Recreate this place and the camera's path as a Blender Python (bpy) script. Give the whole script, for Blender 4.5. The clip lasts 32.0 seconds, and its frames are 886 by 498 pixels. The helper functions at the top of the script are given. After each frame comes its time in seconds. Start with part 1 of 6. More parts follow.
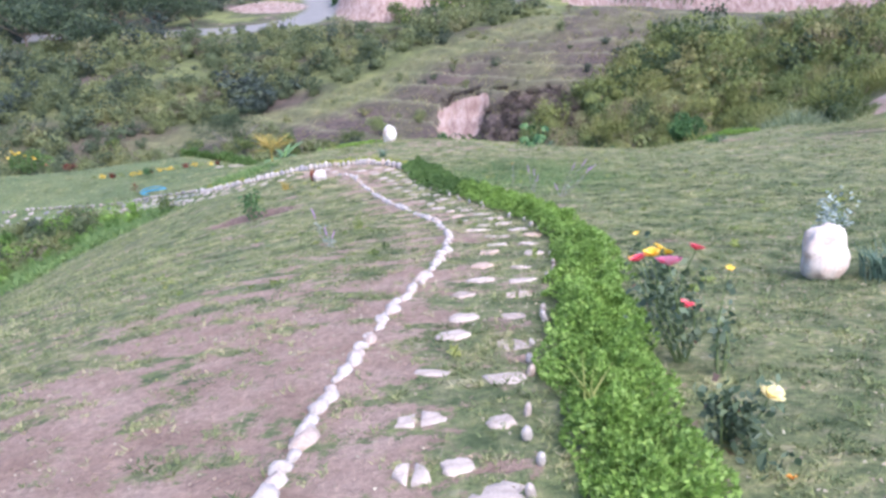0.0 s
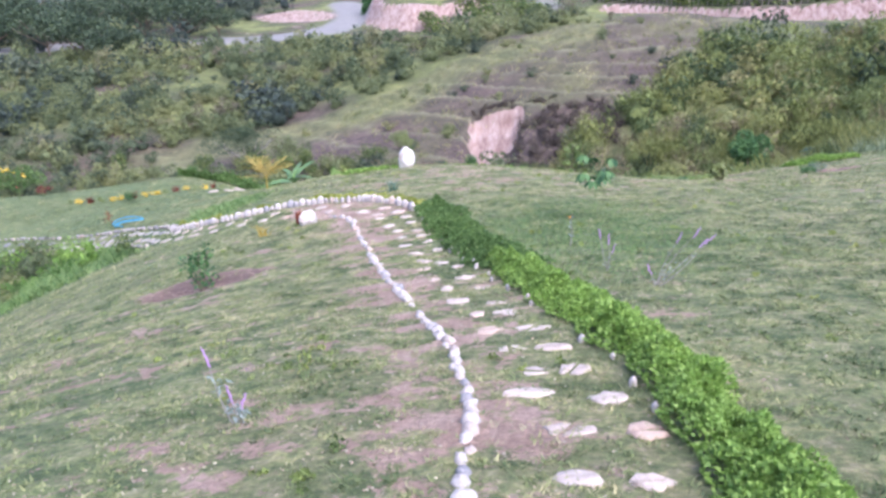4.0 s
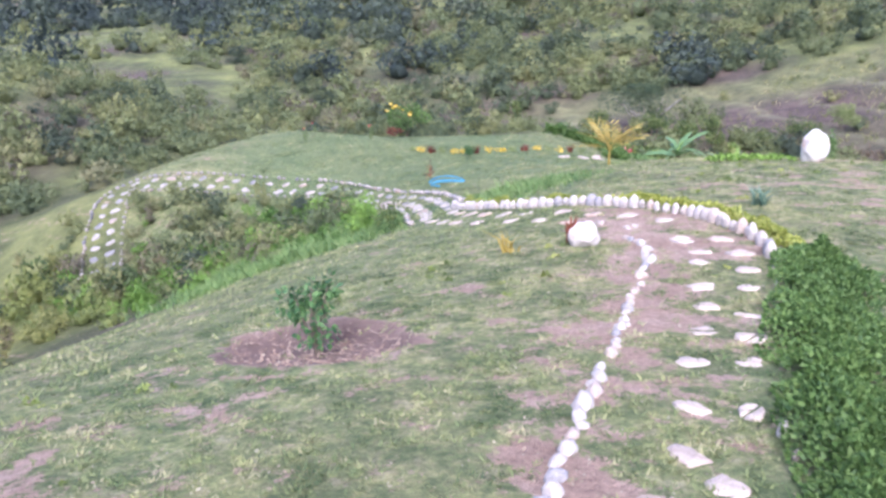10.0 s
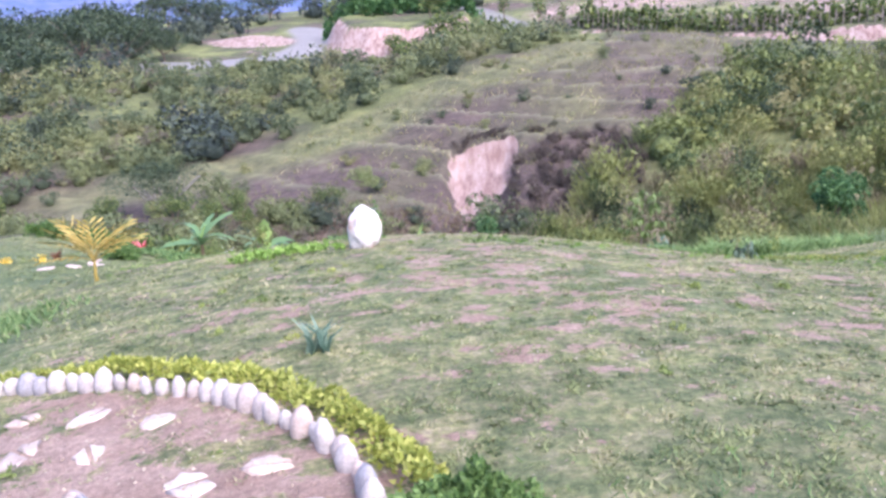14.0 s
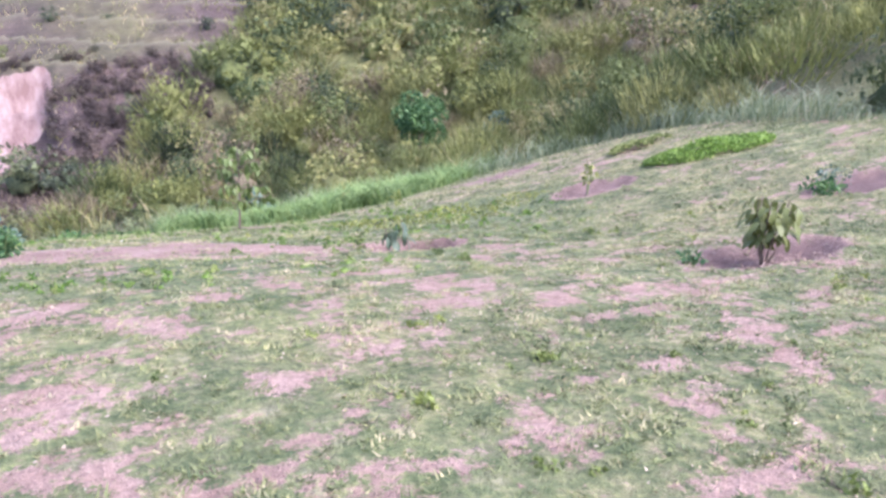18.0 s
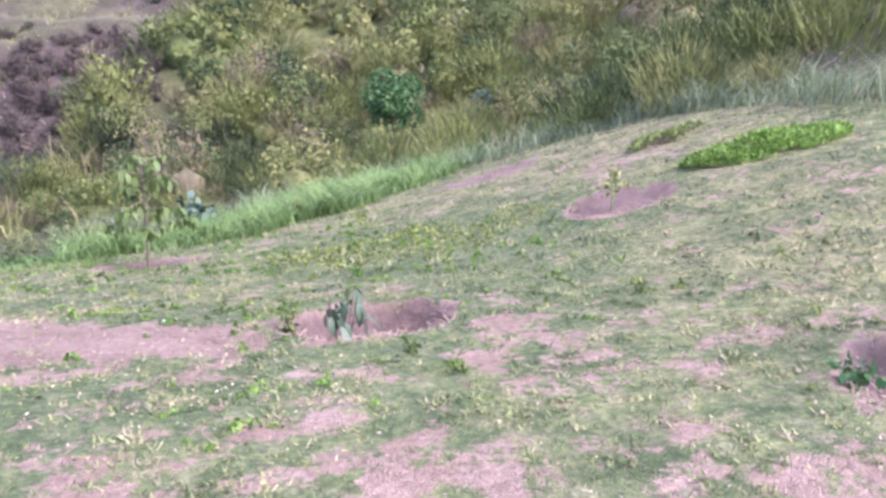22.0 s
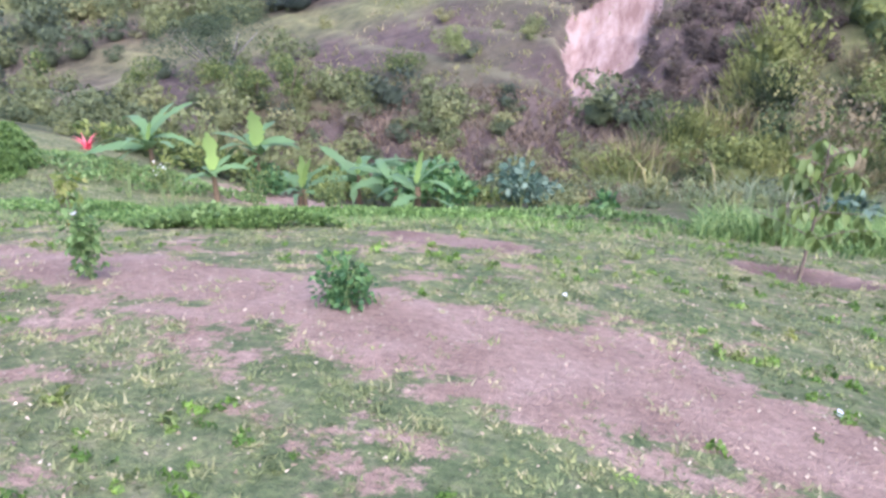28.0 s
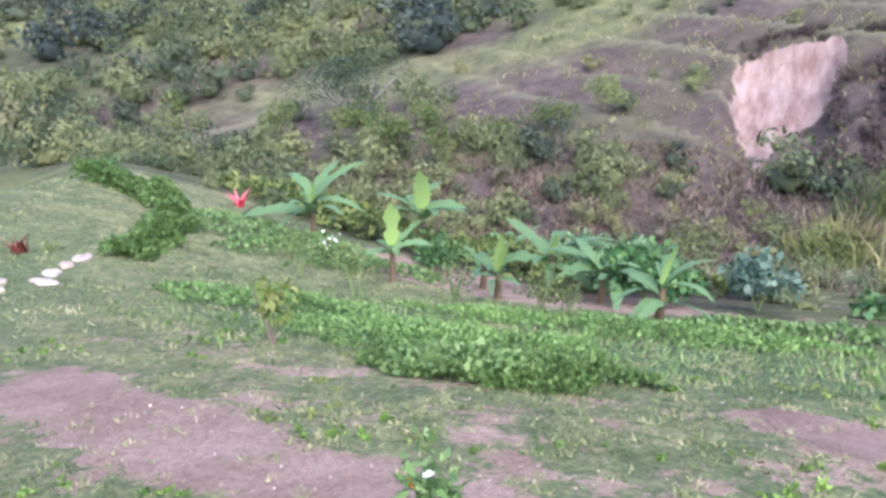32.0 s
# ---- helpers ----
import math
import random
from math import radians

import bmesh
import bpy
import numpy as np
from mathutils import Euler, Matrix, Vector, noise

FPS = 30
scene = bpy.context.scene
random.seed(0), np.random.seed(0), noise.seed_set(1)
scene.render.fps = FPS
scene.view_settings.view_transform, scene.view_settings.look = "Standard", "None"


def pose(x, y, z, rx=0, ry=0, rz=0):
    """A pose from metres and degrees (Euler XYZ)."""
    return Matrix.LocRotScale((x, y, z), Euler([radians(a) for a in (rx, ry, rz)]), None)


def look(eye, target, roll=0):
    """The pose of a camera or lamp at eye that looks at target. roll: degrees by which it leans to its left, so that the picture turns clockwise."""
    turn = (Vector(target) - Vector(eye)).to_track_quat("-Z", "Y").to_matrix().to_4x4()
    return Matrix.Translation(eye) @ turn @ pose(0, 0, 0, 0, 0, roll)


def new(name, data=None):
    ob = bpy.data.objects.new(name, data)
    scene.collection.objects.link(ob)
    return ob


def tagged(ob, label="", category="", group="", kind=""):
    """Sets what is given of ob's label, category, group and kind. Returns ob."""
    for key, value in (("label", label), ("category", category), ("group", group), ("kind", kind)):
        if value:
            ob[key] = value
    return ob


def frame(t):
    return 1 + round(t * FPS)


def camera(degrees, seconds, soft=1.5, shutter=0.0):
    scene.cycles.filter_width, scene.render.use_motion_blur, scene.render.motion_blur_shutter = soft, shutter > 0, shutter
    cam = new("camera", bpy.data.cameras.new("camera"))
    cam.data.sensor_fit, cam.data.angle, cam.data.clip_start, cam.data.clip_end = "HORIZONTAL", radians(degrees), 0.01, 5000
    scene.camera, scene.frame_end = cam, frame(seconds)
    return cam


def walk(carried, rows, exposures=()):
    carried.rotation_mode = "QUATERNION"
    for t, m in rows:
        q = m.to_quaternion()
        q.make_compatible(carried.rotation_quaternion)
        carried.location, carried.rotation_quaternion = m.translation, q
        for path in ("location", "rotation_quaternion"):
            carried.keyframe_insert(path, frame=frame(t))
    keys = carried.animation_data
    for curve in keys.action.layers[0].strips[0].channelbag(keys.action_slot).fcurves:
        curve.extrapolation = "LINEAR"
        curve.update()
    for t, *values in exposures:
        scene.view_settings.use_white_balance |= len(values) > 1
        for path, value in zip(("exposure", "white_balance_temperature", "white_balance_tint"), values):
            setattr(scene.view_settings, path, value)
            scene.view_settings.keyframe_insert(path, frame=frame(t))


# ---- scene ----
cam = camera(58.2, 32.0, soft=2.9)
PATH = [
    (0, (0.000, 0.000, 1.500), (-0.171, 1.882, 0.844), -1.27),
    (0.5, (-0.120, 0.508, 1.447), (-0.236, 2.420, 0.870), -0.73),
    (1, (-0.184, 1.037, 1.418), (-0.282, 2.942, 0.815), -1.15),
    (1.5, (-0.189, 1.556, 1.389), (-0.346, 3.450, 0.764), -1.61),
    (2, (-0.208, 2.046, 1.340), (-0.273, 3.947, 0.724), -1.73),
    (2.5, (-0.175, 2.552, 1.269), (-0.281, 4.449, 0.647), -0.83),
    (4.5, (-0.335, 5.000, 0.907), (-0.595, 6.878, 0.270), -1.61),
    (5, (-0.292, 5.530, 0.846), (-0.515, 7.405, 0.186), -1.57),
    (5.5, (-0.236, 6.010, 0.775), (-0.397, 7.906, 0.159), -0.46),
    (6, (-0.237, 6.434, 0.686), (-0.265, 8.363, 0.160), -1.00),
    (6.5, (-0.205, 6.916, 0.586), (-0.292, 8.847, 0.070), -1.01),
    (7, (-0.184, 7.412, 0.519), (-0.351, 9.332, -0.015), 0.20),
    (7.5, (-0.195, 7.863, 0.479), (-0.378, 9.780, -0.061), -1.12),
    (8, (-0.236, 8.356, 0.352), (-0.699, 10.213, -0.228), -0.47),
    (8.5, (-0.336, 8.834, 0.246), (-1.042, 10.606, -0.354), -0.65),
    (9, (-0.452, 9.325, 0.136), (-1.475, 10.931, -0.478), -0.03),
    (9.5, (-0.570, 9.780, 0.051), (-1.839, 11.188, -0.585), -0.38),
    (10, (-0.687, 10.216, -0.000), (-1.852, 11.681, -0.703), -1.54),
    (10.5, (-0.795, 10.735, -0.090), (-1.817, 12.319, -0.759), -0.80),
    (11, (-0.966, 11.246, -0.202), (-1.763, 12.983, -0.791), -1.27),
    (11.5, (-1.126, 11.682, -0.240), (-1.781, 13.489, -0.792), -1.36),
    (12, (-1.301, 12.124, -0.315), (-1.960, 13.939, -0.835), -1.44),
    (12.5, (-1.492, 12.559, -0.380), (-1.986, 14.423, -0.910), -2.26),
    (13, (-1.601, 13.057, -0.470), (-2.023, 14.937, -1.004), -1.45),
    (13.5, (-1.744, 13.571, -0.560), (-2.001, 15.474, -1.118), -0.96),
    (15.5, (-2.252, 16.025, -0.893), (-2.235, 17.961, -1.396), -0.29),
    (16, (-2.246, 16.409, -0.932), (-1.853, 18.266, -1.563), 0.44),
    (16.5, (-2.165, 16.745, -0.909), (-1.446, 18.492, -1.568), 0.86),
    (17, (-1.981, 17.128, -0.881), (-1.204, 18.849, -1.542), 2.44),
    (17.5, (-1.835, 17.469, -0.876), (-1.068, 19.159, -1.619), 3.33),
    (18, (-1.683, 17.799, -0.888), (-0.844, 19.463, -1.614), 2.01),
    (18.5, (-1.482, 18.160, -0.951), (-0.544, 19.774, -1.670), 2.37),
    (19, (-1.322, 18.515, -0.994), (-0.274, 20.059, -1.714), 2.24),
    (19.5, (-1.216, 18.857, -1.027), (-0.134, 20.348, -1.805), 2.61),
    (20, (-1.058, 19.178, -1.038), (-0.079, 20.737, -1.819), 2.43),
    (20.5, (-0.907, 19.498, -1.112), (0.082, 21.098, -1.791), 3.03),
    (21, (-0.733, 19.800, -1.194), (0.196, 21.410, -1.932), 2.63),
    (21.5, (-0.538, 20.067, -1.235), (0.356, 21.692, -1.984), 3.22),
    (22, (-0.389, 20.353, -1.307), (0.485, 21.973, -2.090), 1.50),
    (22.5, (-0.215, 20.631, -1.387), (0.589, 22.257, -2.229), 2.69),
    (23, (-0.112, 20.880, -1.445), (0.580, 22.540, -2.321), 3.46),
    (23.5, (-0.056, 21.100, -1.481), (0.509, 22.813, -2.344), 1.30),
    (24, (0.016, 21.300, -1.522), (0.517, 23.039, -2.373), 2.33),
    (24.5, (0.038, 21.464, -1.563), (0.552, 23.181, -2.449), 2.53),
    (26.5, (-0.104, 21.576, -1.394), (-0.115, 23.353, -2.312), 0.73),
    (27, (-0.208, 21.625, -1.393), (-0.541, 23.388, -2.275), -0.95),
    (27.5, (-0.413, 21.759, -1.433), (-0.887, 23.494, -2.308), -0.42),
    (28, (-0.651, 21.928, -1.486), (-1.181, 23.639, -2.376), -1.90),
    (28.5, (-0.884, 22.115, -1.503), (-1.571, 23.755, -2.418), -2.71),
    (29, (-1.168, 22.308, -1.522), (-1.930, 23.922, -2.426), -2.81),
    (29.5, (-1.480, 22.490, -1.502), (-2.218, 24.114, -2.407), -3.77),
    (30, (-1.755, 22.737, -1.524), (-2.445, 24.415, -2.365), -3.49),
    (30.5, (-2.046, 22.939, -1.554), (-2.762, 24.603, -2.399), -2.78),
    (31, (-2.365, 23.130, -1.581), (-3.014, 24.850, -2.369), -3.00),
    (31.5, (-2.693, 23.356, -1.613), (-3.419, 25.063, -2.359), -3.37),
    (32, (-2.970, 23.481, -1.621), (-3.722, 25.154, -2.419), -2.07),
]
walk(cam, [(t, look(eye, target, roll)) for t, eye, target, roll in PATH], [(0, 1.12, 5350, 19), (6, 1.3, 5350, 22), (13, 1.35, 5400, 25), (18, 1.62, 5500, 31), (24, 1.63, 5500, 32), (27.5, 1.42, 5400, 26), (32, 1.38, 5400, 20)])

# ---- light ----
world = bpy.data.worlds.new("sky")
scene.world = world
world.use_nodes = True
wn = world.node_tree
sky = wn.nodes.new("ShaderNodeTexSky")
sky.sky_type, sky.sun_disc = "NISHITA", False
sky.sun_elevation, sky.sun_rotation = radians(52), radians(141)
sky.air_density, sky.dust_density, sky.ozone_density = 1.0, 4.0, 1.0
wn.links.new(sky.outputs[0], wn.nodes["Background"].inputs[0])
wn.nodes["Background"].inputs[1].default_value = 0.15
sun_data = bpy.data.lights.new("sun", "SUN")
sun_data.energy, sun_data.angle, sun_data.color = 1.4, radians(50), (1.0, 0.95, 0.88)
sun = new("sun", sun_data)
sun.matrix_world = look((25, -31, 51), (0, 0, 0))

# ---- materials ----


def material(name, build, rough=0.85):
    m = bpy.data.materials.new(name)
    m.use_nodes = True
    nt = m.node_tree
    bsdf = nt.nodes["Principled BSDF"]
    bsdf.inputs["Roughness"].default_value = rough
    bsdf.inputs["Specular IOR Level"].default_value = 0.4
    build(nt, bsdf)
    return m


def node(nt, kind, ins=(), operation="", attribute_name="", interpolation_type=""):
    n = nt.nodes.new("ShaderNode" + kind)
    if operation:
        n.operation = operation
    if attribute_name:
        n.attribute_name = attribute_name
    if interpolation_type:
        n.interpolation_type = interpolation_type
    for k, v in dict(ins).items():
        if isinstance(v, bpy.types.NodeSocket):
            nt.links.new(v, n.inputs[k])
        else:
            n.inputs[k].default_value = v
    return n


def rgb(c):
    return (c[0], c[1], c[2], 1.0)


def ramp(nt, fac, stops):
    n = nt.nodes.new("ShaderNodeValToRGB")
    nt.links.new(fac, n.inputs[0])
    el = n.color_ramp.elements
    while len(el) < len(stops):
        el.new(0.5)
    for e, (p, c) in zip(el, stops):
        e.position, e.color = p, rgb(c)
    return n.outputs[0]


def mixed(nt, fac, a, b, mode="MIX"):
    n = nt.nodes.new("ShaderNodeMix")
    n.data_type, n.blend_type = "RGBA", mode
    for k, v in ((0, fac), (6, a), (7, b)):
        if isinstance(v, bpy.types.NodeSocket):
            nt.links.new(v, n.inputs[k])
        else:
            n.inputs[k].default_value = rgb(v) if k else v
    return n.outputs[2]


def noise_out(nt, scale, detail=4, where=None, rough=0.6):
    n = node(nt, "TexNoise", {"Scale": scale, "Detail": detail, "Roughness": rough})
    if where is not None:
        nt.links.new(where, n.inputs["Vector"])
    return n.outputs[0]


def bump(nt, bsdf, height, strength, distance):
    b = node(nt, "Bump", {"Height": height, "Strength": strength, "Distance": distance})
    nt.links.new(b.outputs[0], bsdf.inputs["Normal"])


def leafy(name, dark, mid, light, glow=0.25, rough=0.6, odd=None, green=0.93):
    """Foliage: colour differs leaf by leaf; a part of the light passes through."""
    def build(nt, bsdf):
        isle = nt.nodes.new("ShaderNodeNewGeometry").outputs["Random Per Island"]
        stops = [(0.0, dark), (0.5, mid), (green, light)]
        if odd:
            stops.append((1.0, odd))
        c = ramp(nt, isle, stops)
        pos = nt.nodes.new("ShaderNodeNewGeometry").outputs["Position"]
        patch = noise_out(nt, 0.35, 3, pos)
        c = mixed(nt, 0.55, c, ramp(nt, patch, [(0.3, (0.45, 0.5, 0.5)), (0.7, (1.5, 1.42, 1.25))]), "MULTIPLY")
        nt.links.new(c, bsdf.inputs["Base Color"])
        tr = node(nt, "BsdfTranslucent", {"Color": c})
        mx = node(nt, "MixShader", {0: glow, 1: bsdf.outputs[0], 2: tr.outputs[0]})
        nt.links.new(mx.outputs[0], nt.nodes["Material Output"].inputs[0])
    return material(name, build, rough)


def scrub(name, tones, glow=0.2):
    """Brush: the colour differs bush by bush, and a little leaf by leaf."""
    def build(nt, bsdf):
        isle = nt.nodes.new("ShaderNodeNewGeometry").outputs["Random Per Island"]
        tone = node(nt, "Attribute", attribute_name="tone").outputs["Fac"]
        c = ramp(nt, tone, [(k / (len(tones) - 1), t) for k, t in enumerate(tones)])
        c = mixed(nt, 0.6, c, ramp(nt, isle, [(0.0, (0.68, 0.72, 0.68)), (0.6, (1.0, 1.0, 1.0)), (1.0, (1.32, 1.28, 1.15))]), "MULTIPLY")
        pos = nt.nodes.new("ShaderNodeNewGeometry").outputs["Position"]
        # Random leaf mottling; its dark specks paint in the shadowed gaps between leaves.
        mottle = noise_out(nt, 2.6, 5, pos, 0.75)
        c = mixed(nt, 0.7, c, ramp(nt, mottle, [(0.36, (0.6, 0.64, 0.62)), (0.5, (1.0, 1.0, 1.0)), (0.64, (1.35, 1.32, 1.2))]), "MULTIPLY")
        nt.links.new(c, bsdf.inputs["Base Color"])
        bump(nt, bsdf, mottle, 0.8, 0.25)
        tr = node(nt, "BsdfTranslucent", {"Color": c})
        mx = node(nt, "MixShader", {0: glow, 1: bsdf.outputs[0], 2: tr.outputs[0]})
        nt.links.new(mx.outputs[0], nt.nodes["Material Output"].inputs[0])
    return material(name, build, 0.65)


def stony(name, base, stain, rough=0.8, scale=6.0, greys=True):
    def build(nt, bsdf):
        co = nt.nodes.new("ShaderNodeTexCoord").outputs["Object"]
        ri = nt.nodes.new("ShaderNodeObjectInfo").outputs["Random"]
        big, fine = noise_out(nt, scale, 5, co), noise_out(nt, scale * 9, 3, co)
        c = ramp(nt, big, [(0.3, stain), (0.52, base), (0.8, tuple(min(1, v * 1.12) for v in base))])
        c = mixed(nt, 0.35, c, ramp(nt, fine, [(0.3, (0.55, 0.53, 0.5)), (0.7, (1.2, 1.2, 1.2))]), "MULTIPLY")
        c = mixed(nt, 0.8, c, ramp(nt, ri, [(0.0, (0.42, 0.45, 0.52) if greys else (0.75, 0.7, 0.68)), (0.1, (0.6, 0.62, 0.68) if greys else (0.8, 0.76, 0.72)), (0.2, (0.9, 0.87, 0.84)), (0.75, (1.0, 0.98, 0.95)), (1.0, (0.95, 0.78, 0.66))]), "MULTIPLY")
        nt.links.new(c, bsdf.inputs["Base Color"])
        bump(nt, bsdf, fine, 0.5, 0.01)
    return material(name, build, rough)


def plain(name, base, rough=0.7, vary=0.3, scale=8.0):
    def build(nt, bsdf):
        co = nt.nodes.new("ShaderNodeTexCoord").outputs["Object"]
        n = noise_out(nt, scale, 4, co)
        c = ramp(nt, n, [(0.25, tuple(v * (1 - vary) for v in base)), (0.75, tuple(min(1, v * (1 + vary)) for v in base))])
        nt.links.new(c, bsdf.inputs["Base Color"])
        bump(nt, bsdf, n, 0.3, 0.01)
    return material(name, build, rough)


def ground_build(nt, bsdf):
    def attr(n):
        return node(nt, "Attribute", attribute_name=n).outputs["Fac"]
    pos = nt.nodes.new("ShaderNodeNewGeometry").outputs["Position"]
    big, mid, fine = noise_out(nt, 0.22, 4, pos), noise_out(nt, 2.3, 5, pos), noise_out(nt, 24, 4, pos)
    grit = noise_out(nt, 90, 3, pos)
    clump = noise_out(nt, 7.5, 5, pos, 0.65)
    lawn = ramp(nt, clump, [(0.36, (0.14, 0.165, 0.07)), (0.48, (0.22, 0.235, 0.105)), (0.58, (0.29, 0.275, 0.14)), (0.68, (0.38, 0.33, 0.21))])
    lawn = mixed(nt, 0.8, lawn, ramp(nt, fine, [(0.32, (0.6, 0.64, 0.6)), (0.52, (1.0, 1.0, 1.0)), (0.68, (1.45, 1.4, 1.3))]), "MULTIPLY")
    lawn = mixed(nt, 0.7, lawn, ramp(nt, big, [(0.35, (0.78, 0.95, 0.8)), (0.65, (1.2, 1.12, 1.08))]), "MULTIPLY")
    lawn = mixed(nt, 0.85, lawn, ramp(nt, attr("shade"), [(0.1, (0.68, 0.74, 0.68)), (0.5, (1.0, 1.0, 1.0)), (0.9, (1.28, 1.24, 1.18))]), "MULTIPLY")
    lush = ramp(nt, fine, [(0.3, (0.07, 0.11, 0.045)), (0.7, (0.19, 0.25, 0.1))])
    lawn = mixed(nt, attr("lush"), lawn, lush)
    hue = noise_out(nt, 0.13, 4, pos, 0.55)
    wild = ramp(nt, hue, [(0.36, (0.12, 0.09, 0.07)), (0.46, (0.1, 0.105, 0.05)), (0.56, (0.14, 0.155, 0.055)), (0.64, (0.22, 0.23, 0.08))])
    weave = noise_out(nt, 0.9, 6, pos, 0.75)
    wild = mixed(nt, 0.8, wild, ramp(nt, weave, [(0.34, (0.5, 0.54, 0.52)), (0.5, (1.0, 1.0, 1.0)), (0.66, (1.5, 1.45, 1.35))]), "MULTIPLY")
    dry = ramp(nt, mid, [(0.25, (0.066, 0.047, 0.04)), (0.5, (0.112, 0.081, 0.068)), (0.75, (0.165, 0.125, 0.1))])
    dry = mixed(nt, 0.6, dry, ramp(nt, weave, [(0.36, (0.55, 0.58, 0.56)), (0.5, (1.0, 1.0, 1.0)), (0.64, (1.4, 1.38, 1.25))]), "MULTIPLY")
    c = mixed(nt, attr("wild"), lawn, wild)
    c = mixed(nt, attr("dry"), c, dry)
    c = mixed(nt, attr("ledge"), c, (0.24, 0.22, 0.125))
    fresh = ramp(nt, weave, [(0.36, (0.1, 0.12, 0.045)), (0.5, (0.19, 0.21, 0.07)), (0.64, (0.3, 0.3, 0.11))])
    c = mixed(nt, attr("fresh"), c, fresh)
    soil = ramp(nt, mid, [(0.25, (0.33, 0.215, 0.155)), (0.5, (0.44, 0.305, 0.23)), (0.75, (0.54, 0.395, 0.31))])
    soil = mixed(nt, 0.6, soil, ramp(nt, fine, [(0.3, (0.55, 0.54, 0.52)), (0.5, (1.0, 1.0, 1.0)), (0.7, (1.35, 1.32, 1.28))]), "MULTIPLY")
    soil = mixed(nt, 0.5, soil, ramp(nt, grit, [(0.3, (0.6, 0.6, 0.6)), (0.55, (1.0, 1.0, 1.0)), (0.72, (1.5, 1.5, 1.5))]), "MULTIPLY")
    # Brown dug soil, with the shade inside the pits put into its colour.
    dark = ramp(nt, mid, [(0.3, (0.14, 0.092, 0.076)), (0.7, (0.25, 0.172, 0.145))])
    soil = mixed(nt, attr("pit_shade_brown"), soil, dark)
    patch = noise_out(nt, 7.0, 7, pos, 0.8)
    edge = node(nt, "Math", {0: patch, 1: 3.2, 2: node(nt, "Math", {0: attr("soil"), 1: 1.62}, operation="SUBTRACT").outputs[0]}, operation="MULTIPLY_ADD").outputs[0]
    gate = node(nt, "MapRange", {0: edge, 1: 0.34, 2: 0.62}, interpolation_type="SMOOTHSTEP").outputs[0]
    c = mixed(nt, gate, c, soil)
    streak = noise_out(nt, 1.6, 5, node(nt, "Mapping", {"Vector": pos, "Scale": (1.6, 0.35, 0.8)}).outputs[0])
    scar = ramp(nt, streak, [(0.36, (0.26, 0.165, 0.135)), (0.5, (0.38, 0.265, 0.22)), (0.62, (0.46, 0.35, 0.3))])
    e2 = node(nt, "Math", {0: attr("scar"), 1: node(nt, "Math", {0: mid, 1: 0.5}, operation="SUBTRACT").outputs[0]}, operation="ADD").outputs[0]
    c = mixed(nt, node(nt, "MapRange", {0: e2, 1: 0.4, 2: 0.6}).outputs[0], c, scar)
    c = mixed(nt, attr("road"), c, ramp(nt, mid, [(0.3, (0.22, 0.205, 0.19)), (0.7, (0.29, 0.275, 0.255))]))
    # Far mountains: the bluish haze of distance is put into the ground colour.
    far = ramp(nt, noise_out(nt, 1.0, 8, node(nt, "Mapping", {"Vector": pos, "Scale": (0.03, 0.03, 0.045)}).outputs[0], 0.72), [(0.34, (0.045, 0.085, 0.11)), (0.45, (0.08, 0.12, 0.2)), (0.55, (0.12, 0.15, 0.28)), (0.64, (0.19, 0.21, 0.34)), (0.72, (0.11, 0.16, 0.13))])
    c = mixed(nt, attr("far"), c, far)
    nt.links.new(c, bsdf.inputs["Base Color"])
    h = node(nt, "Math", {0: fine, 1: grit}, operation="ADD").outputs[0]
    bump(nt, bsdf, h, 1.0, 0.035)


# Slope tones greyed towards blue: distant haze is put into the leaf colours.
SCRUB = scrub("scrub_leaves", [(0.07, 0.092, 0.058), (0.115, 0.146, 0.07), (0.165, 0.195, 0.085), (0.215, 0.238, 0.096), (0.265, 0.27, 0.11), (0.19, 0.165, 0.115)])
BANKSCRUB = scrub("bank_leaves", [(0.055, 0.08, 0.036), (0.11, 0.15, 0.05), (0.18, 0.22, 0.065), (0.25, 0.275, 0.08), (0.31, 0.305, 0.11), (0.24, 0.2, 0.115)])
WEED = scrub("weed_leaves", [(0.13, 0.18, 0.055), (0.2, 0.26, 0.07), (0.3, 0.36, 0.09), (0.4, 0.42, 0.12)])
LIME = scrub("lime_weeds", [(0.1, 0.19, 0.035), (0.18, 0.31, 0.05), (0.28, 0.42, 0.09)])
BURNT = scrub("dry_brown_scrub", [(0.07, 0.055, 0.045), (0.1, 0.078, 0.062), (0.14, 0.105, 0.08), (0.12, 0.12, 0.065)], 0.1)
# Woodland tones are grey-blue because haze is put into them too.
WOODLEAF = scrub("woodland_leaves", [(0.036, 0.05, 0.044), (0.052, 0.072, 0.058), (0.078, 0.1, 0.068), (0.11, 0.13, 0.08)], 0.12)
GROUND = material("meadow_ground", ground_build, 0.95)
LAWN = scrub("lawn_grass", [(0.11, 0.15, 0.06), (0.18, 0.225, 0.09), (0.26, 0.295, 0.12), (0.35, 0.355, 0.16), (0.45, 0.41, 0.24)])
LUSH = leafy("lush_grass", (0.1, 0.18, 0.06), (0.18, 0.29, 0.085), (0.3, 0.4, 0.14), 0.25)
TALL = leafy("tall_bank_grass", (0.13, 0.16, 0.05), (0.27, 0.28, 0.09), (0.44, 0.4, 0.18), 0.3, 0.7, (0.52, 0.42, 0.26), 0.8)
REED = leafy("grey_green_reed", (0.14, 0.2, 0.1), (0.27, 0.34, 0.18), (0.44, 0.48, 0.31), 0.3)
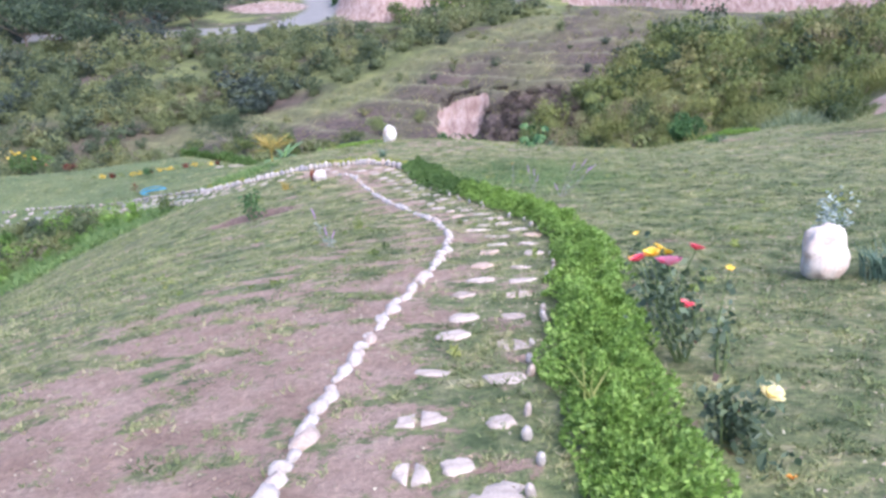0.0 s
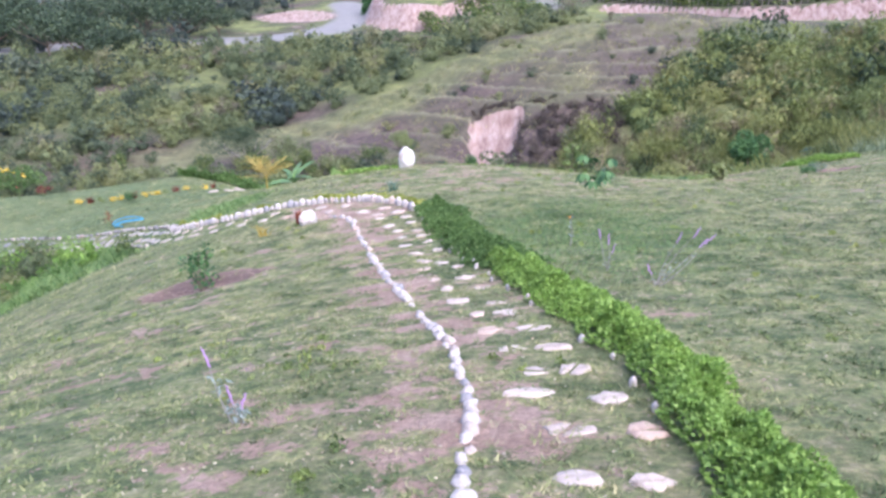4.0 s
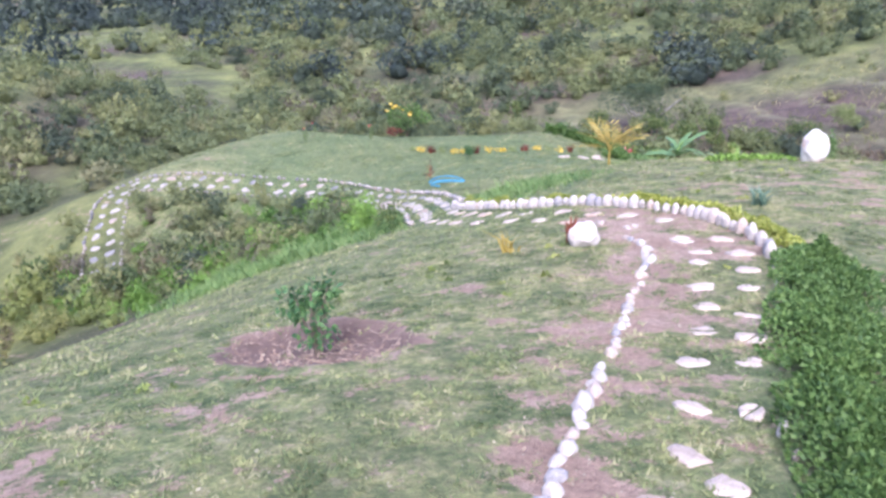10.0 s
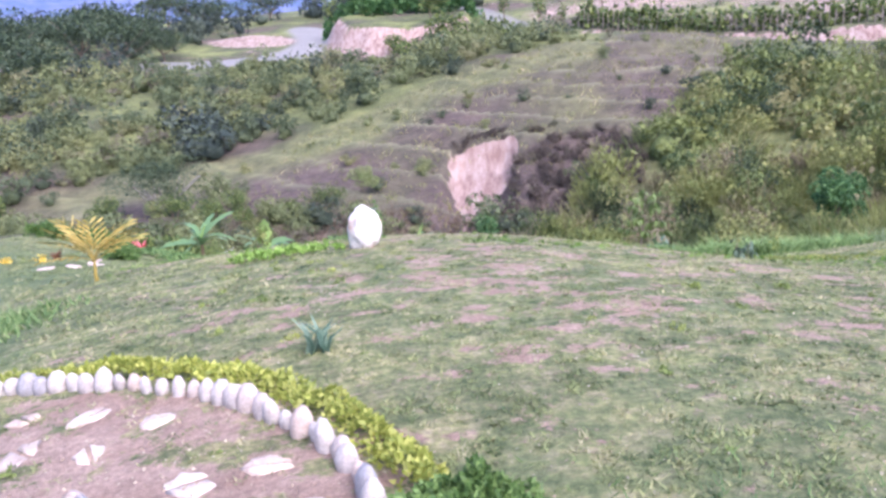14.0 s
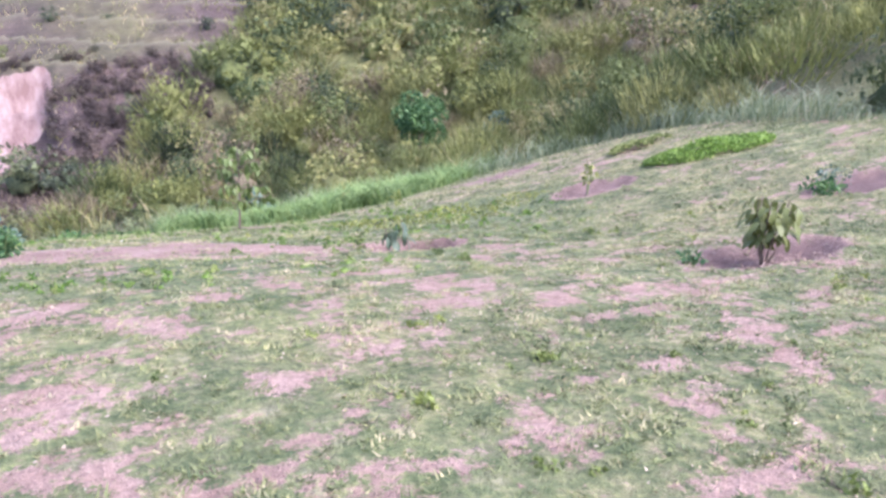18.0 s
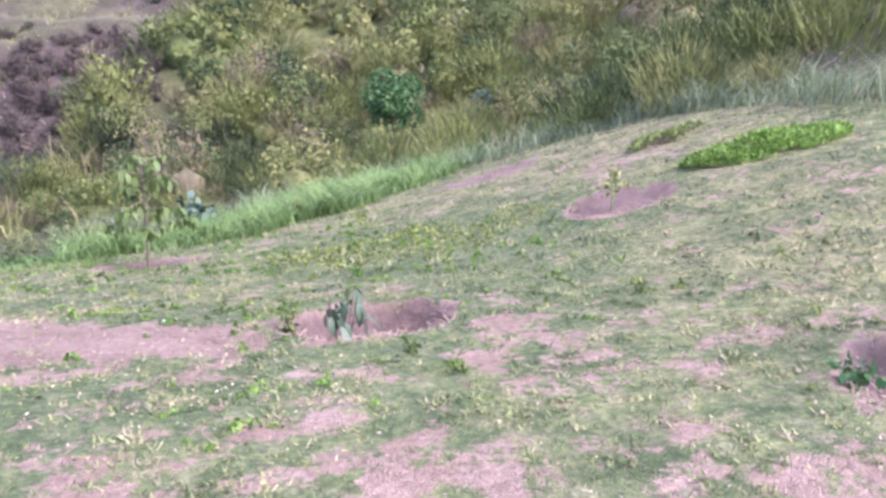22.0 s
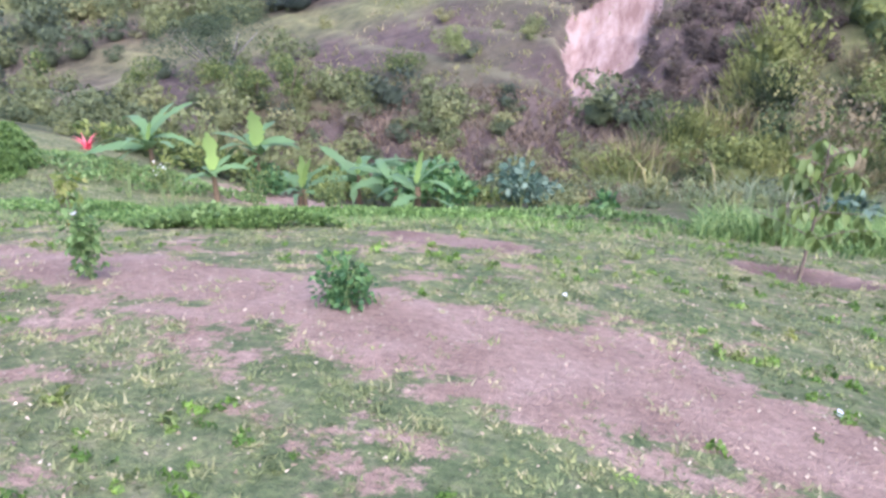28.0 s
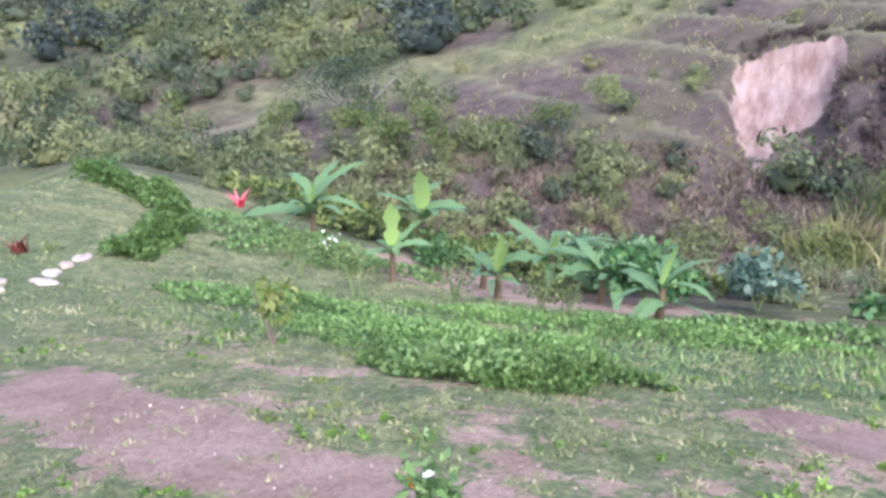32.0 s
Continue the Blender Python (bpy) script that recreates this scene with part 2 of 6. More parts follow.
BRUSH = leafy("brush_leaves", (0.05, 0.085, 0.028), (0.12, 0.17, 0.05), (0.24, 0.28, 0.08), 0.25)
DARK = leafy("dark_tree_leaves", (0.025, 0.045, 0.025), (0.05, 0.08, 0.04), (0.1, 0.13, 0.06), 0.15)
BRIGHT = leafy("bright_leaves", (0.14, 0.19, 0.055), (0.23, 0.28, 0.09), (0.35, 0.39, 0.16), 0.25)
HEDGE = leafy("edging_leaves", (0.11, 0.185, 0.035), (0.22, 0.36, 0.065), (0.37, 0.52, 0.13), 0.3)
BED = leafy("bed_leaves", (0.085, 0.16, 0.045), (0.16, 0.28, 0.075), (0.26, 0.39, 0.12), 0.25)
# Darker copy of HEDGE, with shade put into the leaf colours.
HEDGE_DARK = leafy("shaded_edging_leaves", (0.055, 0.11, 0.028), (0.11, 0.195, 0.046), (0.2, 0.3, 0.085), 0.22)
ROSELEAF = leafy("rose_leaves", (0.06, 0.095, 0.055), (0.12, 0.165, 0.095), (0.21, 0.26, 0.15), 0.2, 0.5, (0.25, 0.09, 0.08))
TREELEAF = leafy("fresh_drooping_leaves", (0.08, 0.13, 0.035), (0.15, 0.215, 0.055), (0.26, 0.33, 0.1), 0.25, 0.5)
MANGO = leafy("dark_drooping_leaves", (0.05, 0.085, 0.05), (0.09, 0.14, 0.08), (0.17, 0.22, 0.13), 0.2, 0.4)
AVOCADO = leafy("olive_drooping_leaves", (0.08, 0.105, 0.03), (0.15, 0.185, 0.05), (0.27, 0.29, 0.1), 0.25, 0.45)
DEEP = leafy("deep_green_leaves", (0.03, 0.09, 0.03), (0.07, 0.16, 0.05), (0.14, 0.25, 0.08), 0.2)
OLIVE = leafy("drooping_leaves", (0.12, 0.16, 0.03), (0.24, 0.3, 0.06), (0.42, 0.42, 0.14), 0.3)
BLUE = leafy("blue_green_leaves", (0.055, 0.105, 0.07), (0.11, 0.18, 0.125), (0.21, 0.29, 0.21), 0.2)
SILVER = leafy("silver_leaves", (0.2, 0.26, 0.23), (0.32, 0.38, 0.35), (0.46, 0.52, 0.48), 0.15)
BANANA = leafy("banana_leaf", (0.07, 0.14, 0.06), (0.13, 0.23, 0.09), (0.24, 0.36, 0.16), 0.25, 0.45)
YOUNG = leafy("young_banana_leaf", (0.32, 0.5, 0.12), (0.4, 0.56, 0.16), (0.5, 0.64, 0.22), 0.4, 0.45)
OCHRE = leafy("yellowed_fronds", (0.22, 0.19, 0.04), (0.38, 0.28, 0.06), (0.48, 0.38, 0.11), 0.25)
SAGE = leafy("sage_green_leaves", (0.09, 0.16, 0.055), (0.16, 0.265, 0.08), (0.27, 0.38, 0.14), 0.25)
STRAW = leafy("dry_straw", (0.2, 0.125, 0.09), (0.34, 0.235, 0.17), (0.5, 0.38, 0.29), 0.05, 0.8)
CHAFF = leafy("pale_dry_bits", (0.3, 0.22, 0.15), (0.44, 0.35, 0.25), (0.6, 0.52, 0.39), 0.1, 0.8)
CREEP = leafy("creeping_leaves", (0.16, 0.2, 0.035), (0.3, 0.34, 0.06), (0.45, 0.46, 0.12), 0.25)
STRAW_DARK = leafy("dry_brown_twigs", (0.1, 0.075, 0.05), (0.17, 0.13, 0.09), (0.26, 0.2, 0.14), 0.1, 0.8)
YELLOW = leafy("yellow_petals", (0.85, 0.5, 0.02), (0.9, 0.62, 0.04), (0.95, 0.75, 0.2), 0.25, 0.6)
CREAM = leafy("cream_petals", (0.85, 0.75, 0.35), (0.9, 0.8, 0.4), (0.95, 0.88, 0.6), 0.25, 0.6)
PINK = leafy("pink_petals", (0.9, 0.2, 0.42), (0.96, 0.32, 0.55), (1.0, 0.52, 0.7), 0.3, 0.6)
RED = leafy("red_leaves", (0.6, 0.04, 0.08), (0.85, 0.1, 0.16), (0.95, 0.28, 0.32), 0.25, 0.6)
ORANGE = leafy("orange_petals", (0.8, 0.25, 0.02), (0.9, 0.35, 0.04), (0.95, 0.5, 0.1), 0.25, 0.6)
PURPLE = leafy("purple_petals", (0.34, 0.17, 0.42), (0.48, 0.28, 0.54), (0.6, 0.42, 0.64), 0.2, 0.7)
WHITE = leafy("white_petals", (0.75, 0.78, 0.75), (0.85, 0.86, 0.82), (0.92, 0.92, 0.9), 0.25, 0.6)
MAROON = leafy("maroon_leaves", (0.07, 0.02, 0.02), (0.15, 0.035, 0.03), (0.3, 0.1, 0.05), 0.15, 0.6)
BARK = plain("grey_brown_bark", (0.2, 0.155, 0.115), 0.9, 0.45, 14)
PALEBARK = plain("pale_bark", (0.3, 0.27, 0.225), 0.9, 0.3, 14)
STEM = plain("green_stem", (0.2, 0.26, 0.1), 0.7, 0.3, 20)
PSEUDO = plain("banana_stem", (0.17, 0.12, 0.07), 0.6, 0.5, 9)
CREAMSTONE = stony("cream_flagstone", (0.58, 0.49, 0.42), (0.4, 0.32, 0.27), 0.85, 9, False)
GREYSTONE = stony("grey_field_stone", (0.42, 0.385, 0.35), (0.28, 0.25, 0.22), 0.85, 7)
BORDER = stony("whitewashed_cobble", (0.55, 0.5, 0.46), (0.36, 0.31, 0.27), 0.85, 7)
BOULDER = stony("chalk_white_boulder", (0.78, 0.73, 0.67), (0.58, 0.45, 0.36), 0.85, 5.5, False)
RUSTY = stony("rust_stained_boulder", (0.78, 0.73, 0.67), (0.5, 0.24, 0.12), 0.85, 3.2, False)
PLASTIC = plain("blue_plastic", (0.05, 0.22, 0.32), 0.4, 0.15)
WOOD = plain("weathered_wood", (0.3, 0.25, 0.2), 0.85, 0.35, 10)
ROOF = plain("red_clay_roof", (0.5, 0.2, 0.15), 0.8, 0.25, 0.5)
WALL = plain("white_house_wall", (0.75, 0.72, 0.66), 0.8, 0.1, 0.5)
PAPER = plain("white_scrap", (0.8, 0.85, 0.82), 0.7, 0.1)

# ---- the lie of the land ----
# Heights of three nested control lattices (25 m, 10 m and 5 m apart), smoothed by cubic splines.
LAND = np.array([
    [-25.2, -18.77, -13.95, -11.1, -9.09, -6.77, -5.61, -4.1, -2.78, -1.8],
    [-24.77, -16.68, -10.1, -7.7, -7.81, -6.6, -4.19, -2.38, -1.35, -0.82],
    [-22.71, -15.87, -7.74, -7.03, -7.41, -5.79, -2.61, -1.01, -0.22, 0.54],
    [-15.92, -16.23, -9.87, -9.19, -7.78, -5.56, -2.57, 0.08, 1.78, 3.28],
    [-3.13, -7.65, -6.66, -7.25, -6.66, -6.18, -3.16, 1.72, 4.67, 7],
    [5.97, 0.22, -4.54, -5.47, -5, -5.4, -2.58, 2.99, 7.12, 10.56],
    [9.26, 1.83, -3.84, -4.02, -3.63, -2.85, 0.17, 4.64, 9.16, 13.4],
    [11.8, 5.51, 0.46, -1.35, -1.35, 0.39, 3.65, 7.3, 11.38, 15.63],
    [13.78, 9.01, 4.85, 2.19, 1.8, 3.62, 6.66, 10.05, 13.73, 17.64],
])
SLOPES = np.array([
    [-1.94, -3, -0.55, 0.69, 2],
    [0.36, -3.09, -1.81, -0.08, 1.56],
    [-1.02, -2.68, -0.23, 0.99, 2.13],
    [-3.69, -2.09, 1.14, 3.34, 3.57],
    [-3.81, -1.85, 0.91, 4.25, 4.12],
    [-1.46, 0.08, 1.19, 2.53, 2.52],
    [1.43, 1.86, 1.97, 1.61, 0.89],
    [2.73, 2.38, 1.93, 0.96, -0.3],
])
GARDEN = np.array([
    [-0.09, -0.91, -1.78, -2.37, -1.73, 1.84, 2.29, 1.81, 0.64, -0.88],
    [0.2, -0.39, -0.91, -1.35, -1.69, -0.62, 1.05, 2.02, 1.26, -1.09],
    [0.57, 0.22, 0.1, -0.13, -0.22, 0.28, 0.87, 1.14, 0.49, -1.4],
    [0.93, 0.92, 1.28, 0.97, 1.12, 1.52, 1.38, 0.17, -0.62, -1.58],
    [0.86, 1, 1.45, 1.12, 1.14, 1.63, 1.4, 0.62, 0.45, -0.95],
    [0.35, 0.31, 0.27, 0.44, 0.58, 0.33, -0.47, -0.02, 0.16, -0.23],
    [-0.36, -0.02, 0.15, 0.27, 0.27, 0.13, 0.62, 0.63, -0.49, -0.55],
    [-0.78, -0.24, 0.14, 0.26, 0.11, 0, 0.43, 0.52, 0.01, -0.18],
])


def spline(u):
    u = np.abs(u)
    return np.where(u < 1, 2 / 3 - u * u + u**3 / 2, np.where(u < 2, (2 - u) ** 3 / 6, 0))


def lattice(x, y, table, x0, y0, step):
    bx = spline((x[:, None] - (x0 + step * np.arange(table.shape[0]))) / step)
    by = spline((y[:, None] - (y0 + step * np.arange(table.shape[1]))) / step)
    return np.einsum("ni,ij,nj->n", bx, table, by)


TABLES = [np.random.RandomState(k).rand(128, 128) for k in range(8)]


def fuzz(x, y, size, k=0, octaves=3):
    """Smooth value noise about 0, of the given grain in metres."""
    out, amp = np.zeros_like(x), 0.5
    for o in range(octaves):
        u, v = x / size + 17.3 * o + 50, y / size + 9.1 * o + 50
        i, j = np.floor(u).astype(int), np.floor(v).astype(int)
        f, g = u - i, v - j
        f, g = f * f * (3 - 2 * f), g * g * (3 - 2 * g)
        t = TABLES[(k + o) % 8]
        a, b = t[i % 128, j % 128], t[(i + 1) % 128, j % 128]
        c, d = t[i % 128, (j + 1) % 128], t[(i + 1) % 128, (j + 1) % 128]
        out += amp * ((a * (1 - f) + b * f) * (1 - g) + (c * (1 - f) + d * f) * g - 0.5) * 2
        amp, size = amp / 2, size / 2
    return out


def step01(v, a, b):
    s = np.clip((v - a) / (b - a), 0, 1)
    return s * s * (3 - 2 * s)


def oval(x, y, cx, cy, rx, ry, turn=0.0):
    """1 at the middle of an oval, 0 on its rim, negative outside."""
    c, s = math.cos(radians(turn)), math.sin(radians(turn))
    u, v = (x - cx) * c + (y - cy) * s, -(x - cx) * s + (y - cy) * c
    return 1 - np.sqrt((u / rx) ** 2 + (v / ry) ** 2)


# planting pits: x, y, half width, half depth, how deep
PITS = [(-4.78, 13.75, 0.85, 0.55, 0.12), (3.4, 22.1, 0.78, 0.42, 0.12), (1.36, 24.6, 0.62, 0.52, 0.19), (5.0, 26.5, 0.62, 0.5, 0.08),
        (6.35, 23.4, 0.7, 0.4, 0.1), (0.5, 28.5, 0.65, 0.4, 0.08), (-2.3, 27.5, 0.75, 0.35, 0.03), (5.7, 30.3, 0.8, 0.5, 0.04)]


def smooth_line(pts, n=12):
    """A curve through the points, n steps a piece."""
    p = np.array([pts[0], *pts, pts[-1]], float)
    out = []
    for a, b, c, d in zip(p, p[1:], p[2:], p[3:]):
        for t in np.arange(n) / n:
            out.append(0.5 * (2 * b + (c - a) * t + (2 * a - 5 * b + 4 * c - d) * t * t + (3 * b - a - 3 * c + d) * t**3))
    return np.array([*out, p[-1]])


def along(line, gap):
    """Points about gap apart on a line, with the way it runs there."""
    seg = np.linalg.norm(np.diff(line, axis=0), axis=1)
    s = np.r_[0, np.cumsum(seg)]
    at = np.arange(gap / 2, s[-1], gap)
    p = np.stack([np.interp(at, s, line[:, k]) for k in range(line.shape[1])], -1)
    q = np.stack([np.interp(at + 0.05, s, line[:, k]) for k in range(line.shape[1])], -1)
    d = q - p
    d[-1] = d[-2] if len(d) > 1 else d[-1]
    return p, d / np.maximum(np.linalg.norm(d, axis=1)[:, None], 1e-6)


LEFT_EDGE = smooth_line([(-0.95, -1.0), (-0.93, 1.0), (-0.91, 2.5), (-0.9, 3.8), (-0.8, 5.2), (-0.67, 6.3), (-0.64, 7.2), (-0.67, 8.0), (-0.78, 8.7), (-0.95, 9.5), (-1.22, 10.3), (-1.62, 11.35), (-1.83, 12.0), (-2.33, 13.4), (-2.85, 15.0), (-3.25, 16.1), (-3.45, 16.7), (-3.62, 17.0), (-3.8, 17.2), (-4.0, 17.35)])
OUTER_EDGE = smooth_line([(-2.4, 16.9), (-2.82, 17.6), (-3.6, 18.28), (-4.5, 18.72), (-5.5, 18.98), (-6.75, 19.25), (-8.4, 20.2)])
HEDGE_LINE = smooth_line([(0.35, -1.5), (0.4, 1.0), (0.42, 2.4), (0.41, 3.4), (0.52, 4.9), (0.68, 6.8), (0.6, 8.4), (0.2, 10.0), (-0.35, 11.6), (-0.95, 13.3), (-1.5, 15.0), (-2.05, 17.0)])
FAR_PATH = smooth_line([(-8.0, 19.4), (-9.6, 21.1), (-11.3, 22.6), (-13.7, 23.6), (-15.8, 24.1), (-18.2, 23.6), (-21.0, 22.7), (-21.9, 21.9), (-20.6, 20.6), (-18.6, 19.2)])
SOIL_BAND = smooth_line([(-7.5, 26.6), (-5.7, 25.95), (-4.2, 25.65), (-2.7, 25.3), (-1.6, 25.15), (-0.4, 24.85), (0.5, 24.5)])
ROAD_LINE = smooth_line([(-75, 102), (-60, 104), (-46, 106), (-37, 108.3), (-32, 112), (-29.3, 118), (-29, 127), (-33, 138)])
TRACK_LINE = smooth_line([(26, 106), (13, 113), (5, 118), (1.5, 123), (-2.5, 138), (-10, 152)])


def off(x, y, line):
    """Distance from a line of points."""
    best = np.full(x.shape, 1e9)
    for p in line[:: max(1, len(line) // 60)]:
        best = np.minimum(best, (x - p[0]) ** 2 + (y - p[1]) ** 2)
    return np.sqrt(best)


def bank_edge(y):
    """Where the overgrown bank begins, from the bare hill towards the east."""
    return np.interp(y, [36, 40.5, 45.5, 50.5, 55.5, 67, 80], [-4, -2.4, 0.1, 3.5, 7.6, 13.7, 20])


def hill_part(x, y):
    """1 on the terraced hill with the landslip, 0 elsewhere."""
    crest = np.interp(x, [-34, -15, -9, -4, 1, 6.6, 13, 20], [52, 55, 59, 63, 66, 69, 70, 70])
    rag = 1.2 * fuzz(x, y, 3, 2)
    return step01(crest + 4 + rag - y, 0, 3) * step01(y + rag, 43.5, 46) * step01(bank_edge(y) + rag - x, -0.3, 0.8) * step01(x, -34, -22)


def slip_mask(x, y):
    """The pale landslip in the hill: wide at the top, running out in a trail."""
    half = np.interp(y, [43.3, 45, 48, 49, 50, 52, 53.5], [0.15, 0.3, 0.45, 0.9, 1.5, 1.62, 1.4])
    mid = np.interp(y, [43.5, 46, 48.5, 50, 53], [-3.7, -3.5, -3.75, -3.2, -3.2])
    rag = 0.25 * fuzz(x, y, 0.9, 7)
    worn = np.interp(y, [43, 48.6, 49.4], [0.5, 0.56, 1.0]) + np.interp(y, [48.6, 49.4], [0.5, 0.0]) * fuzz(x, y, 0.7, 4)
    return step01(half + rag - np.abs(x - mid), -0.3, 0.45) * step01(53.1 + 0.1 * (x + 3) + 0.3 * rag - y, 0, 0.3) * step01(y, 43.3, 44.5) * worn


def coarse(x, y):
    cx, cy = np.clip(x, -120, 80), np.clip(y, -20, 205)
    z = lattice(cx, cy, LAND, -120, -20, 25) + lattice(x, y, SLOPES, -34, 38, 10) + lattice(x, y, GARDEN, -22, -4, 5)
    z = z + 7.0 * np.exp(-((x + 46) ** 2 + (y - 22) ** 2) / 145)
    r = np.hypot(x + 2, y - 15)
    z = z + 26 * step01(r, 330, 700) + 55 * step01(r, 420, 560) * np.clip(0.5 + 1.1 * fuzz(x, y, 90, 6, 4), 0, 1.3) + 300 * step01(r, 700, 2400) * (1 + 0.7 * fuzz(x, y, 420, 2, 5) - 0.35 * np.abs(fuzz(x, y, 210, 5, 3)))
    return z


def terrace(x, y, z):
    """Which cattle terrace of the hill a place lies on, in steps and parts of steps."""
    return (z + 0.3 * fuzz(x, y, 9, 3) + 0.08 * fuzz(x, y, 2, 5, 2)) / 0.68


def height(x, y):
    x, y = np.atleast_1d(np.asarray(x, float)), np.atleast_1d(np.asarray(y, float))
    z = coarse(x, y)
    r = np.hypot(x + 1, y - 14)
    wild = step01(r, 22, 34)
    z = z + 0.02 * fuzz(x, y, 0.5, 1) + 0.35 * wild * fuzz(x, y, 5, 3) + 2.2 * step01(r, 110, 200) * fuzz(x, y, 40, 4)
    for cx, cy, rx, ry, deep in PITS:
        o = oval(x, y, cx, cy, rx, ry) + 0.05 * fuzz(x, y, 0.4, 5)
        z = z - deep * step01(o, 0.0, 0.35) + 0.02 * step01(o, -0.35, -0.05) * (1 - step01(o, -0.05, 0.1))
    z = z - 1.35 * step01(oval(x, y, -20.3, 32.6, 7.0, 5.2, -15), 0.0, 0.75)
    hp = hill_part(x, y)
    w = terrace(x, y, coarse(x, y))
    saw = w - np.floor(w)
    z = z + hp * 0.3 * (saw - 0.5)
    dip = step01(1.9 - np.abs(x + 3.2), 0, 1.0) * step01(y, 45, 48.5) * (1 - step01(y, 52.0, 53.3))
    z = z - 0.9 * dip
    cut = oval(x, y, -16.5, 125.5, 10.5, 13.5) + 0.06 * fuzz(x, y, 5, 3)
    z = z + 3.4 * step01(cut, -0.05, 0.24)
    ridge = y - np.interp(x, [2, 13.7, 23.7, 33.5, 44.7, 70], [128, 121.5, 110.5, 104.5, 98.7, 88])
    z = z - 1.9 * (1 - step01(ridge, 0.0, 1.3)) * step01(x, 4, 12) * step01(ridge, -22, -12)
    z = z + 1.3 * step01(x - np.interp(y, [18, 24, 27, 30, 34], [11, 9.8, 9.4, 9.4, 9]), 0.2, 4.5) * step01(y, 17, 22) * (1 - step01(y, 31, 37))
    return z


def soil_mask(x, y):
    """How bare the soil is, 0 to 1."""
    s = 0.26 - 0.08 * step01(-x, 4.5, 7)
    s = s + 0.2 * step01(oval(x, y, -1.6, 3.6, 1.9, 4.6, 8), 0, 0.7) + 0.1 * step01(oval(x, y, -3.0, 6.5, 2.6, 5.5), 0, 0.5) - 0.2 * step01(x, 0.5, 1.2) * (1 - step01(y, 14, 18)) + 0.35 * step01(oval(x, y, -3.7, 17.7, 2.2, 0.9, -25), 0, 0.5)
    beside = np.abs(x - np.interp(y, LEFT_EDGE[:, 1], LEFT_EDGE[:, 0])) + 9 * (y > 17.4)
    s = s + (0.2 + 0.1 * step01(y, 9, 11)) * (1 - step01(beside, 0.1, 0.75))
    left, right = np.interp(y, LEFT_EDGE[:, 1], LEFT_EDGE[:, 0]), np.interp(y, HEDGE_LINE[:, 1], HEDGE_LINE[:, 0])
    s = s + 0.03 * step01(x - left, 0, 0.2) * step01(right - x, 0.2, 0.4) * (1 - step01(y, 16, 17.5))
    s = s + 0.85 * (1 - step01(np.abs(y - np.interp(x, SOIL_BAND[:, 0], SOIL_BAND[:, 1])) + 0.12 * fuzz(x, y, 0.5, 3) + 2 * np.clip(x - 0.5, 0, 9) + 2 * np.clip(-7.5 - x, 0, 9), 0.18, 0.46))
    s = s + 0.12 * step01(oval(x, y, -2.8, 24.6, 3.5, 1.6), 0, 0.5) + 0.1 * step01(oval(x, y, 6.3, 28.5, 3.0, 2.4), 0, 0.6)
    s = s + 0.1 * step01(oval(x, y, -0.6, 20.6, 4.5, 3.4), 0, 0.5) + 0.6 * step01(oval(x, y, -6.6, 34.0, 3.6, 1.5, -12), 0, 0.3)
    s = s + 0.12 * step01(oval(x, y, -4.2, 25.8, 5.5, 2.8, -12), 0, 0.4) + 0.07 * step01(oval(x, y, 1.0, 23.0, 4.0, 2.8), 0, 0.4) - 0.7 * np.maximum(lush_mask(x, y) - 0.35, 0) - 0.28 * step01(oval(x, y, -1.6, 23.8, 1.5, 0.95, -15), 0, 0.5)
    s = step01(s + 0.55 * fuzz(x * 0.8, y * 1.2, 0.24, 0, 2) + 0.2 * fuzz(x, y, 1.5, 6, 2), 0.12, 0.84)
    for cx, cy, rx, ry, deep in PITS:
        s = s + 1.0 * step01(oval(x, y, cx, cy, rx * 1.1, ry * 1.1) + 0.2 * fuzz(x, y, 0.4, 5), -0.02, 0.15)
    r = np.hypot(x + 1, y - 14)
    return np.clip(s, 0, 1) * (1 - step01(r, 24, 32))


def lush_mask(x, y):
    m = 0.75 * step01(oval(x, y, 0.1, 14.4, 2.4, 3.6, 20) + 0.3 * fuzz(x, y, 0.9, 4), 0, 0.8)
    m = np.maximum(m, step01(oval(x, y, -10.5, 19.8, 5.5, 2.2, 25), 0, 0.4))
    m = np.maximum(m, step01(oval(x, y, 4.0, 33.0, 5.0, 1.6, 30), 0, 0.4))
    m = np.maximum(m, step01(oval(x, y, -5.0, 29.5, 5.0, 2.2), 0, 0.5))
    m = np.maximum(m, 0.7 * step01(oval(x, y, -15, 27, 9, 5.5), 0, 0.5))
    m = np.maximum(m, 0.6 * step01(oval(x, y, 3.2, 27.0, 3.0, 2.2), 0, 0.6))
    m = np.maximum(m, 0.35 * step01(oval(x, y, -2.5, 26.5, 8.5, 4.5), 0, 0.3))
    return m


GULLY_EDGE = smooth_line([(-3, 38.8), (2, 36.6), (6, 35.0), (8, 32.5), (9.3, 30), (9.2, 27), (9.7, 24), (11, 20), (13, 16)])


def outside(x, y):
    """Metres beyond the lawn's lower edge, towards the bank."""
    east = x - np.interp(y, [16, 20, 24, 27, 30, 32.5], [13, 11, 9.7, 9.2, 9.3, 8])
    north = y - np.interp(x, [-3, 2, 6, 8], [38.8, 36.6, 35.0, 32.5])
    return np.where(y < 32.5, east, np.where(x > 8, np.maximum(north, 0.5), north))


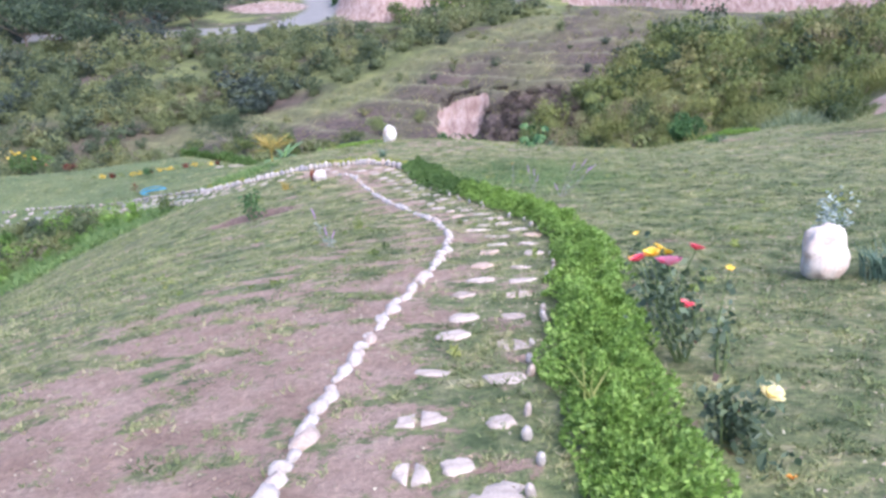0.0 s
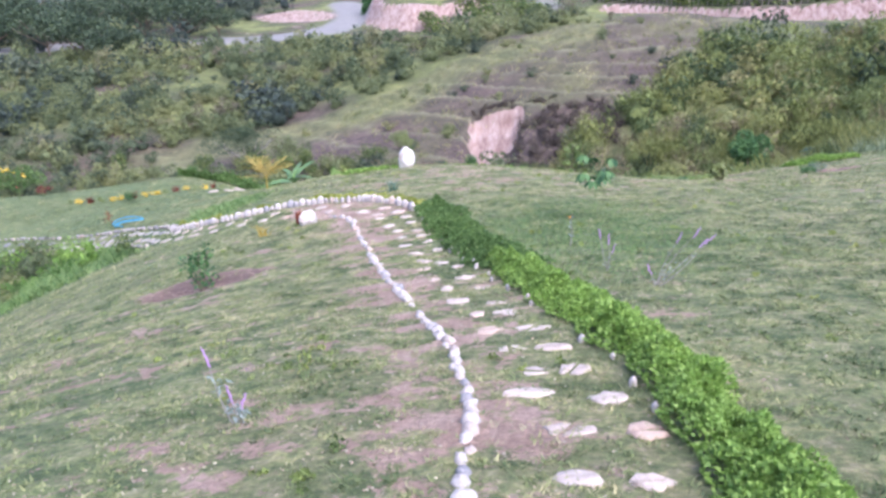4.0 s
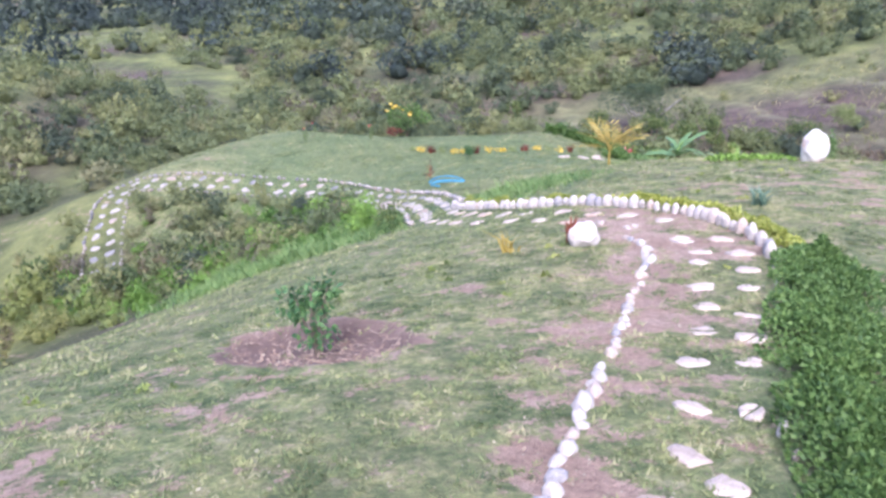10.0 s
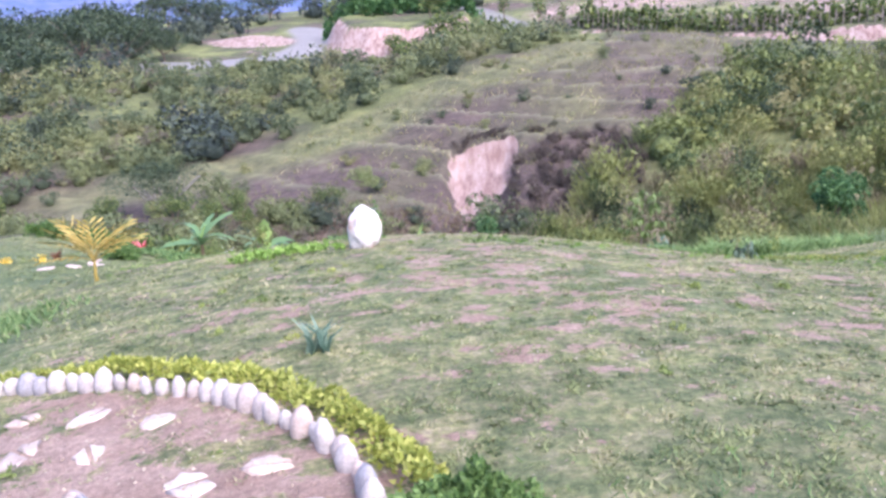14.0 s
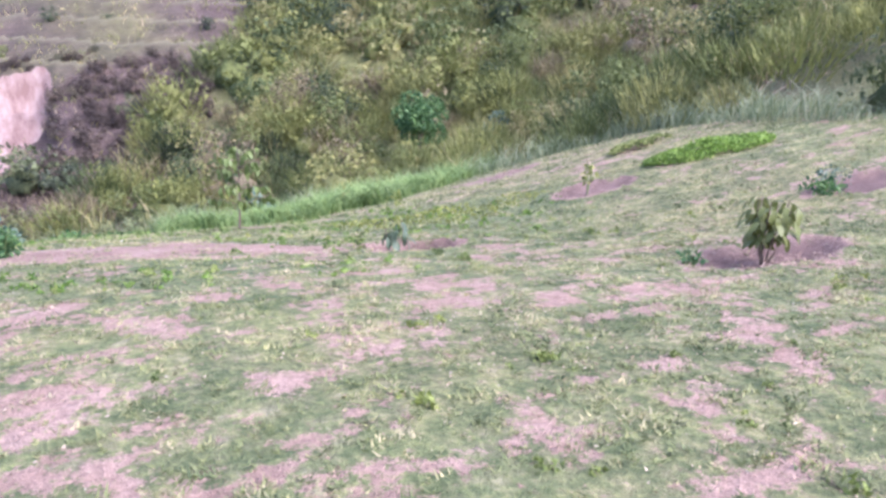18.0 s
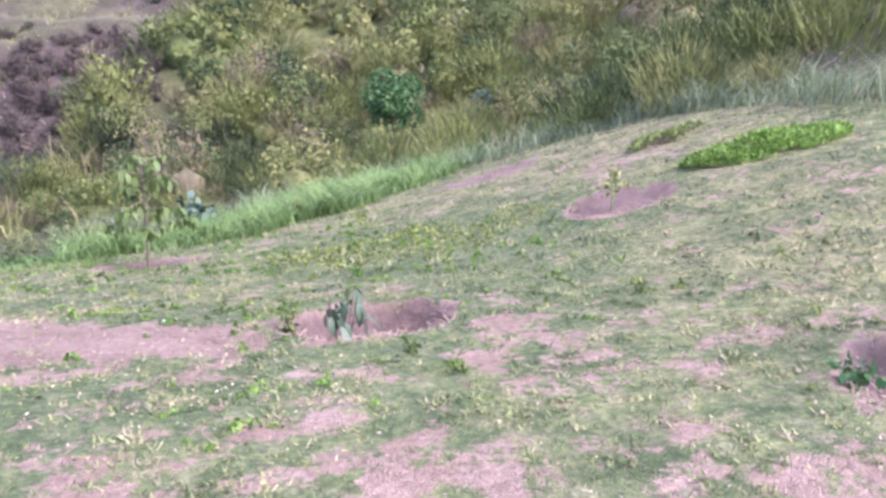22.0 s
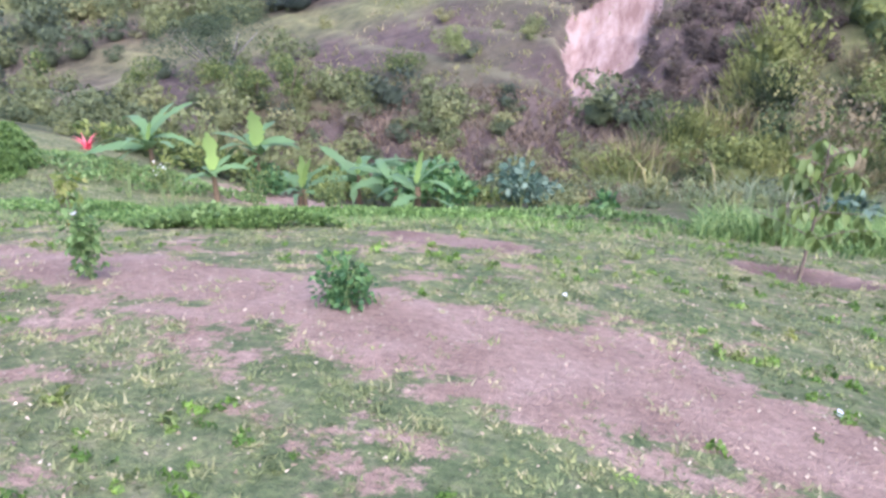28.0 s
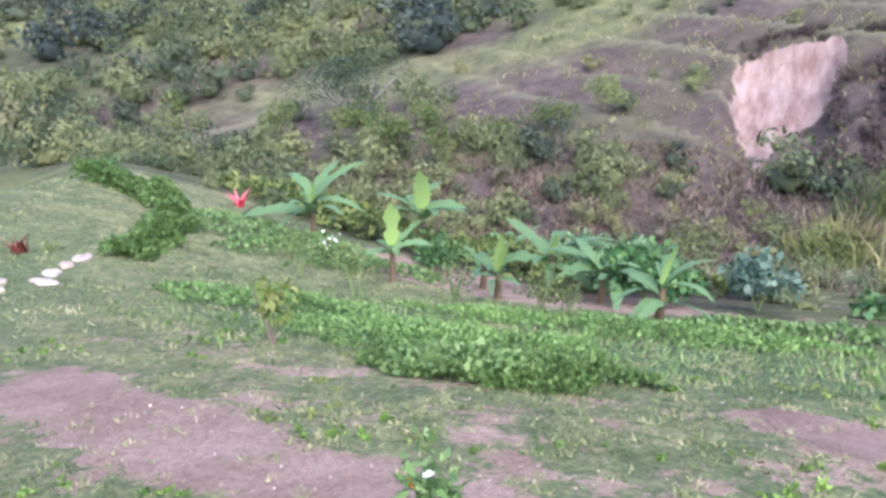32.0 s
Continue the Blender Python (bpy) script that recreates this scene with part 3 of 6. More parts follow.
def lawn_mask(x, y):
    """1 on the mown garden, 0 in the rough around it."""
    rag = 0.12 * fuzz(x, y, 2.2, 4)
    m = step01(oval(x, y, -1.5, 14, 12.0, 21) + rag, 0.0, 0.22)
    m = np.maximum(m, step01(oval(x, y, 4, 27, 7, 6.5) + rag, 0.0, 0.1))
    m = np.maximum(m, step01(oval(x, y, -9.5, 32.2, 7.5, 3.4, -8) + rag, 0.0, 0.15))
    return np.maximum(m, step01(oval(x, y, -12, 26.5, 12, 7.5, 8), 0.0, 0.1))


def axis(near, mid, far, fine, grow, upto=0.0):
    a = [np.arange(near[0], near[1], fine)]
    for end, sign in ((near[1], 1), (near[0], -1)):
        v, d, out = end, fine, []
        while abs(v) < far:
            inside = mid[0] < v < mid[1]
            d = min(d * 1.12, 0.3 if v > 0 and v < upto else 0.8) if inside else d * grow
            v += sign * d
            out.append(v)
        a.append(np.array(out))
    return np.unique(np.concatenate(a))


def mesh_of(name, verts, faces, mat=None, smooth=True):
    """A mesh from arrays: verts n x 3, faces m x k."""
    me = bpy.data.meshes.new(name)
    verts, faces = np.asarray(verts, np.float32), np.asarray(faces, np.int32)
    me.vertices.add(len(verts))
    me.vertices.foreach_set("co", verts.ravel())
    me.loops.add(faces.size)
    me.loops.foreach_set("vertex_index", faces.ravel())
    me.polygons.add(len(faces))
    me.polygons.foreach_set("loop_start", np.arange(0, faces.size, faces.shape[1], dtype=np.int32))
    if smooth:
        me.polygons.foreach_set("use_smooth", np.ones(len(faces), bool))
    me.update(calc_edges=True)
    if mat:
        me.materials.append(mat)
    return me


xs, ys = axis((-6.0, 5.5), (-44, 48), 2800, 0.1, 1.07), axis((0.5, 29), (-6, 140), 2800, 0.1, 1.07, 57)
gx, gy = [a.ravel() for a in np.meshgrid(xs, ys, indexing="ij")]
gz = height(gx, gy)
ii = np.arange(len(xs) * len(ys)).reshape(len(xs), len(ys))
quads = np.stack([ii[:-1, :-1], ii[1:, :-1], ii[1:, 1:], ii[:-1, 1:]], -1).reshape(-1, 4)
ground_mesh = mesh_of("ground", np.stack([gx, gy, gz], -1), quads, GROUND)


def paint(name, values):
    ground_mesh.attributes.new(name, "FLOAT", "POINT").data.foreach_set("value", np.clip(values, 0, 1).astype(np.float32))


grange = np.hypot(gx + 1, gy - 14)
gsoil = soil_mask(gx, gy)
paint("soil", gsoil)
# Darkens the pits with painted shade, and browns the soil band a little.
paint("pit_shade_brown", sum(min(0.95, 0.25 + 7 * c[4]) * step01(oval(gx, gy, c[0], c[1], c[2], c[3]) + 0.25 * fuzz(gx, gy, 0.4, 5), -0.1, 0.1) for c in PITS) + 0.2 * (1 - step01(off(gx, gy, SOIL_BAND), 0.3, 0.9)))
paint("shade", 0.5 + 1.1 * fuzz(gx, gy, 0.22, 5, 2))
paint("lush", lush_mask(gx, gy))
paint("wild", 1 - lawn_mask(gx, gy))
hump = np.exp(-((gx + 46) ** 2 + (gy - 22) ** 2) / 145)
hp = hill_part(gx, gy)
burnt = step01(oval(gx, gy, 0.8, 48.5, 3.6, 5.5, -25), 0, 0.4)
paint("dry", 0.6 * step01(hump, 0.1, 0.3) * (1 - step01(hump, 0.5, 0.8)) + hp * (0.75 + 0.6 * fuzz(gx, gy, 6, 2)) + 0.8 * step01(oval(gx, gy, -22, 50, 16, 6.5, 5) + 0.25 * fuzz(gx, gy, 5, 2), 0, 0.35) + burnt + step01(oval(gx, gy, -6, 42, 10, 4.5), 0, 0.4))
w = terrace(gx, gy, coarse(gx, gy))
crest = np.interp(gx, [-34, -15, -9, -4, 1, 6.6, 13, 20], [52, 55, 59, 63, 66, 69, 70, 70])
lip = hp * 0.55 * step01(gy - crest + 1.2 * fuzz(gx, gy, 3, 4), -5.0, -1.0) * (gx < 4)
paint("ledge", hp * 1.0 * step01(w - np.floor(w), 0.78, 0.92) * (0.85 + 0.6 * fuzz(gx, gy, 4, 6)) * (1 - burnt))
cut = oval(gx, gy, -16.5, 125.5, 10.5, 13.5) + 0.06 * fuzz(gx, gy, 5, 3)
ridge = gy - np.interp(gx, [2, 13.7, 23.7, 33.5, 44.7, 70], [128, 121.5, 110.5, 104.5, 98.7, 88])
paint("scar", np.maximum.reduce([1.6 * slip_mask(gx, gy) * (0.78 + 0.3 * fuzz(gx, gy, 0.9, 7)), 1.3 * step01(cut, -0.06, 0.04) * (1 - step01(cut, 0.16, 0.26)) * (gy < 124) * (0.8 + 0.6 * fuzz(gx, gy, 3, 2)),
                                 1.1 * step01(oval(gx, gy, 12.6, 25.2, 1.8, 2.2) + 0.3 * fuzz(gx, gy, 1.2, 2), 0, 0.3),
                                 1.3 * step01(ridge, -0.6, 0.2) * (1 - step01(ridge, 1.3, 1.9)) * step01(gx, 4, 12),
                                 0.62 * step01(ridge, 2, 12) * step01(gx, -8, 4) * (1 - step01(ridge, 45, 70)) * (0.8 + 0.5 * fuzz(gx, gy, 9, 1)),
                                 0.6 * step01(oval(gx, gy, -38, 127, 8, 6.5), 0, 0.3),
                                 0.5 * step01(oval(gx, gy, 10.3, 47.8, 1.6, 0.8), 0, 0.4), 0.5 * step01(oval(gx, gy, 17.6, 46.0, 2.8, 0.9, -10), 0, 0.4),
                                 0.5 * step01(fuzz(gx, gy, 7, 6), 0.35, 0.6) * step01(grange, 50, 70)]))
paint("road", np.maximum(1 - step01(off(gx, gy, ROAD_LINE), 2.4, 3.4), 0.7 * (1 - step01(off(gx, gy, TRACK_LINE), 1.6, 2.8))))
# Mask of the painted haze, growing with distance from the garden.
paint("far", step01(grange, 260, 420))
paint("fresh", 1.0 * step01(hump, 0.42, 0.7) + lip + 0.38 * step01(fuzz(gx, gy, 11, 4), 0.16, 0.36) * step01(grange, 34, 42) * (1 - step01(grange, 120, 140)) * (1 - hp))
ground = tagged(new("ground", ground_mesh), "hillside garden ground of patchy grass and pinkish soil", "ground", kind="structure")

def on_grid(x, y, values):
    """Values given at the ground's corners, taken at any place between them."""
    i, j = np.clip(np.searchsorted(xs, x) - 1, 0, len(xs) - 2), np.clip(np.searchsorted(ys, y) - 1, 0, len(ys) - 2)
    f, g = (x - xs[i]) / (xs[i + 1] - xs[i]), (y - ys[j]) / (ys[j + 1] - ys[j])
    v = values.reshape(len(xs), len(ys))
    return (v[i, j] * (1 - f) + v[i + 1, j] * f) * (1 - g) + (v[i, j + 1] * (1 - f) + v[i + 1, j + 1] * f) * g


def lie(x, y):
    """The ground's height as built."""
    x, y = np.atleast_1d(np.asarray(x, float)), np.atleast_1d(np.asarray(y, float))
    return on_grid(x, y, gz)


def bare(x, y):
    """How bare the soil is, as painted."""
    return on_grid(x, y, gsoil)


def ground_at(x, y):
    return float(lie(x, y)[0])


# ---- makers ----


def thing(name, x, y, label, category, group="", z=None, turn=0.0, size=1.0, kind=""):
    ob = new(name)
    ob.empty_display_size = 0.2
    ob.matrix_world = Matrix.LocRotScale((x, y, ground_at(x, y) if z is None else z), Euler((0, 0, radians(turn))), (size, size, size))
    return tagged(ob, label, category, group, kind)


def part(name, me, parent, label=""):
    ob = new(name, me)
    ob.parent = parent
    return tagged(ob, label)


def join(*pieces):
    """One verts, faces pair from several."""
    vs, fs, n = [], [], 0
    for v, f in pieces:
        vs.append(v)
        fs.append(f + n)
        n += len(v)
    return np.concatenate(vs), np.concatenate(fs)


def tube(points, radii, sides=6):
    p = np.asarray(points, float)
    n = len(p)
    d = np.gradient(p, axis=0)
    d /= np.linalg.norm(d, axis=1)[:, None]
    ref = np.array([1.0, 0.13, 0.07]) if abs(d[0][2]) > 0.6 else np.array([0.0, 0.0, 1.0])
    a = np.cross(d, ref)
    a /= np.linalg.norm(a, axis=1)[:, None]
    b = np.cross(d, a)
    t = np.linspace(0, 2 * np.pi, sides, endpoint=False)
    ring = np.cos(t)[None, :, None] * a[:, None] + np.sin(t)[None, :, None] * b[:, None]
    v = (p[:, None] + ring * np.asarray(radii, float)[:, None, None]).reshape(-1, 3)
    f = []
    for i in range(n - 1):
        for k in range(sides):
            q = (k + 1) % sides
            f.append((i * sides + k, i * sides + q, (i + 1) * sides + q, (i + 1) * sides + k))
    return v, np.array(f)


def leaves(centres, outward, size, rng, wide=0.55, droop=0.25, tri=False):
    """A four-cornered folded leaf at each centre, pointing roughly outward."""
    n = len(centres)
    d = outward + rng.normal(0, 0.6, (n, 3))
    d[:, 2] -= droop
    d /= np.linalg.norm(d, axis=1)[:, None]
    s = np.cross(d, rng.normal(0, 1, (n, 3)))
    s /= np.linalg.norm(s, axis=1)[:, None]
    u = np.cross(s, d)
    k = (size * rng.uniform(0.6, 1.3, n))[:, None]
    if tri:
        v = np.stack([centres + k * wide * 0.5 * s, centres + k * d, centres - k * wide * 0.5 * s], 1).reshape(-1, 3)
        return v, np.arange(3 * n).reshape(-1, 3)
    v = np.stack([centres, centres + k * (0.5 * d + wide * 0.5 * s + 0.12 * u), centres + k * d, centres + k * (0.5 * d - wide * 0.5 * s + 0.12 * u)], 1).reshape(-1, 3)
    return v, np.arange(4 * n).reshape(-1, 4)


def blob(rng, n, radii, size, clumps=7, wide=0.55, droop=0.2, tri=False):
    """A crown of leaves in uneven clumps within an ellipsoid that rests on z = 0."""
    rx, ry, rz = radii
    c = rng.normal(0, 1, (clumps, 3))
    c /= np.linalg.norm(c, axis=1)[:, None]
    c *= rng.uniform(0.35, 0.8, (clumps, 1))
    k = rng.randint(0, clumps, n)
    o = rng.normal(0, 1, (n, 3))
    o /= np.linalg.norm(o, axis=1)[:, None]
    p = c[k] + o * (rng.uniform(0.25, 0.55, clumps)[k] * rng.uniform(0.5, 1.05, n) ** 0.5)[:, None]
    p = p * (rx, ry, rz) + (0, 0, rz * 0.85)
    p[:, 2] = np.maximum(p[:, 2], 0.01)
    if tri:
        d = np.cross(o, rng.normal(0, 1, (n, 3))) + 0.25 * rng.normal(0, 1, (n, 3))
        d /= np.linalg.norm(d, axis=1)[:, None]
        s = np.cross(d, o + 0.3 * rng.normal(0, 1, (n, 3)))
        s /= np.linalg.norm(s, axis=1)[:, None]
        k = (size * rng.uniform(0.6, 1.3, n))[:, None]
        v = np.stack([p + k * wide * 0.55 * s, p + k * d, p - k * wide * 0.55 * s], 1).reshape(-1, 3)
        return v, np.arange(3 * n).reshape(-1, 3)
    return leaves(p, o, size, rng, wide, droop, tri)


def blades(base, tall, wide, rng, lean=0.45, segments=1):
    """Grass blades: one triangle each, or a bent strip."""
    n = len(base)
    a = rng.uniform(0, 2 * np.pi, n)
    h = tall * rng.uniform(0.5, 1.3, n)
    side = np.stack([np.cos(a), np.sin(a), 0 * a], -1) * (wide * 0.5 * rng.uniform(0.7, 1.3, n))[:, None]
    b = rng.uniform(0, 2 * np.pi, n)
    tip = np.stack([np.cos(b) * lean, np.sin(b) * lean, np.ones(n)], -1) * h[:, None]
    if segments == 1:
        v = np.stack([base - side, base + side, base + tip], 1).reshape(-1, 3)
        return v, np.arange(3 * n).reshape(-1, 3)
    mid = np.stack([np.cos(b) * lean * 0.25, np.sin(b) * lean * 0.25, np.full(n, 0.6)], -1) * h[:, None]
    v = np.stack([base - side, base + side, base + mid + side * 0.8, base + mid - side * 0.8, base + tip], 1).reshape(-1, 3)
    i = 5 * np.arange(n)[:, None]
    f = np.concatenate([np.concatenate([i, i + 1, i + 2], 1), np.concatenate([i, i + 2, i + 3], 1), np.concatenate([i + 3, i + 2, i + 4], 1)])
    return v, f


def scatter(rng, n, box, keep):
    """Random spots in a box x0, x1, y0, y1, kept with the chance keep(x, y)."""
    x, y = rng.uniform(box[0], box[1], n), rng.uniform(box[2], box[3], n)
    k = rng.uniform(0, 1, n) < keep(x, y)
    return x[k], y[k]


def stone_mesh(name, rng, dims, mat, rough=0.12, subdiv=2):
    """A worn stone: an icosphere, squashed and knocked about."""
    bm = bmesh.new()
    bmesh.ops.create_icosphere(bm, subdivisions=subdiv, radius=1.0)
    o = Vector(rng.uniform(0, 50, 3))
    for v in bm.verts:
        k = 1 + rough * 2 * noise.noise(v.co * 0.9 + o) + rough * noise.noise(v.co * 2.3 + o) + 0.4 * rough * noise.noise(v.co * 6 + o)
        v.co = Vector((v.co.x * dims[0], v.co.y * dims[1], v.co.z * dims[2])) * k
    me = bpy.data.meshes.new(name)
    bm.to_mesh(me)
    bm.free()
    for p in me.polygons:
        p.use_smooth = True
    me.materials.append(mat)
    return me


def flag_mesh(name, rng, rx, ry, thick, mat, split=False):
    """A flat broken flagstone with a jagged rim and an uneven top; split leaves a crack across."""
    pieces, n = [], rng.randint(9, 13)
    a = np.linspace(0, 2 * np.pi, n, endpoint=False) + rng.uniform(-0.22, 0.22, n)
    r = rng.uniform(0.68, 1.15, n)
    ring = np.stack([rx * r * np.cos(a), ry * r * np.sin(a)], -1)
    if split:
        k, q = n // 2, rng.randint(0, n)
        ring = np.roll(ring, q, axis=0)
        way = ring[0] - ring[k]
        side = np.array([-way[1], way[0]]) / np.linalg.norm(way) * 0.012
        if np.dot(side, ring[k // 2]) < 0:
            side = -side
        outlines = [ring[: k + 1] + side, np.concatenate([ring[k:], ring[:1]]) - side]
    else:
        outlines = [ring]
    for o in outlines:
        n, mid = len(o), o.mean(axis=0)
        tilt = rng.uniform(-0.06, 0.06, 2)
        v = []
        for k, z in ((1.0, -thick), (1.0, thick * 0.15), (0.88, thick * 0.5), (0.5, thick * 0.55)):
            for p in mid + (o - mid) * k:
                v.append((p[0], p[1], z + (np.dot(tilt, p) + rng.uniform(-0.005, 0.005) if z > 0 else 0)))
        v.append((mid[0], mid[1], thick * 0.6))
        f = []
        for j in range(3):
            for i in range(n):
                p, q, s, t = j * n + i, j * n + (i + 1) % n, (j + 1) * n + (i + 1) % n, (j + 1) * n + i
                f += [(p, q, s), (p, s, t)]
        f += [(3 * n + i, 3 * n + (i + 1) % n, 4 * n) for i in range(n)]
        pieces.append((np.array(v), np.array(f)))
    return mesh_of(name, *join(*pieces), mat, False)


def normal_at(x, y):
    z = lie([x, x + 0.15, x], [y, y, y + 0.15])
    return Vector((-(z[1] - z[0]) / 0.15, -(z[2] - z[0]) / 0.15, 1)).normalized()


def laid(x, y, up, turn):
    """A pose that lies flat on the ground."""
    q = Vector((0, 0, 1)).rotation_difference(normal_at(x, y))
    return Matrix.Translation((x, y, ground_at(x, y) + up)) @ q.to_matrix().to_4x4() @ pose(0, 0, 0, 0, 0, turn)


# ---- garden: boulders ----


def boulder(x, y, dims, turn, label, seed, mat=BOULDER, sink=0.06):
    rng = np.random.RandomState(seed)
    ob = tagged(new("boulder", stone_mesh("boulder", rng, dims, mat, 0.14, 4)), label, "boulder", "white boulders in the garden")
    ob.matrix_world = pose(x, y, ground_at(x, y) + dims[2] - sink, 0, 0, turn)
    return ob


boulder(-3.6, 23.05, (0.19, 0.175, 0.265), 20, "upright whitish boulder with a rusty stained flank on the lawn", 3, RUSTY)
boulder(-4.26, 17.0, (0.14, 0.135, 0.15), 40, "rounded whitish boulder beside the bend of the stone path", 5)
boulder(2.17, 5.45, (0.155, 0.15, 0.215), 0, "upright whitish boulder on the grass by the roses", 8)

# ---- garden: low leafy edging beside the path ----


def edging(name, line, half, tall, count, leaf, mat, label, seed, category="hedge"):
    rng = np.random.RandomState(seed)
    p, d = along(line, 0.02)
    k = rng.randint(0, len(p), count)
    across = np.clip(rng.normal(0, 0.5, count), -1.15, 1.15)
    swell = half * (1 + 0.75 * fuzz(p[k, 0] + 9 * (across > 0), p[k, 1], 0.4, 2))
    x, y = p[k, 0] + d[k, 1] * across * swell, p[k, 1] - d[k, 0] * across * swell
    top = tall * np.sqrt(np.maximum(0.04, 1 - (across / 1.2) ** 2)) * (0.85 + 1.6 * fuzz(x, y, 0.2, 3))
    z = lie(x, y) + top * rng.uniform(0.25, 1.0, count) ** 0.5
    out = np.stack([d[k, 1] * across, -d[k, 0] * across, np.full(count, 0.75)], -1)
    v, f = leaves(np.stack([x, y, z], -1), out, leaf, rng, 0.95, 0.0, True)
    return tagged(new(name, mesh_of(name, v, f, mat, False)), label, category, kind="stuff")


edging("edging_hedge", HEDGE_LINE[HEDGE_LINE[:, 1] < 5.6] + np.array([0.03, 0]), 0.22, 0.18, 110000, 0.021, HEDGE, "low bright yellow-green feathery edging along the stone path", 15)
edging("edging_hedge", HEDGE_LINE[(HEDGE_LINE[:, 1] > 5.4) & (HEDGE_LINE[:, 1] < 12.6)] + np.array([-0.07, 0]), 0.19, 0.17, 74000, 0.026, HEDGE, "low bright yellow-green leafy edging along the stone path", 11)
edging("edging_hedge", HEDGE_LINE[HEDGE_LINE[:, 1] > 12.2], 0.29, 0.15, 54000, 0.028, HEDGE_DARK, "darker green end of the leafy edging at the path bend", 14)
edging("curb_plants", OUTER_EDGE + np.array([0.16, 0.2]), 0.1, 0.09, 9000, 0.035, CREEP, "yellow-green creeping plants behind the upright path stones", 12, "plants")
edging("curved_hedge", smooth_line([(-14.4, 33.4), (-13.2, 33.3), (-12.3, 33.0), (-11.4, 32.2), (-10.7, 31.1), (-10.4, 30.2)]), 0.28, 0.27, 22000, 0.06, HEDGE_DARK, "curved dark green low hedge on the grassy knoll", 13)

# ---- garden: stone path ----
path = tagged(new("stone_path"), "garden path of cream flagstones sunk in grass and soil", "path", kind="structure")
rng = np.random.RandomState(21)
FLAGS = [flag_mesh("flagstone", rng, rng.uniform(0.1, 0.16), rng.uniform(0.07, 0.11), 0.028, CREAMSTONE, k % 5 < 2) for k in range(18)]


INNER_LANE = [(-0.4, 0.3), (-0.38, 0.9), (-0.4, 1.5), (-0.38, 2.05), (-0.38, 2.58), (-0.2, 2.62), (-0.39, 3.1), (-0.38, 3.7), (-0.35, 4.32), (-0.31, 4.71), (-0.34, 5.3), (-0.22, 5.78),
              (-0.24, 6.35), (-0.21, 6.92), (-0.14, 7.36), (-0.15, 7.91), (-0.36, 8.48), (-0.35, 8.9), (-0.51, 9.4), (-0.73, 9.94), (-0.83, 10.47), (-1.07, 11.05), (-1.22, 11.58),
              (-1.41, 12.05), (-1.64, 12.71), (-1.69, 13.16), (-1.87, 13.68), (-2.12, 14.33), (-2.26, 14.91), (-2.45, 15.44), (-2.65, 15.91), (-2.92, 16.57), (-3.05, 16.92), (-3.35, 17.28)]
OUTER_LANE = [(-0.04, 0.6), (-0.02, 1.2), (-0.05, 1.8), (-0.04, 2.4), (-0.04, 3.04), (-0.03, 3.56), (0.0, 4.13), (0.02, 4.7), (0.06, 5.24), (0.08, 5.68), (0.08, 6.21), (0.2, 6.81),
              (0.16, 7.31), (0.2, 7.86), (0.07, 8.37), (-0.1, 8.88), (-0.23, 9.42), (-0.36, 9.97), (-0.56, 10.48), (-0.71, 10.89), (-0.88, 11.56), (-1.09, 12.03), (-1.23, 12.67),
              (-1.47, 13.0), (-1.61, 13.78), (-1.85, 14.5), (-1.97, 14.91), (-2.09, 15.36), (-2.32, 16.0), (-2.49, 16.48), (-2.7, 16.97), (-3.04, 17.4)]
for k, (x, y) in enumerate(INNER_LANE + OUTER_LANE):
    ob = part("flagstone", FLAGS[k * 7 % 18], path)
    ob.matrix_world = laid(x, y, rng.uniform(-0.012, 0.003), rng.uniform(-25, 25) + 180 * rng.randint(2)) @ Matrix.Diagonal((rng.uniform(0.75, 1.1), rng.uniform(0.8, 1.2), 1, 1))
arc = smooth_line([(-3.75, 17.75), (-4.2, 17.98), (-5.2, 18.3), (-6.6, 18.6), (-8.0, 19.4)])
for lane in (-0.22, 0.2):
    p, d = along(arc, 0.52)
    for (x, y), (dx, dy) in zip(p, d):
        ob = part("flagstone", FLAGS[rng.randint(18)], path)
        ob.matrix_world = laid(x + dy * lane + rng.uniform(-0.05, 0.05), y - dx * lane + rng.uniform(-0.05, 0.05), 0.0, rng.uniform(0, 360))

# ---- garden: stone borders ----
DIMFLAGS = [flag_mesh("flagstone", rng, rng.uniform(0.1, 0.16), rng.uniform(0.08, 0.12), 0.028, GREYSTONE) for k in range(6)]
FIELD = [stone_mesh("cobble", rng, (rng.uniform(0.07, 0.11), 0.06, rng.uniform(0.05, 0.07)), GREYSTONE, 0.16) for _ in range(6)]
COBBLES = [stone_mesh("cobble", rng, (rng.uniform(0.075, 0.115), rng.uniform(0.05, 0.066), rng.uniform(0.04, 0.055)), BORDER, 0.24) for _ in range(10)]
UPRIGHTS = [stone_mesh("upright_stone", rng, (rng.uniform(0.07, 0.092), rng.uniform(0.05, 0.062), rng.uniform(0.1, 0.125)), BORDER, 0.09) for _ in range(10)]


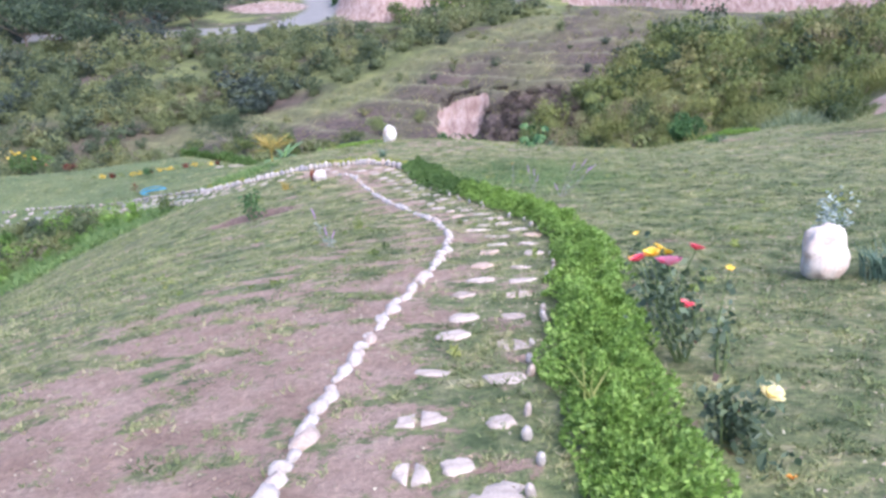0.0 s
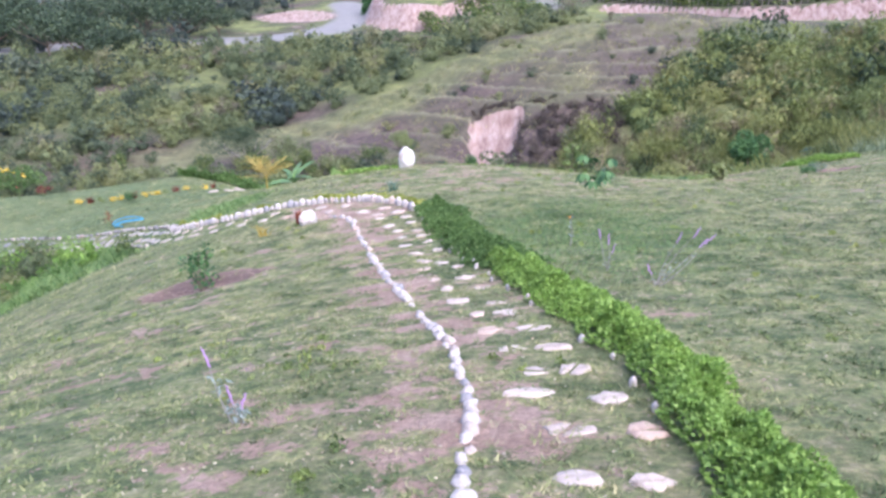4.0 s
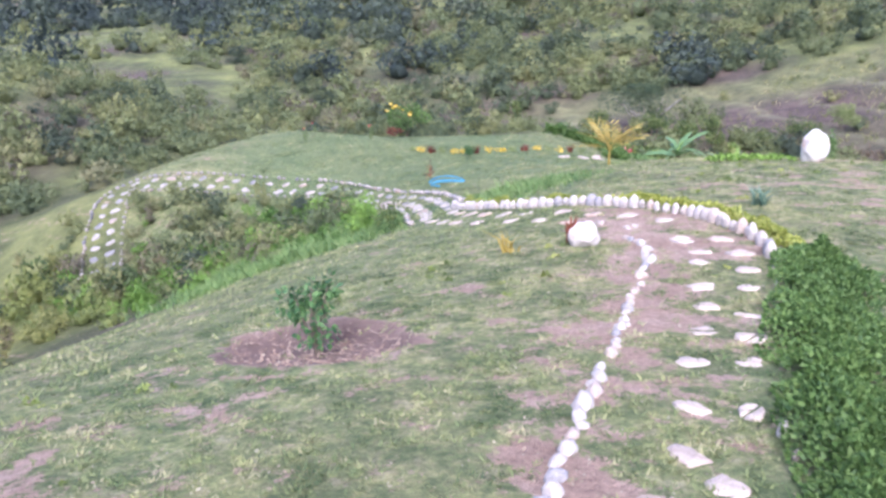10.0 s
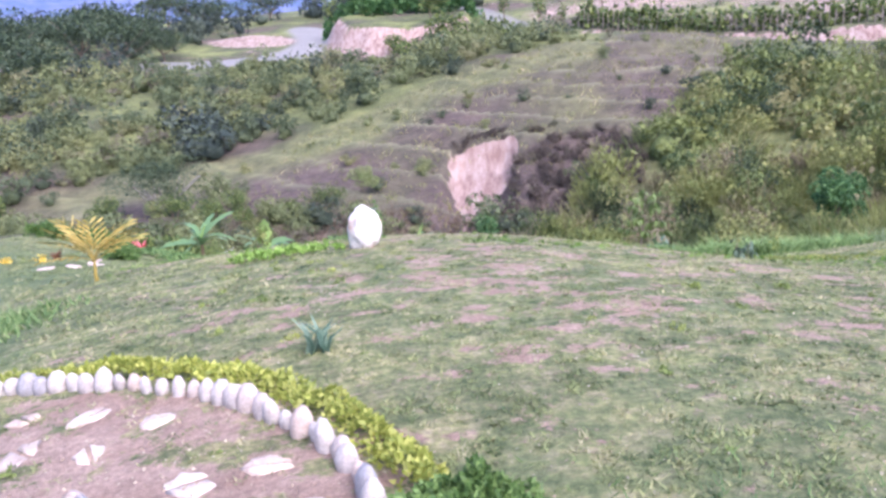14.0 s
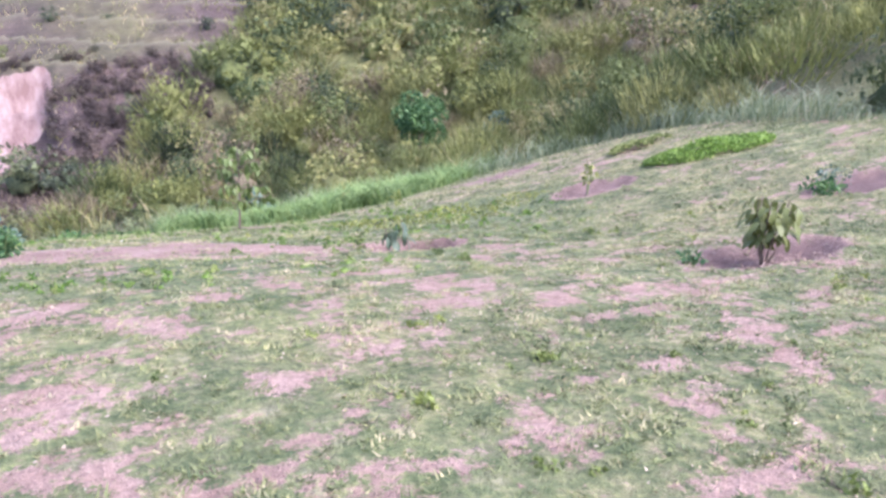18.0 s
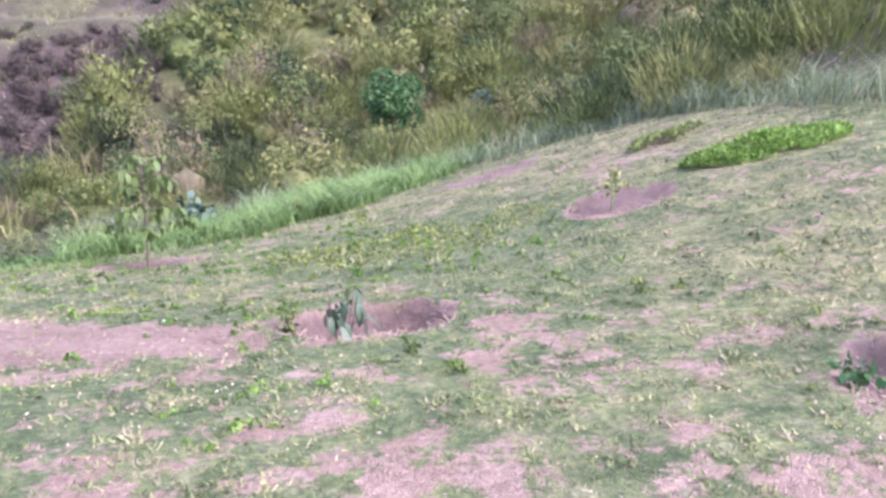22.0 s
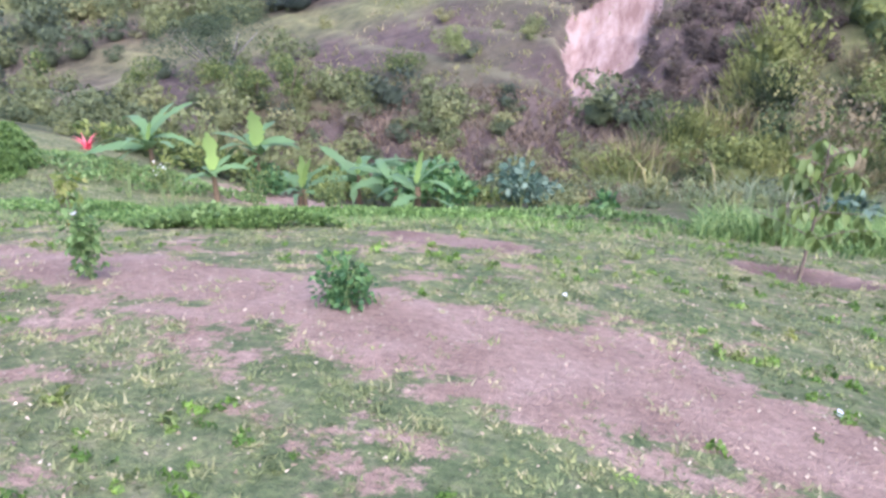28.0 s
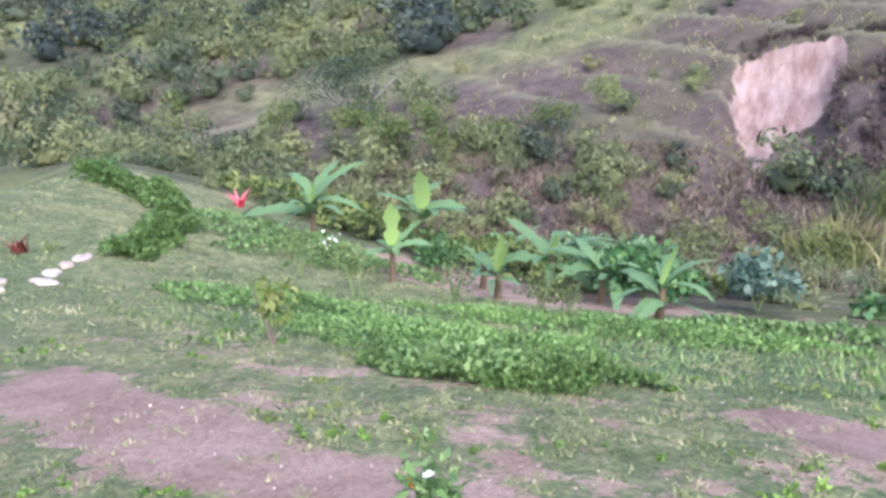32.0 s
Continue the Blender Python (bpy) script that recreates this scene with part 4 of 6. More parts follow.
def border(name, line, gap, meshes, piece, label, up, jitter=0.02, tilt=8, skip=0.0, scale=1.0):
    top = tagged(new(name), label, "stone border", kind="structure")
    p, d = along(line, gap)
    for (x, y), (dx, dy) in zip(p, d):
        if rng.rand() < skip:
            continue
        ob = part(piece, meshes[rng.randint(len(meshes))], top)
        x, y = x + rng.uniform(-jitter, jitter), y + rng.uniform(-jitter, jitter)
        s = scale * rng.choice([0.75, 0.9, 1.0, 1.1, 1.25])
        ob.matrix_world = pose(x, y, ground_at(x, y) + up, rng.uniform(-tilt, tilt), rng.uniform(-tilt, tilt), math.degrees(math.atan2(dy, dx)) + rng.uniform(-18, 18)) @ Matrix.Diagonal((s, s, s, 1))
    return top


border("cobble_border", LEFT_EDGE, 0.125, COBBLES, "cobble", "row of whitewashed and grey cobbles half sunk along the path", 0.0, 0.025, 14, 0.06, 0.72)
border("upright_stone_border", OUTER_EDGE, 0.135, UPRIGHTS, "upright_stone", "curved row of upright whitish stones round the path bend", 0.03, 0.015, 8, 0.0, 0.86)
border("hedge_foot_stones", HEDGE_LINE + np.array([-0.32, -0.08]), 0.24, UPRIGHTS, "upright_stone", "small whitish stones at the foot of the edging plants", 0.02, 0.03, 15, 0.55, 0.38)
side = np.array([(-d[1], d[0]) for d in np.gradient(FAR_PATH, axis=0)])
side /= np.linalg.norm(side, axis=1)[:, None]
border("far_path_border", FAR_PATH + 0.5 * side, 0.26, FIELD, "cobble", "stone border of the lower path", 0.04, 0.03, 10, 0.05, 0.75)
border("far_path_border", FAR_PATH - 0.5 * side, 0.2, FIELD, "cobble", "low stone border of the lower path", 0.04, 0.03, 8, 0.05, 0.75)
low_path = tagged(new("lower_stone_path"), "lower path of cream flagstones along the terrace edge", "path", kind="structure")
for lane in (-0.2, 0.2):
    p, d = along(FAR_PATH, 0.55)
    for (x, y), (dx, dy) in zip(p, d):
        ob = part("flagstone", DIMFLAGS[rng.randint(6)], low_path)
        ob.matrix_world = laid(x + dy * lane + rng.uniform(-0.05, 0.05), y - dx * lane, 0.02, rng.uniform(0, 360))
knoll_path = tagged(new("knoll_stone_path"), "short run of cream flagstones below the curved hedge", "path", kind="structure")
for x, y in ((-10.75, 29.9), (-10.6, 29.55), (-10.45, 29.2), (-10.2, 28.9), (-10.6, 28.65), (-10.35, 28.4), (-10.9, 28.3)):
    ob = part("flagstone", FLAGS[rng.randint(18)], knoll_path)
    ob.matrix_world = laid(x, y, 0.02, rng.uniform(0, 360))

# ---- grass ----


def grass_sheet(name, rng, n, box, keep, tall, wide, mat, label, lean=0.5, segments=1, grain=0.0):
    x, y = scatter(rng, n, box, keep)
    base = np.stack([x, y, lie(x, y) - 0.005], -1)
    v, f = blades(base, tall * ragged(x, y, grain, 3) if grain else tall, wide, rng, lean, segments)
    return tagged(new(name, mesh_of(name, v, f, mat, False)), label, "grass", kind="stuff")


STRIP = smooth_line([(-0.3, 0), (-0.3, 6), (-0.8, 10), (-2, 15), (-1.2, 19), (0, 22), (-2, 24), (-3, 26)])


def near_keep(x, y):
    thin = np.clip(0.6 + 1.7 * fuzz(x, y, 0.26, 7, 2), 0.15, 1)
    return np.clip(1.1 - 1.0 * bare(x, y), 0.12, 1) * thin * (1 - step01(off(x, y, STRIP), 3.2, 5.5))


def mid_keep(x, y):
    thin = np.clip(0.7 + 1.1 * fuzz(x, y, 0.5, 7, 2), 0.2, 1)
    return np.clip(1.0 - 1.1 * bare(x, y), 0.04, 1) * thin * np.maximum(lawn_mask(x, y), (x > 1.5) * (y > 22) * (outside(x, y) < 0.3)) * step01(off(x, y, STRIP), 2.8, 5.0)


def turf(name, rng, n, box, keep, per, spread, tall, wide, label):
    """Low splayed tufts of creeping grass; each has its own shade, strawy at the rim of bare soil."""
    x, y = scatter(rng, n, box, keep)
    tone = 0.38 + 0.9 * fuzz(x, y, 0.22, 5, 2) + 0.1 * fuzz(x, y, 1.1, 2, 2) + 0.09 * step01(y, 14, 19) * (1 - 0.4 * step01(y, 22, 25.5)) - 0.1 * step01(x, 0.5, 1.5) * (1 - step01(y, 13, 18)) + 0.35 * bare(x, y) + rng.normal(0, 0.2, len(x)) + 0.25 * (rng.rand(len(x)) > 0.9)
    k = np.repeat(np.arange(len(x)), per)
    size = rng.uniform(0.6, 1.35, len(x))[k]
    bx, by = x[k] + rng.normal(0, spread, len(k)) * size, y[k] + rng.normal(0, spread, len(k)) * size
    v, f = blades(np.stack([bx, by, lie(bx, by) - 0.004], -1), tall * size, wide, rng, 1.25)
    me = mesh_of(name, v, f, LAWN, False)
    shade = np.clip(tone[k] + rng.normal(0, 0.08, len(k)), 0, 1)
    me.attributes.new("tone", "FLOAT", "POINT").data.foreach_set("value", np.repeat(shade, 3).astype(np.float32))
    return tagged(new(name, me), label, "grass", kind="stuff")


def ragged(x, y, size, k):
    """A factor for heights that makes long grass uneven."""
    return np.clip(0.75 + 1.1 * fuzz(x, y, size, k), 0.2, 1.6)


turf("lawn_grass", np.random.RandomState(31), 82000, (-6.5, 5, 0.5, 30), near_keep, 11, 0.02, 0.024, 0.013, "short patchy creeping grass with dry straw")
turf("lawn_grass", np.random.RandomState(32), 62000, (-24, 11, -3, 34), mid_keep, 8, 0.06, 0.036, 0.024, "short patchy lawn grass further off")
grass_sheet("lush_grass", np.random.RandomState(33), 90000, (-2.6, 3, 10, 19), lambda x, y: 0.6 * step01(oval(x, y, 0.1, 14.4, 2.4, 3.6, 20) + 0.3 * fuzz(x, y, 0.9, 4), 0, 0.8), 0.05, 0.01, LUSH, "dark lush grass beside the edging plants", 0.9)
grass_sheet("lush_grass", np.random.RandomState(34), 60000, (-17, -4, 16.5, 23.5), lambda x, y: step01(oval(x, y, -10.5, 19.7, 5.5, 2.0, 25) + 0.35 * fuzz(x, y, 1.2, 4), 0, 0.5) * (off(x, y, FAR_PATH) > 0.6), 0.2, 0.025, LUSH, "bright green weeds below the lawn edge", 0.8, 1, 0.5)
grass_sheet("lush_grass", np.random.RandomState(35), 120000, (-5, 11, 29.5, 36), lambda x, y: step01(oval(x, y, 3.9, 33.0, 5.2, 1.7, 30) + 0.4 * fuzz(x, y, 1.0, 3), 0, 0.4), 0.36, 0.018, LUSH, "bright green long grass at the foot of the lawn", 0.9, 2, 0.5)
grass_sheet("lush_grass", np.random.RandomState(37), 34000, (-12, 3, 26, 34), lambda x, y: step01(oval(x, y, -4.8, 29.8, 6.0, 3.0) + 0.4 * fuzz(x, y, 1.0, 4), 0.05, 0.6) * (1 - bare(x, y)) * 0.8, 0.07, 0.016, LUSH, "fresh green grass and weeds round the planting ground", 0.9)
grass_sheet("reed_grass", np.random.RandomState(36), 130000, (-4, 14, 18, 40), lambda x, y: (1 - step01(np.abs(off(x, y, GULLY_EDGE) + 0.8 * fuzz(x, y, 1.2, 3)), 0.5, 1.3)) * (outside(x, y) > -0.3) * step01(y, 24, 26.5) * np.clip(0.55 + 1.2 * fuzz(x, y, 0.8, 5), 0, 1), 0.5, 0.015, REED, "grey-green tall reed grass along the lawn's lower edge", 0.95, 2, 0.7)


def bank_zone(x, y):
    """The overgrown bank beyond the lawn's foot."""
    bare = np.maximum.reduce([step01(oval(x, y, 12.6, 25.2, 1.8, 2.2), 0, 0.2), step01(oval(x, y, 10.3, 47.6, 1.6, 0.9), 0.1, 0.4), step01(oval(x, y, 17.6, 45.8, 2.8, 1.0, -10), 0.1, 0.4)])
    return step01(outside(x, y), 0.4, 1.4) * step01(x - bank_edge(y), -0.4, 0.6) * (1 - step01(np.hypot(x - 15, y - 45), 28, 36)) * (1 - step01(y + 0.15 * x, 60, 64)) * (1 - bare)


def clump_sheet(name, rng, n, box, keep, per, spread, tall, wide, mat, label, lean):
    x, y = scatter(rng, n, box, keep)
    k = np.repeat(np.arange(len(x)), per)
    s = rng.uniform(0.6, 1.4, len(x))[k]
    bx, by = x[k] + rng.normal(0, spread, len(k)) * s, y[k] + rng.normal(0, spread, len(k)) * s
    v, f = blades(np.stack([bx, by, lie(bx, by) - 0.05], -1), tall * s, wide, rng, lean, 2)
    return tagged(new(name, mesh_of(name, v, f, mat, False)), label, "tall grass", kind="stuff")


clump_sheet("bank_grass", np.random.RandomState(41), 3600, (-3, 42, 17, 72), lambda x, y: bank_zone(x, y) * step01(y, 26, 30) * np.clip(-0.05 + 1.2 * fuzz(x, y, 2.6, 2) + 0.85 * step01(x - 0.2 * y, 2, 7), 0.02, 1), 22, 0.17, 0.8, 0.03, TALL, "tall yellow-green grass covering the steep bank", 0.6)
clump_sheet("gully_grass", np.random.RandomState(43), 1100, (-16, 4, 37.5, 47), lambda x, y: step01(oval(x, y, -6, 42, 10, 4.8), 0, 0.2), 16, 0.3, 0.24, 0.045, STRAW_DARK, "dry brown grass on the gully side", 0.8)
clump_sheet("hill_grass", np.random.RandomState(42), 1500, (-14, 22, 44, 72), lambda x, y: hill_part(x, y) * 0.9 * (1 - slip_mask(x, y)), 10, 0.25, 0.2, 0.045, TALL, "dry grass tufts on the terraced hill", 0.9)

# ---- brush and woods on the slopes ----


def leafy_core(rng, tall):
    """A small lumpy inner mass for a bush, hidden by its leaves."""
    bm = bmesh.new()
    bmesh.ops.create_icosphere(bm, subdivisions=1, radius=1.0)
    o = Vector(rng.uniform(0, 50, 3))
    v = []
    for q in bm.verts:
        k = 0.36 + 0.25 * noise.noise(q.co * 1.3 + o)
        v.append((q.co.x * k, q.co.y * k, max(0.0, q.co.z * k * tall + tall * 0.42)))
    f = np.array([[q.index for q in p.verts] for p in bm.faces])
    bm.free()
    return np.array(v), f


def shrub_kinds(rng, n, leaf, kinds, tall=0.7):
    """Bushes: clumps of small leaves round a core."""
    made = []
    for _ in range(kinds):
        h = tall * rng.uniform(0.8, 1.2)
        made.append(join(leafy_core(rng, h), blob(rng, n, (1, 1, h), leaf, rng.randint(8, 14), 0.75, 0.1, True)))
    return made


def brush_sheet(name, rng, n, box, keep, size, kinds, mat, label, category="bushes", grain=6.0):
    x, y = scatter(rng, n, box, keep)
    z = lie(x, y)
    tone = np.clip(0.46 + 0.6 * fuzz(x, y, grain, 5, 2) + rng.normal(0, 0.26, len(x)), 0, 1)
    vs, fs, ts, m = [], [], [], 0
    for i in range(len(x)):
        v, f = kinds[rng.randint(len(kinds))]
        s, a = size * rng.uniform(0.4, 1.5), rng.uniform(0, 6.28)
        c, q = math.cos(a), math.sin(a)
        vs.append(np.stack([s * (v[:, 0] * c - v[:, 1] * q) + x[i], s * (v[:, 0] * q + v[:, 1] * c) + y[i], s * v[:, 2] * rng.uniform(0.8, 1.35) + z[i] - 0.12 * s], -1))
        fs.append(f + m)
        ts.append(np.full(len(v), tone[i]))
        m += len(v)
    me = mesh_of(name, np.concatenate(vs), np.concatenate(fs), mat)
    me.attributes.new("tone", "FLOAT", "POINT").data.foreach_set("value", np.concatenate(ts).astype(np.float32))
    return tagged(new(name, me), label, category, kind="stuff")


rng = np.random.RandomState(51)
ROUGH, LOOSE, COARSE = shrub_kinds(rng, 330, 0.14, 6), shrub_kinds(rng, 240, 0.16, 6, 0.85), shrub_kinds(rng, 100, 0.22, 5, 0.85)


def slope_zone(x, y):
    """The scrubby slopes to the north-west, between the gully and the road."""
    g = step01(y + 0.25 * x, 34, 40) * (1 - hill_part(x, y)) * (x < bank_edge(y)) * step01(np.hypot(x + 12, y - 26), 14, 20)
    return g * (1 - step01(y, 106, 110)) * (y < np.interp(x, [-8, -3, 13.7, 30, 44.7, 70], [200, 63, 63, 63, 63, 63])) * (off(x, y, ROAD_LINE) > 4)


def clear_view(x, y):
    """0 on the short-grazed slope below the road, 1 elsewhere."""
    return 1 - step01(oval(x, y, -27, 101, 19, 20), 0, 0.1)


def left_zone(x, y):
    return step01(np.hypot(x + 12, y - 25), 11.5, 14) * (1 - lawn_mask(x, y)) * (x < -9)


def bank_keep(x, y):
    return bank_zone(x, y) * step01(y, 24.5, 27) * step01(np.hypot(x - 8.4, y - 39.4), 1.2, 1.8) * np.clip(0.85 + 0.9 * fuzz(x, y, 3, 2), 0.1, 1)


def cane_tuft(rng, n):
    """A fountain of narrow upright leaves, about one metre across."""
    a, r = rng.uniform(0, 2 * np.pi, n), np.sqrt(rng.uniform(0, 1, n))
    out = np.stack([np.cos(a), np.sin(a), 0 * a], -1)
    p = out * (r * rng.uniform(0.6, 1.0, n))[:, None]
    p[:, 2] = (1.15 - 0.75 * r**2) * rng.uniform(0.0, 0.85, n)
    d = out * (0.25 + 0.55 * r)[:, None] + rng.normal(0, 0.22, (n, 3)) + (0, 0, 1)
    s = np.cross(d, rng.normal(0, 1, (n, 3)))
    s = 0.017 * s / np.linalg.norm(s, axis=1)[:, None]
    k = rng.uniform(0.14, 0.34, n)[:, None]
    return np.stack([p - s, p + s, p + k * d], 1).reshape(-1, 3), np.arange(3 * n).reshape(-1, 3)


TUFTED = shrub_kinds(rng, 440, 0.095, 3, 0.9) + [cane_tuft(rng, 520) for k in range(5)]
brush_sheet("bank_bushes", np.random.RandomState(52), 1450, (-4, 30, 18, 46.5), bank_keep, 0.9, TUFTED, BANKSCRUB, "green and yellow-green bushes covering the bank", grain=2.5)
brush_sheet("bank_bushes", np.random.RandomState(50), 1050, (-3, 42, 45, 66), bank_keep, 1.1, shrub_kinds(rng, 240, 0.14, 4, 0.8) + [cane_tuft(rng, 260) for k in range(2)], BANKSCRUB, "bushes covering the upper bank", grain=3.0)
brush_sheet("slope_bushes", np.random.RandomState(53), 1500, (-60, 8, 44, 80), lambda x, y: slope_zone(x, y) * np.clip(0.45 + 1.9 * fuzz(x, y, 9, 1), 0.04, 1) * (1 - 0.85 * step01(oval(x, y, -26, 51, 15, 6, 8) + 0.2 * fuzz(x, y, 4, 2), 0, 0.3)), 0.92, ROUGH, SCRUB, "scrubby bushes on the slope beyond the gully")
brush_sheet("slope_bushes", np.random.RandomState(54), 1700, (-110, 30, 72, 108), lambda x, y: slope_zone(x, y) * np.clip(0.6 + 1.6 * fuzz(x, y, 13, 3), 0.05, 1) * clear_view(x, y), 1.35, LOOSE, SCRUB, "scrubby bushes on the far slope", grain=9.0)
brush_sheet("road_bushes", np.random.RandomState(73), 420, (-48, -8, 82, 108), lambda x, y: (1 - clear_view(x, y)) * (off(x, y, ROAD_LINE) > 3.5) * np.clip(0.7 + 0.9 * fuzz(x, y, 6, 3), 0, 1), 0.75, LOOSE, SCRUB, "low bushes below the road")
brush_sheet("gully_bushes", np.random.RandomState(55), 900, (-45, -9, 8, 50), lambda x, y: left_zone(x, y) * np.clip(0.7 + 0.9 * fuzz(x, y, 6, 5), 0.1, 1), 0.72, ROUGH, SCRUB, "low bushes in the hollow below the terrace")
brush_sheet("embankment_bushes", np.random.RandomState(68), 420, (-23, -9, 15.5, 24), lambda x, y: step01(oval(x, y, -14.5, 20.3, 7.0, 2.8, 12), 0, 0.3) * (off(x, y, FAR_PATH) > 0.75), 0.28, LOOSE, LIME, "low bright green weedy bushes on the embankment below the path", grain=1.5)
brush_sheet("embankment_bushes", np.random.RandomState(65), 260, (-27, -12, 11, 21), lambda x, y: step01(oval(x, y, -20, 16.2, 7.0, 3.6, 15), 0, 0.3) * (off(x, y, FAR_PATH) > 0.8), 0.45, LOOSE, BANKSCRUB, "dark green bushes below the terrace path", grain=1.5)
brush_sheet("embankment_bushes", np.random.RandomState(64), 420, (-23, -11, 16, 24.5), lambda x, y: step01(oval(x, y, -16.5, 20.8, 6.0, 3.0, 5), 0, 0.2) * (off(x, y, FAR_PATH) > 0.75), 0.36, LOOSE, SCRUB, "grey-green bushes on the embankment inside the path", grain=1.5)
brush_sheet("dark_bushes", np.random.RandomState(56), 420, (-110, -15, 50, 108), lambda x, y: slope_zone(x, y) * clear_view(x, y) * np.clip(1.2 * fuzz(x, y, 14, 6) + 0.25, 0, 1), 1.9, LOOSE, WOODLEAF, "dark green thickets on the far slope")
brush_sheet("hill_bushes", np.random.RandomState(66), 170, (-20, 18, 44, 72), lambda x, y: hill_part(x, y) * (1 - slip_mask(x, y)) * 0.5, 0.4, ROUGH, SCRUB, "sparse low bushes on the terraced hill")
# Dark bushes along the lip stand in for the shadow under the overhang.
brush_sheet("lip_scrub", np.random.RandomState(75), 280, (-5.4, 1.0, 52.8, 54.2), lambda x, y: (1 - step01(np.abs(y - 53.35 - 0.1 * (x + 3) - 0.3 * fuzz(x, y, 1.2, 2)), 0.1, 0.35)) * (1 - step01(np.abs(x + 2.4), 2.2, 3.0)), 0.17, LOOSE, BURNT, "dark scrub over the top of the landslip, standing in for overhang shadow", grain=2.0)
brush_sheet("burnt_scrub", np.random.RandomState(67), 420, (-2, 5, 43, 54), lambda x, y: step01(oval(x, y, 0.8, 48.5, 3.4, 5.3, -25), 0, 0.3) * (1 - slip_mask(x, y)), 0.3, LOOSE, BURNT, "dry brown scrub beside the landslip")
brush_sheet("burnt_scrub", np.random.RandomState(69), 500, (-16, 3, 38, 47), lambda x, y: step01(oval(x, y, -6, 42.4, 10, 4.4), 0, 0.3) * (1 - slip_mask(x, y)) * np.clip(0.4 + 1.2 * fuzz(x, y, 3, 3), 0, 1), 0.42, LOOSE, SCRUB, "scrubby growth on the gully side", grain=3.0)
brush_sheet("far_woods", np.random.RandomState(57), 2600, (-230, 120, 112, 250), lambda x, y: np.clip(0.5 + 1.3 * fuzz(x, y, 30, 2), 0, 1) * (np.hypot(x, y) < np.where(x < -25, 165, 200)) * (off(x, y, ROAD_LINE) > 5) * (1 - step01(oval(x, y, 20, 133, 45, 28), 0, 0.2)) * (1 - step01(oval(x, y, -32, 119, 14, 16), 0.0, 0.2)) * (1 - step01(oval(x, y, -16.5, 125, 11, 14), 0, 0.1)), 2.1, COARSE, WOODLEAF, "dark woods on the distant slopes", "woods", 20.0)
brush_sheet("far_woods", np.random.RandomState(58), 1300, (-260, -60, 10, 115), lambda x, y: np.clip(0.4 + 1.2 * fuzz(x, y, 18, 4), 0, 1) * (np.hypot(x, y - 15) > 66), 2.3, COARSE, WOODLEAF, "dark woods on the western slopes", "woods", 16.0)
brush_sheet("west_bushes", np.random.RandomState(59), 1700, (-110, -28, 12, 70), lambda x, y: (np.hypot(x + 12, y - 25) > 22) * np.clip(0.45 + 1.8 * fuzz(x, y, 12, 7), 0.04, 1) * step01(np.hypot(x + 46, y - 22), 8, 11), 1.1, LOOSE, SCRUB, "scrub on the western slopes", grain=8.0)

brush_sheet("hump_bushes", np.random.RandomState(74), 700, (-60, -30, 8, 38), lambda x, y: step01(np.hypot(x + 46, y - 22), 8, 11) * (1 - step01(np.hypot(x + 46, y - 22), 14, 18)) * 0.9, 0.75, LOOSE, SCRUB, "grey-green low scrub on the side of the grassy hump", grain=4.0)

def behind_crest(x, y):
    d = y - np.interp(x, [-34, -15, -9, -4, 1, 6.6, 13, 20], [52, 55, 59, 63, 66, 69, 70, 70])
    return step01(d, 2.5, 4.5) * (1 - step01(d, 12, 17)) * (1 - step01(x, -1, 4))


brush_sheet("crest_bushes", np.random.RandomState(76), 620, (-34, 5, 54, 84), lambda x, y: behind_crest(x, y) * 0.9, 0.85, LOOSE, SCRUB, "green bushes close behind the crest of the terraced hill", grain=4.0)
brush_sheet("gully_weeds", np.random.RandomState(77), 620, (-17, 3, 33.5, 40.5), lambda x, y: step01(y - 34.4 + 0.05 * x + 0.6 * fuzz(x, y, 1.5, 2), 0.0, 0.8) * (1 - step01(y, 39.5, 40.5)) * np.clip(0.6 + 1.2 * fuzz(x, y, 1.6, 5), 0.1, 1), 0.27, LOOSE, SCRUB, "rank low weeds along the bottom of the gully", "weeds", 2.0)

# low weeds and clover in clumps on the lawn
rng = np.random.RandomState(70)
ROSETTES = [blob(rng, 34, (1, 1, 0.35), 0.42, 6, 0.7, 0.0, True) for _ in range(5)]
brush_sheet("lawn_weeds", np.random.RandomState(71), 5000, (-6, 6, 1, 29), lambda x, y: np.clip(0.75 - 1.2 * bare(x, y), 0.03, 1) * (1 - step01(off(x, y, STRIP), 3, 6)) * np.clip(0.25 + 1.3 * fuzz(x, y, 1.1, 4), 0, 1) * (off(x, y, LEFT_EDGE) > 0.12) * (off(x, y, HEDGE_LINE) > 0.3), 0.055, ROSETTES, WEED, "small clumps of broad-leaved weeds in the lawn", "weeds", 1.2)
brush_sheet("lawn_weeds", np.random.RandomState(72), 7000, (-9, 5, 22.5, 31.5), lambda x, y: np.clip(0.9 - 1.2 * bare(x, y), 0.03, 1) * np.clip(0.35 + 1.3 * fuzz(x, y, 1.0, 4), 0, 1) * step01(oval(x, y, -2, 27, 7, 4.6), 0, 0.3), 0.05, ROSETTES, LIME, "green weeds on the lower lawn", "weeds", 1.2)
# ---- plants of the garden ----


def bent(rng, base, tip, sag=0.0, n=6):
    """Points of a stem from base to tip, a little crooked."""
    t = np.linspace(0, 1, n)[:, None]
    p = np.array(base) * (1 - t) + np.array(tip) * t
    p = p + np.sin(t * np.pi) * rng.normal(0, 0.04, 3) * np.linalg.norm(np.subtract(tip, base))
    p[:, 2] -= sag * (t[:, 0] ** 2)
    return p


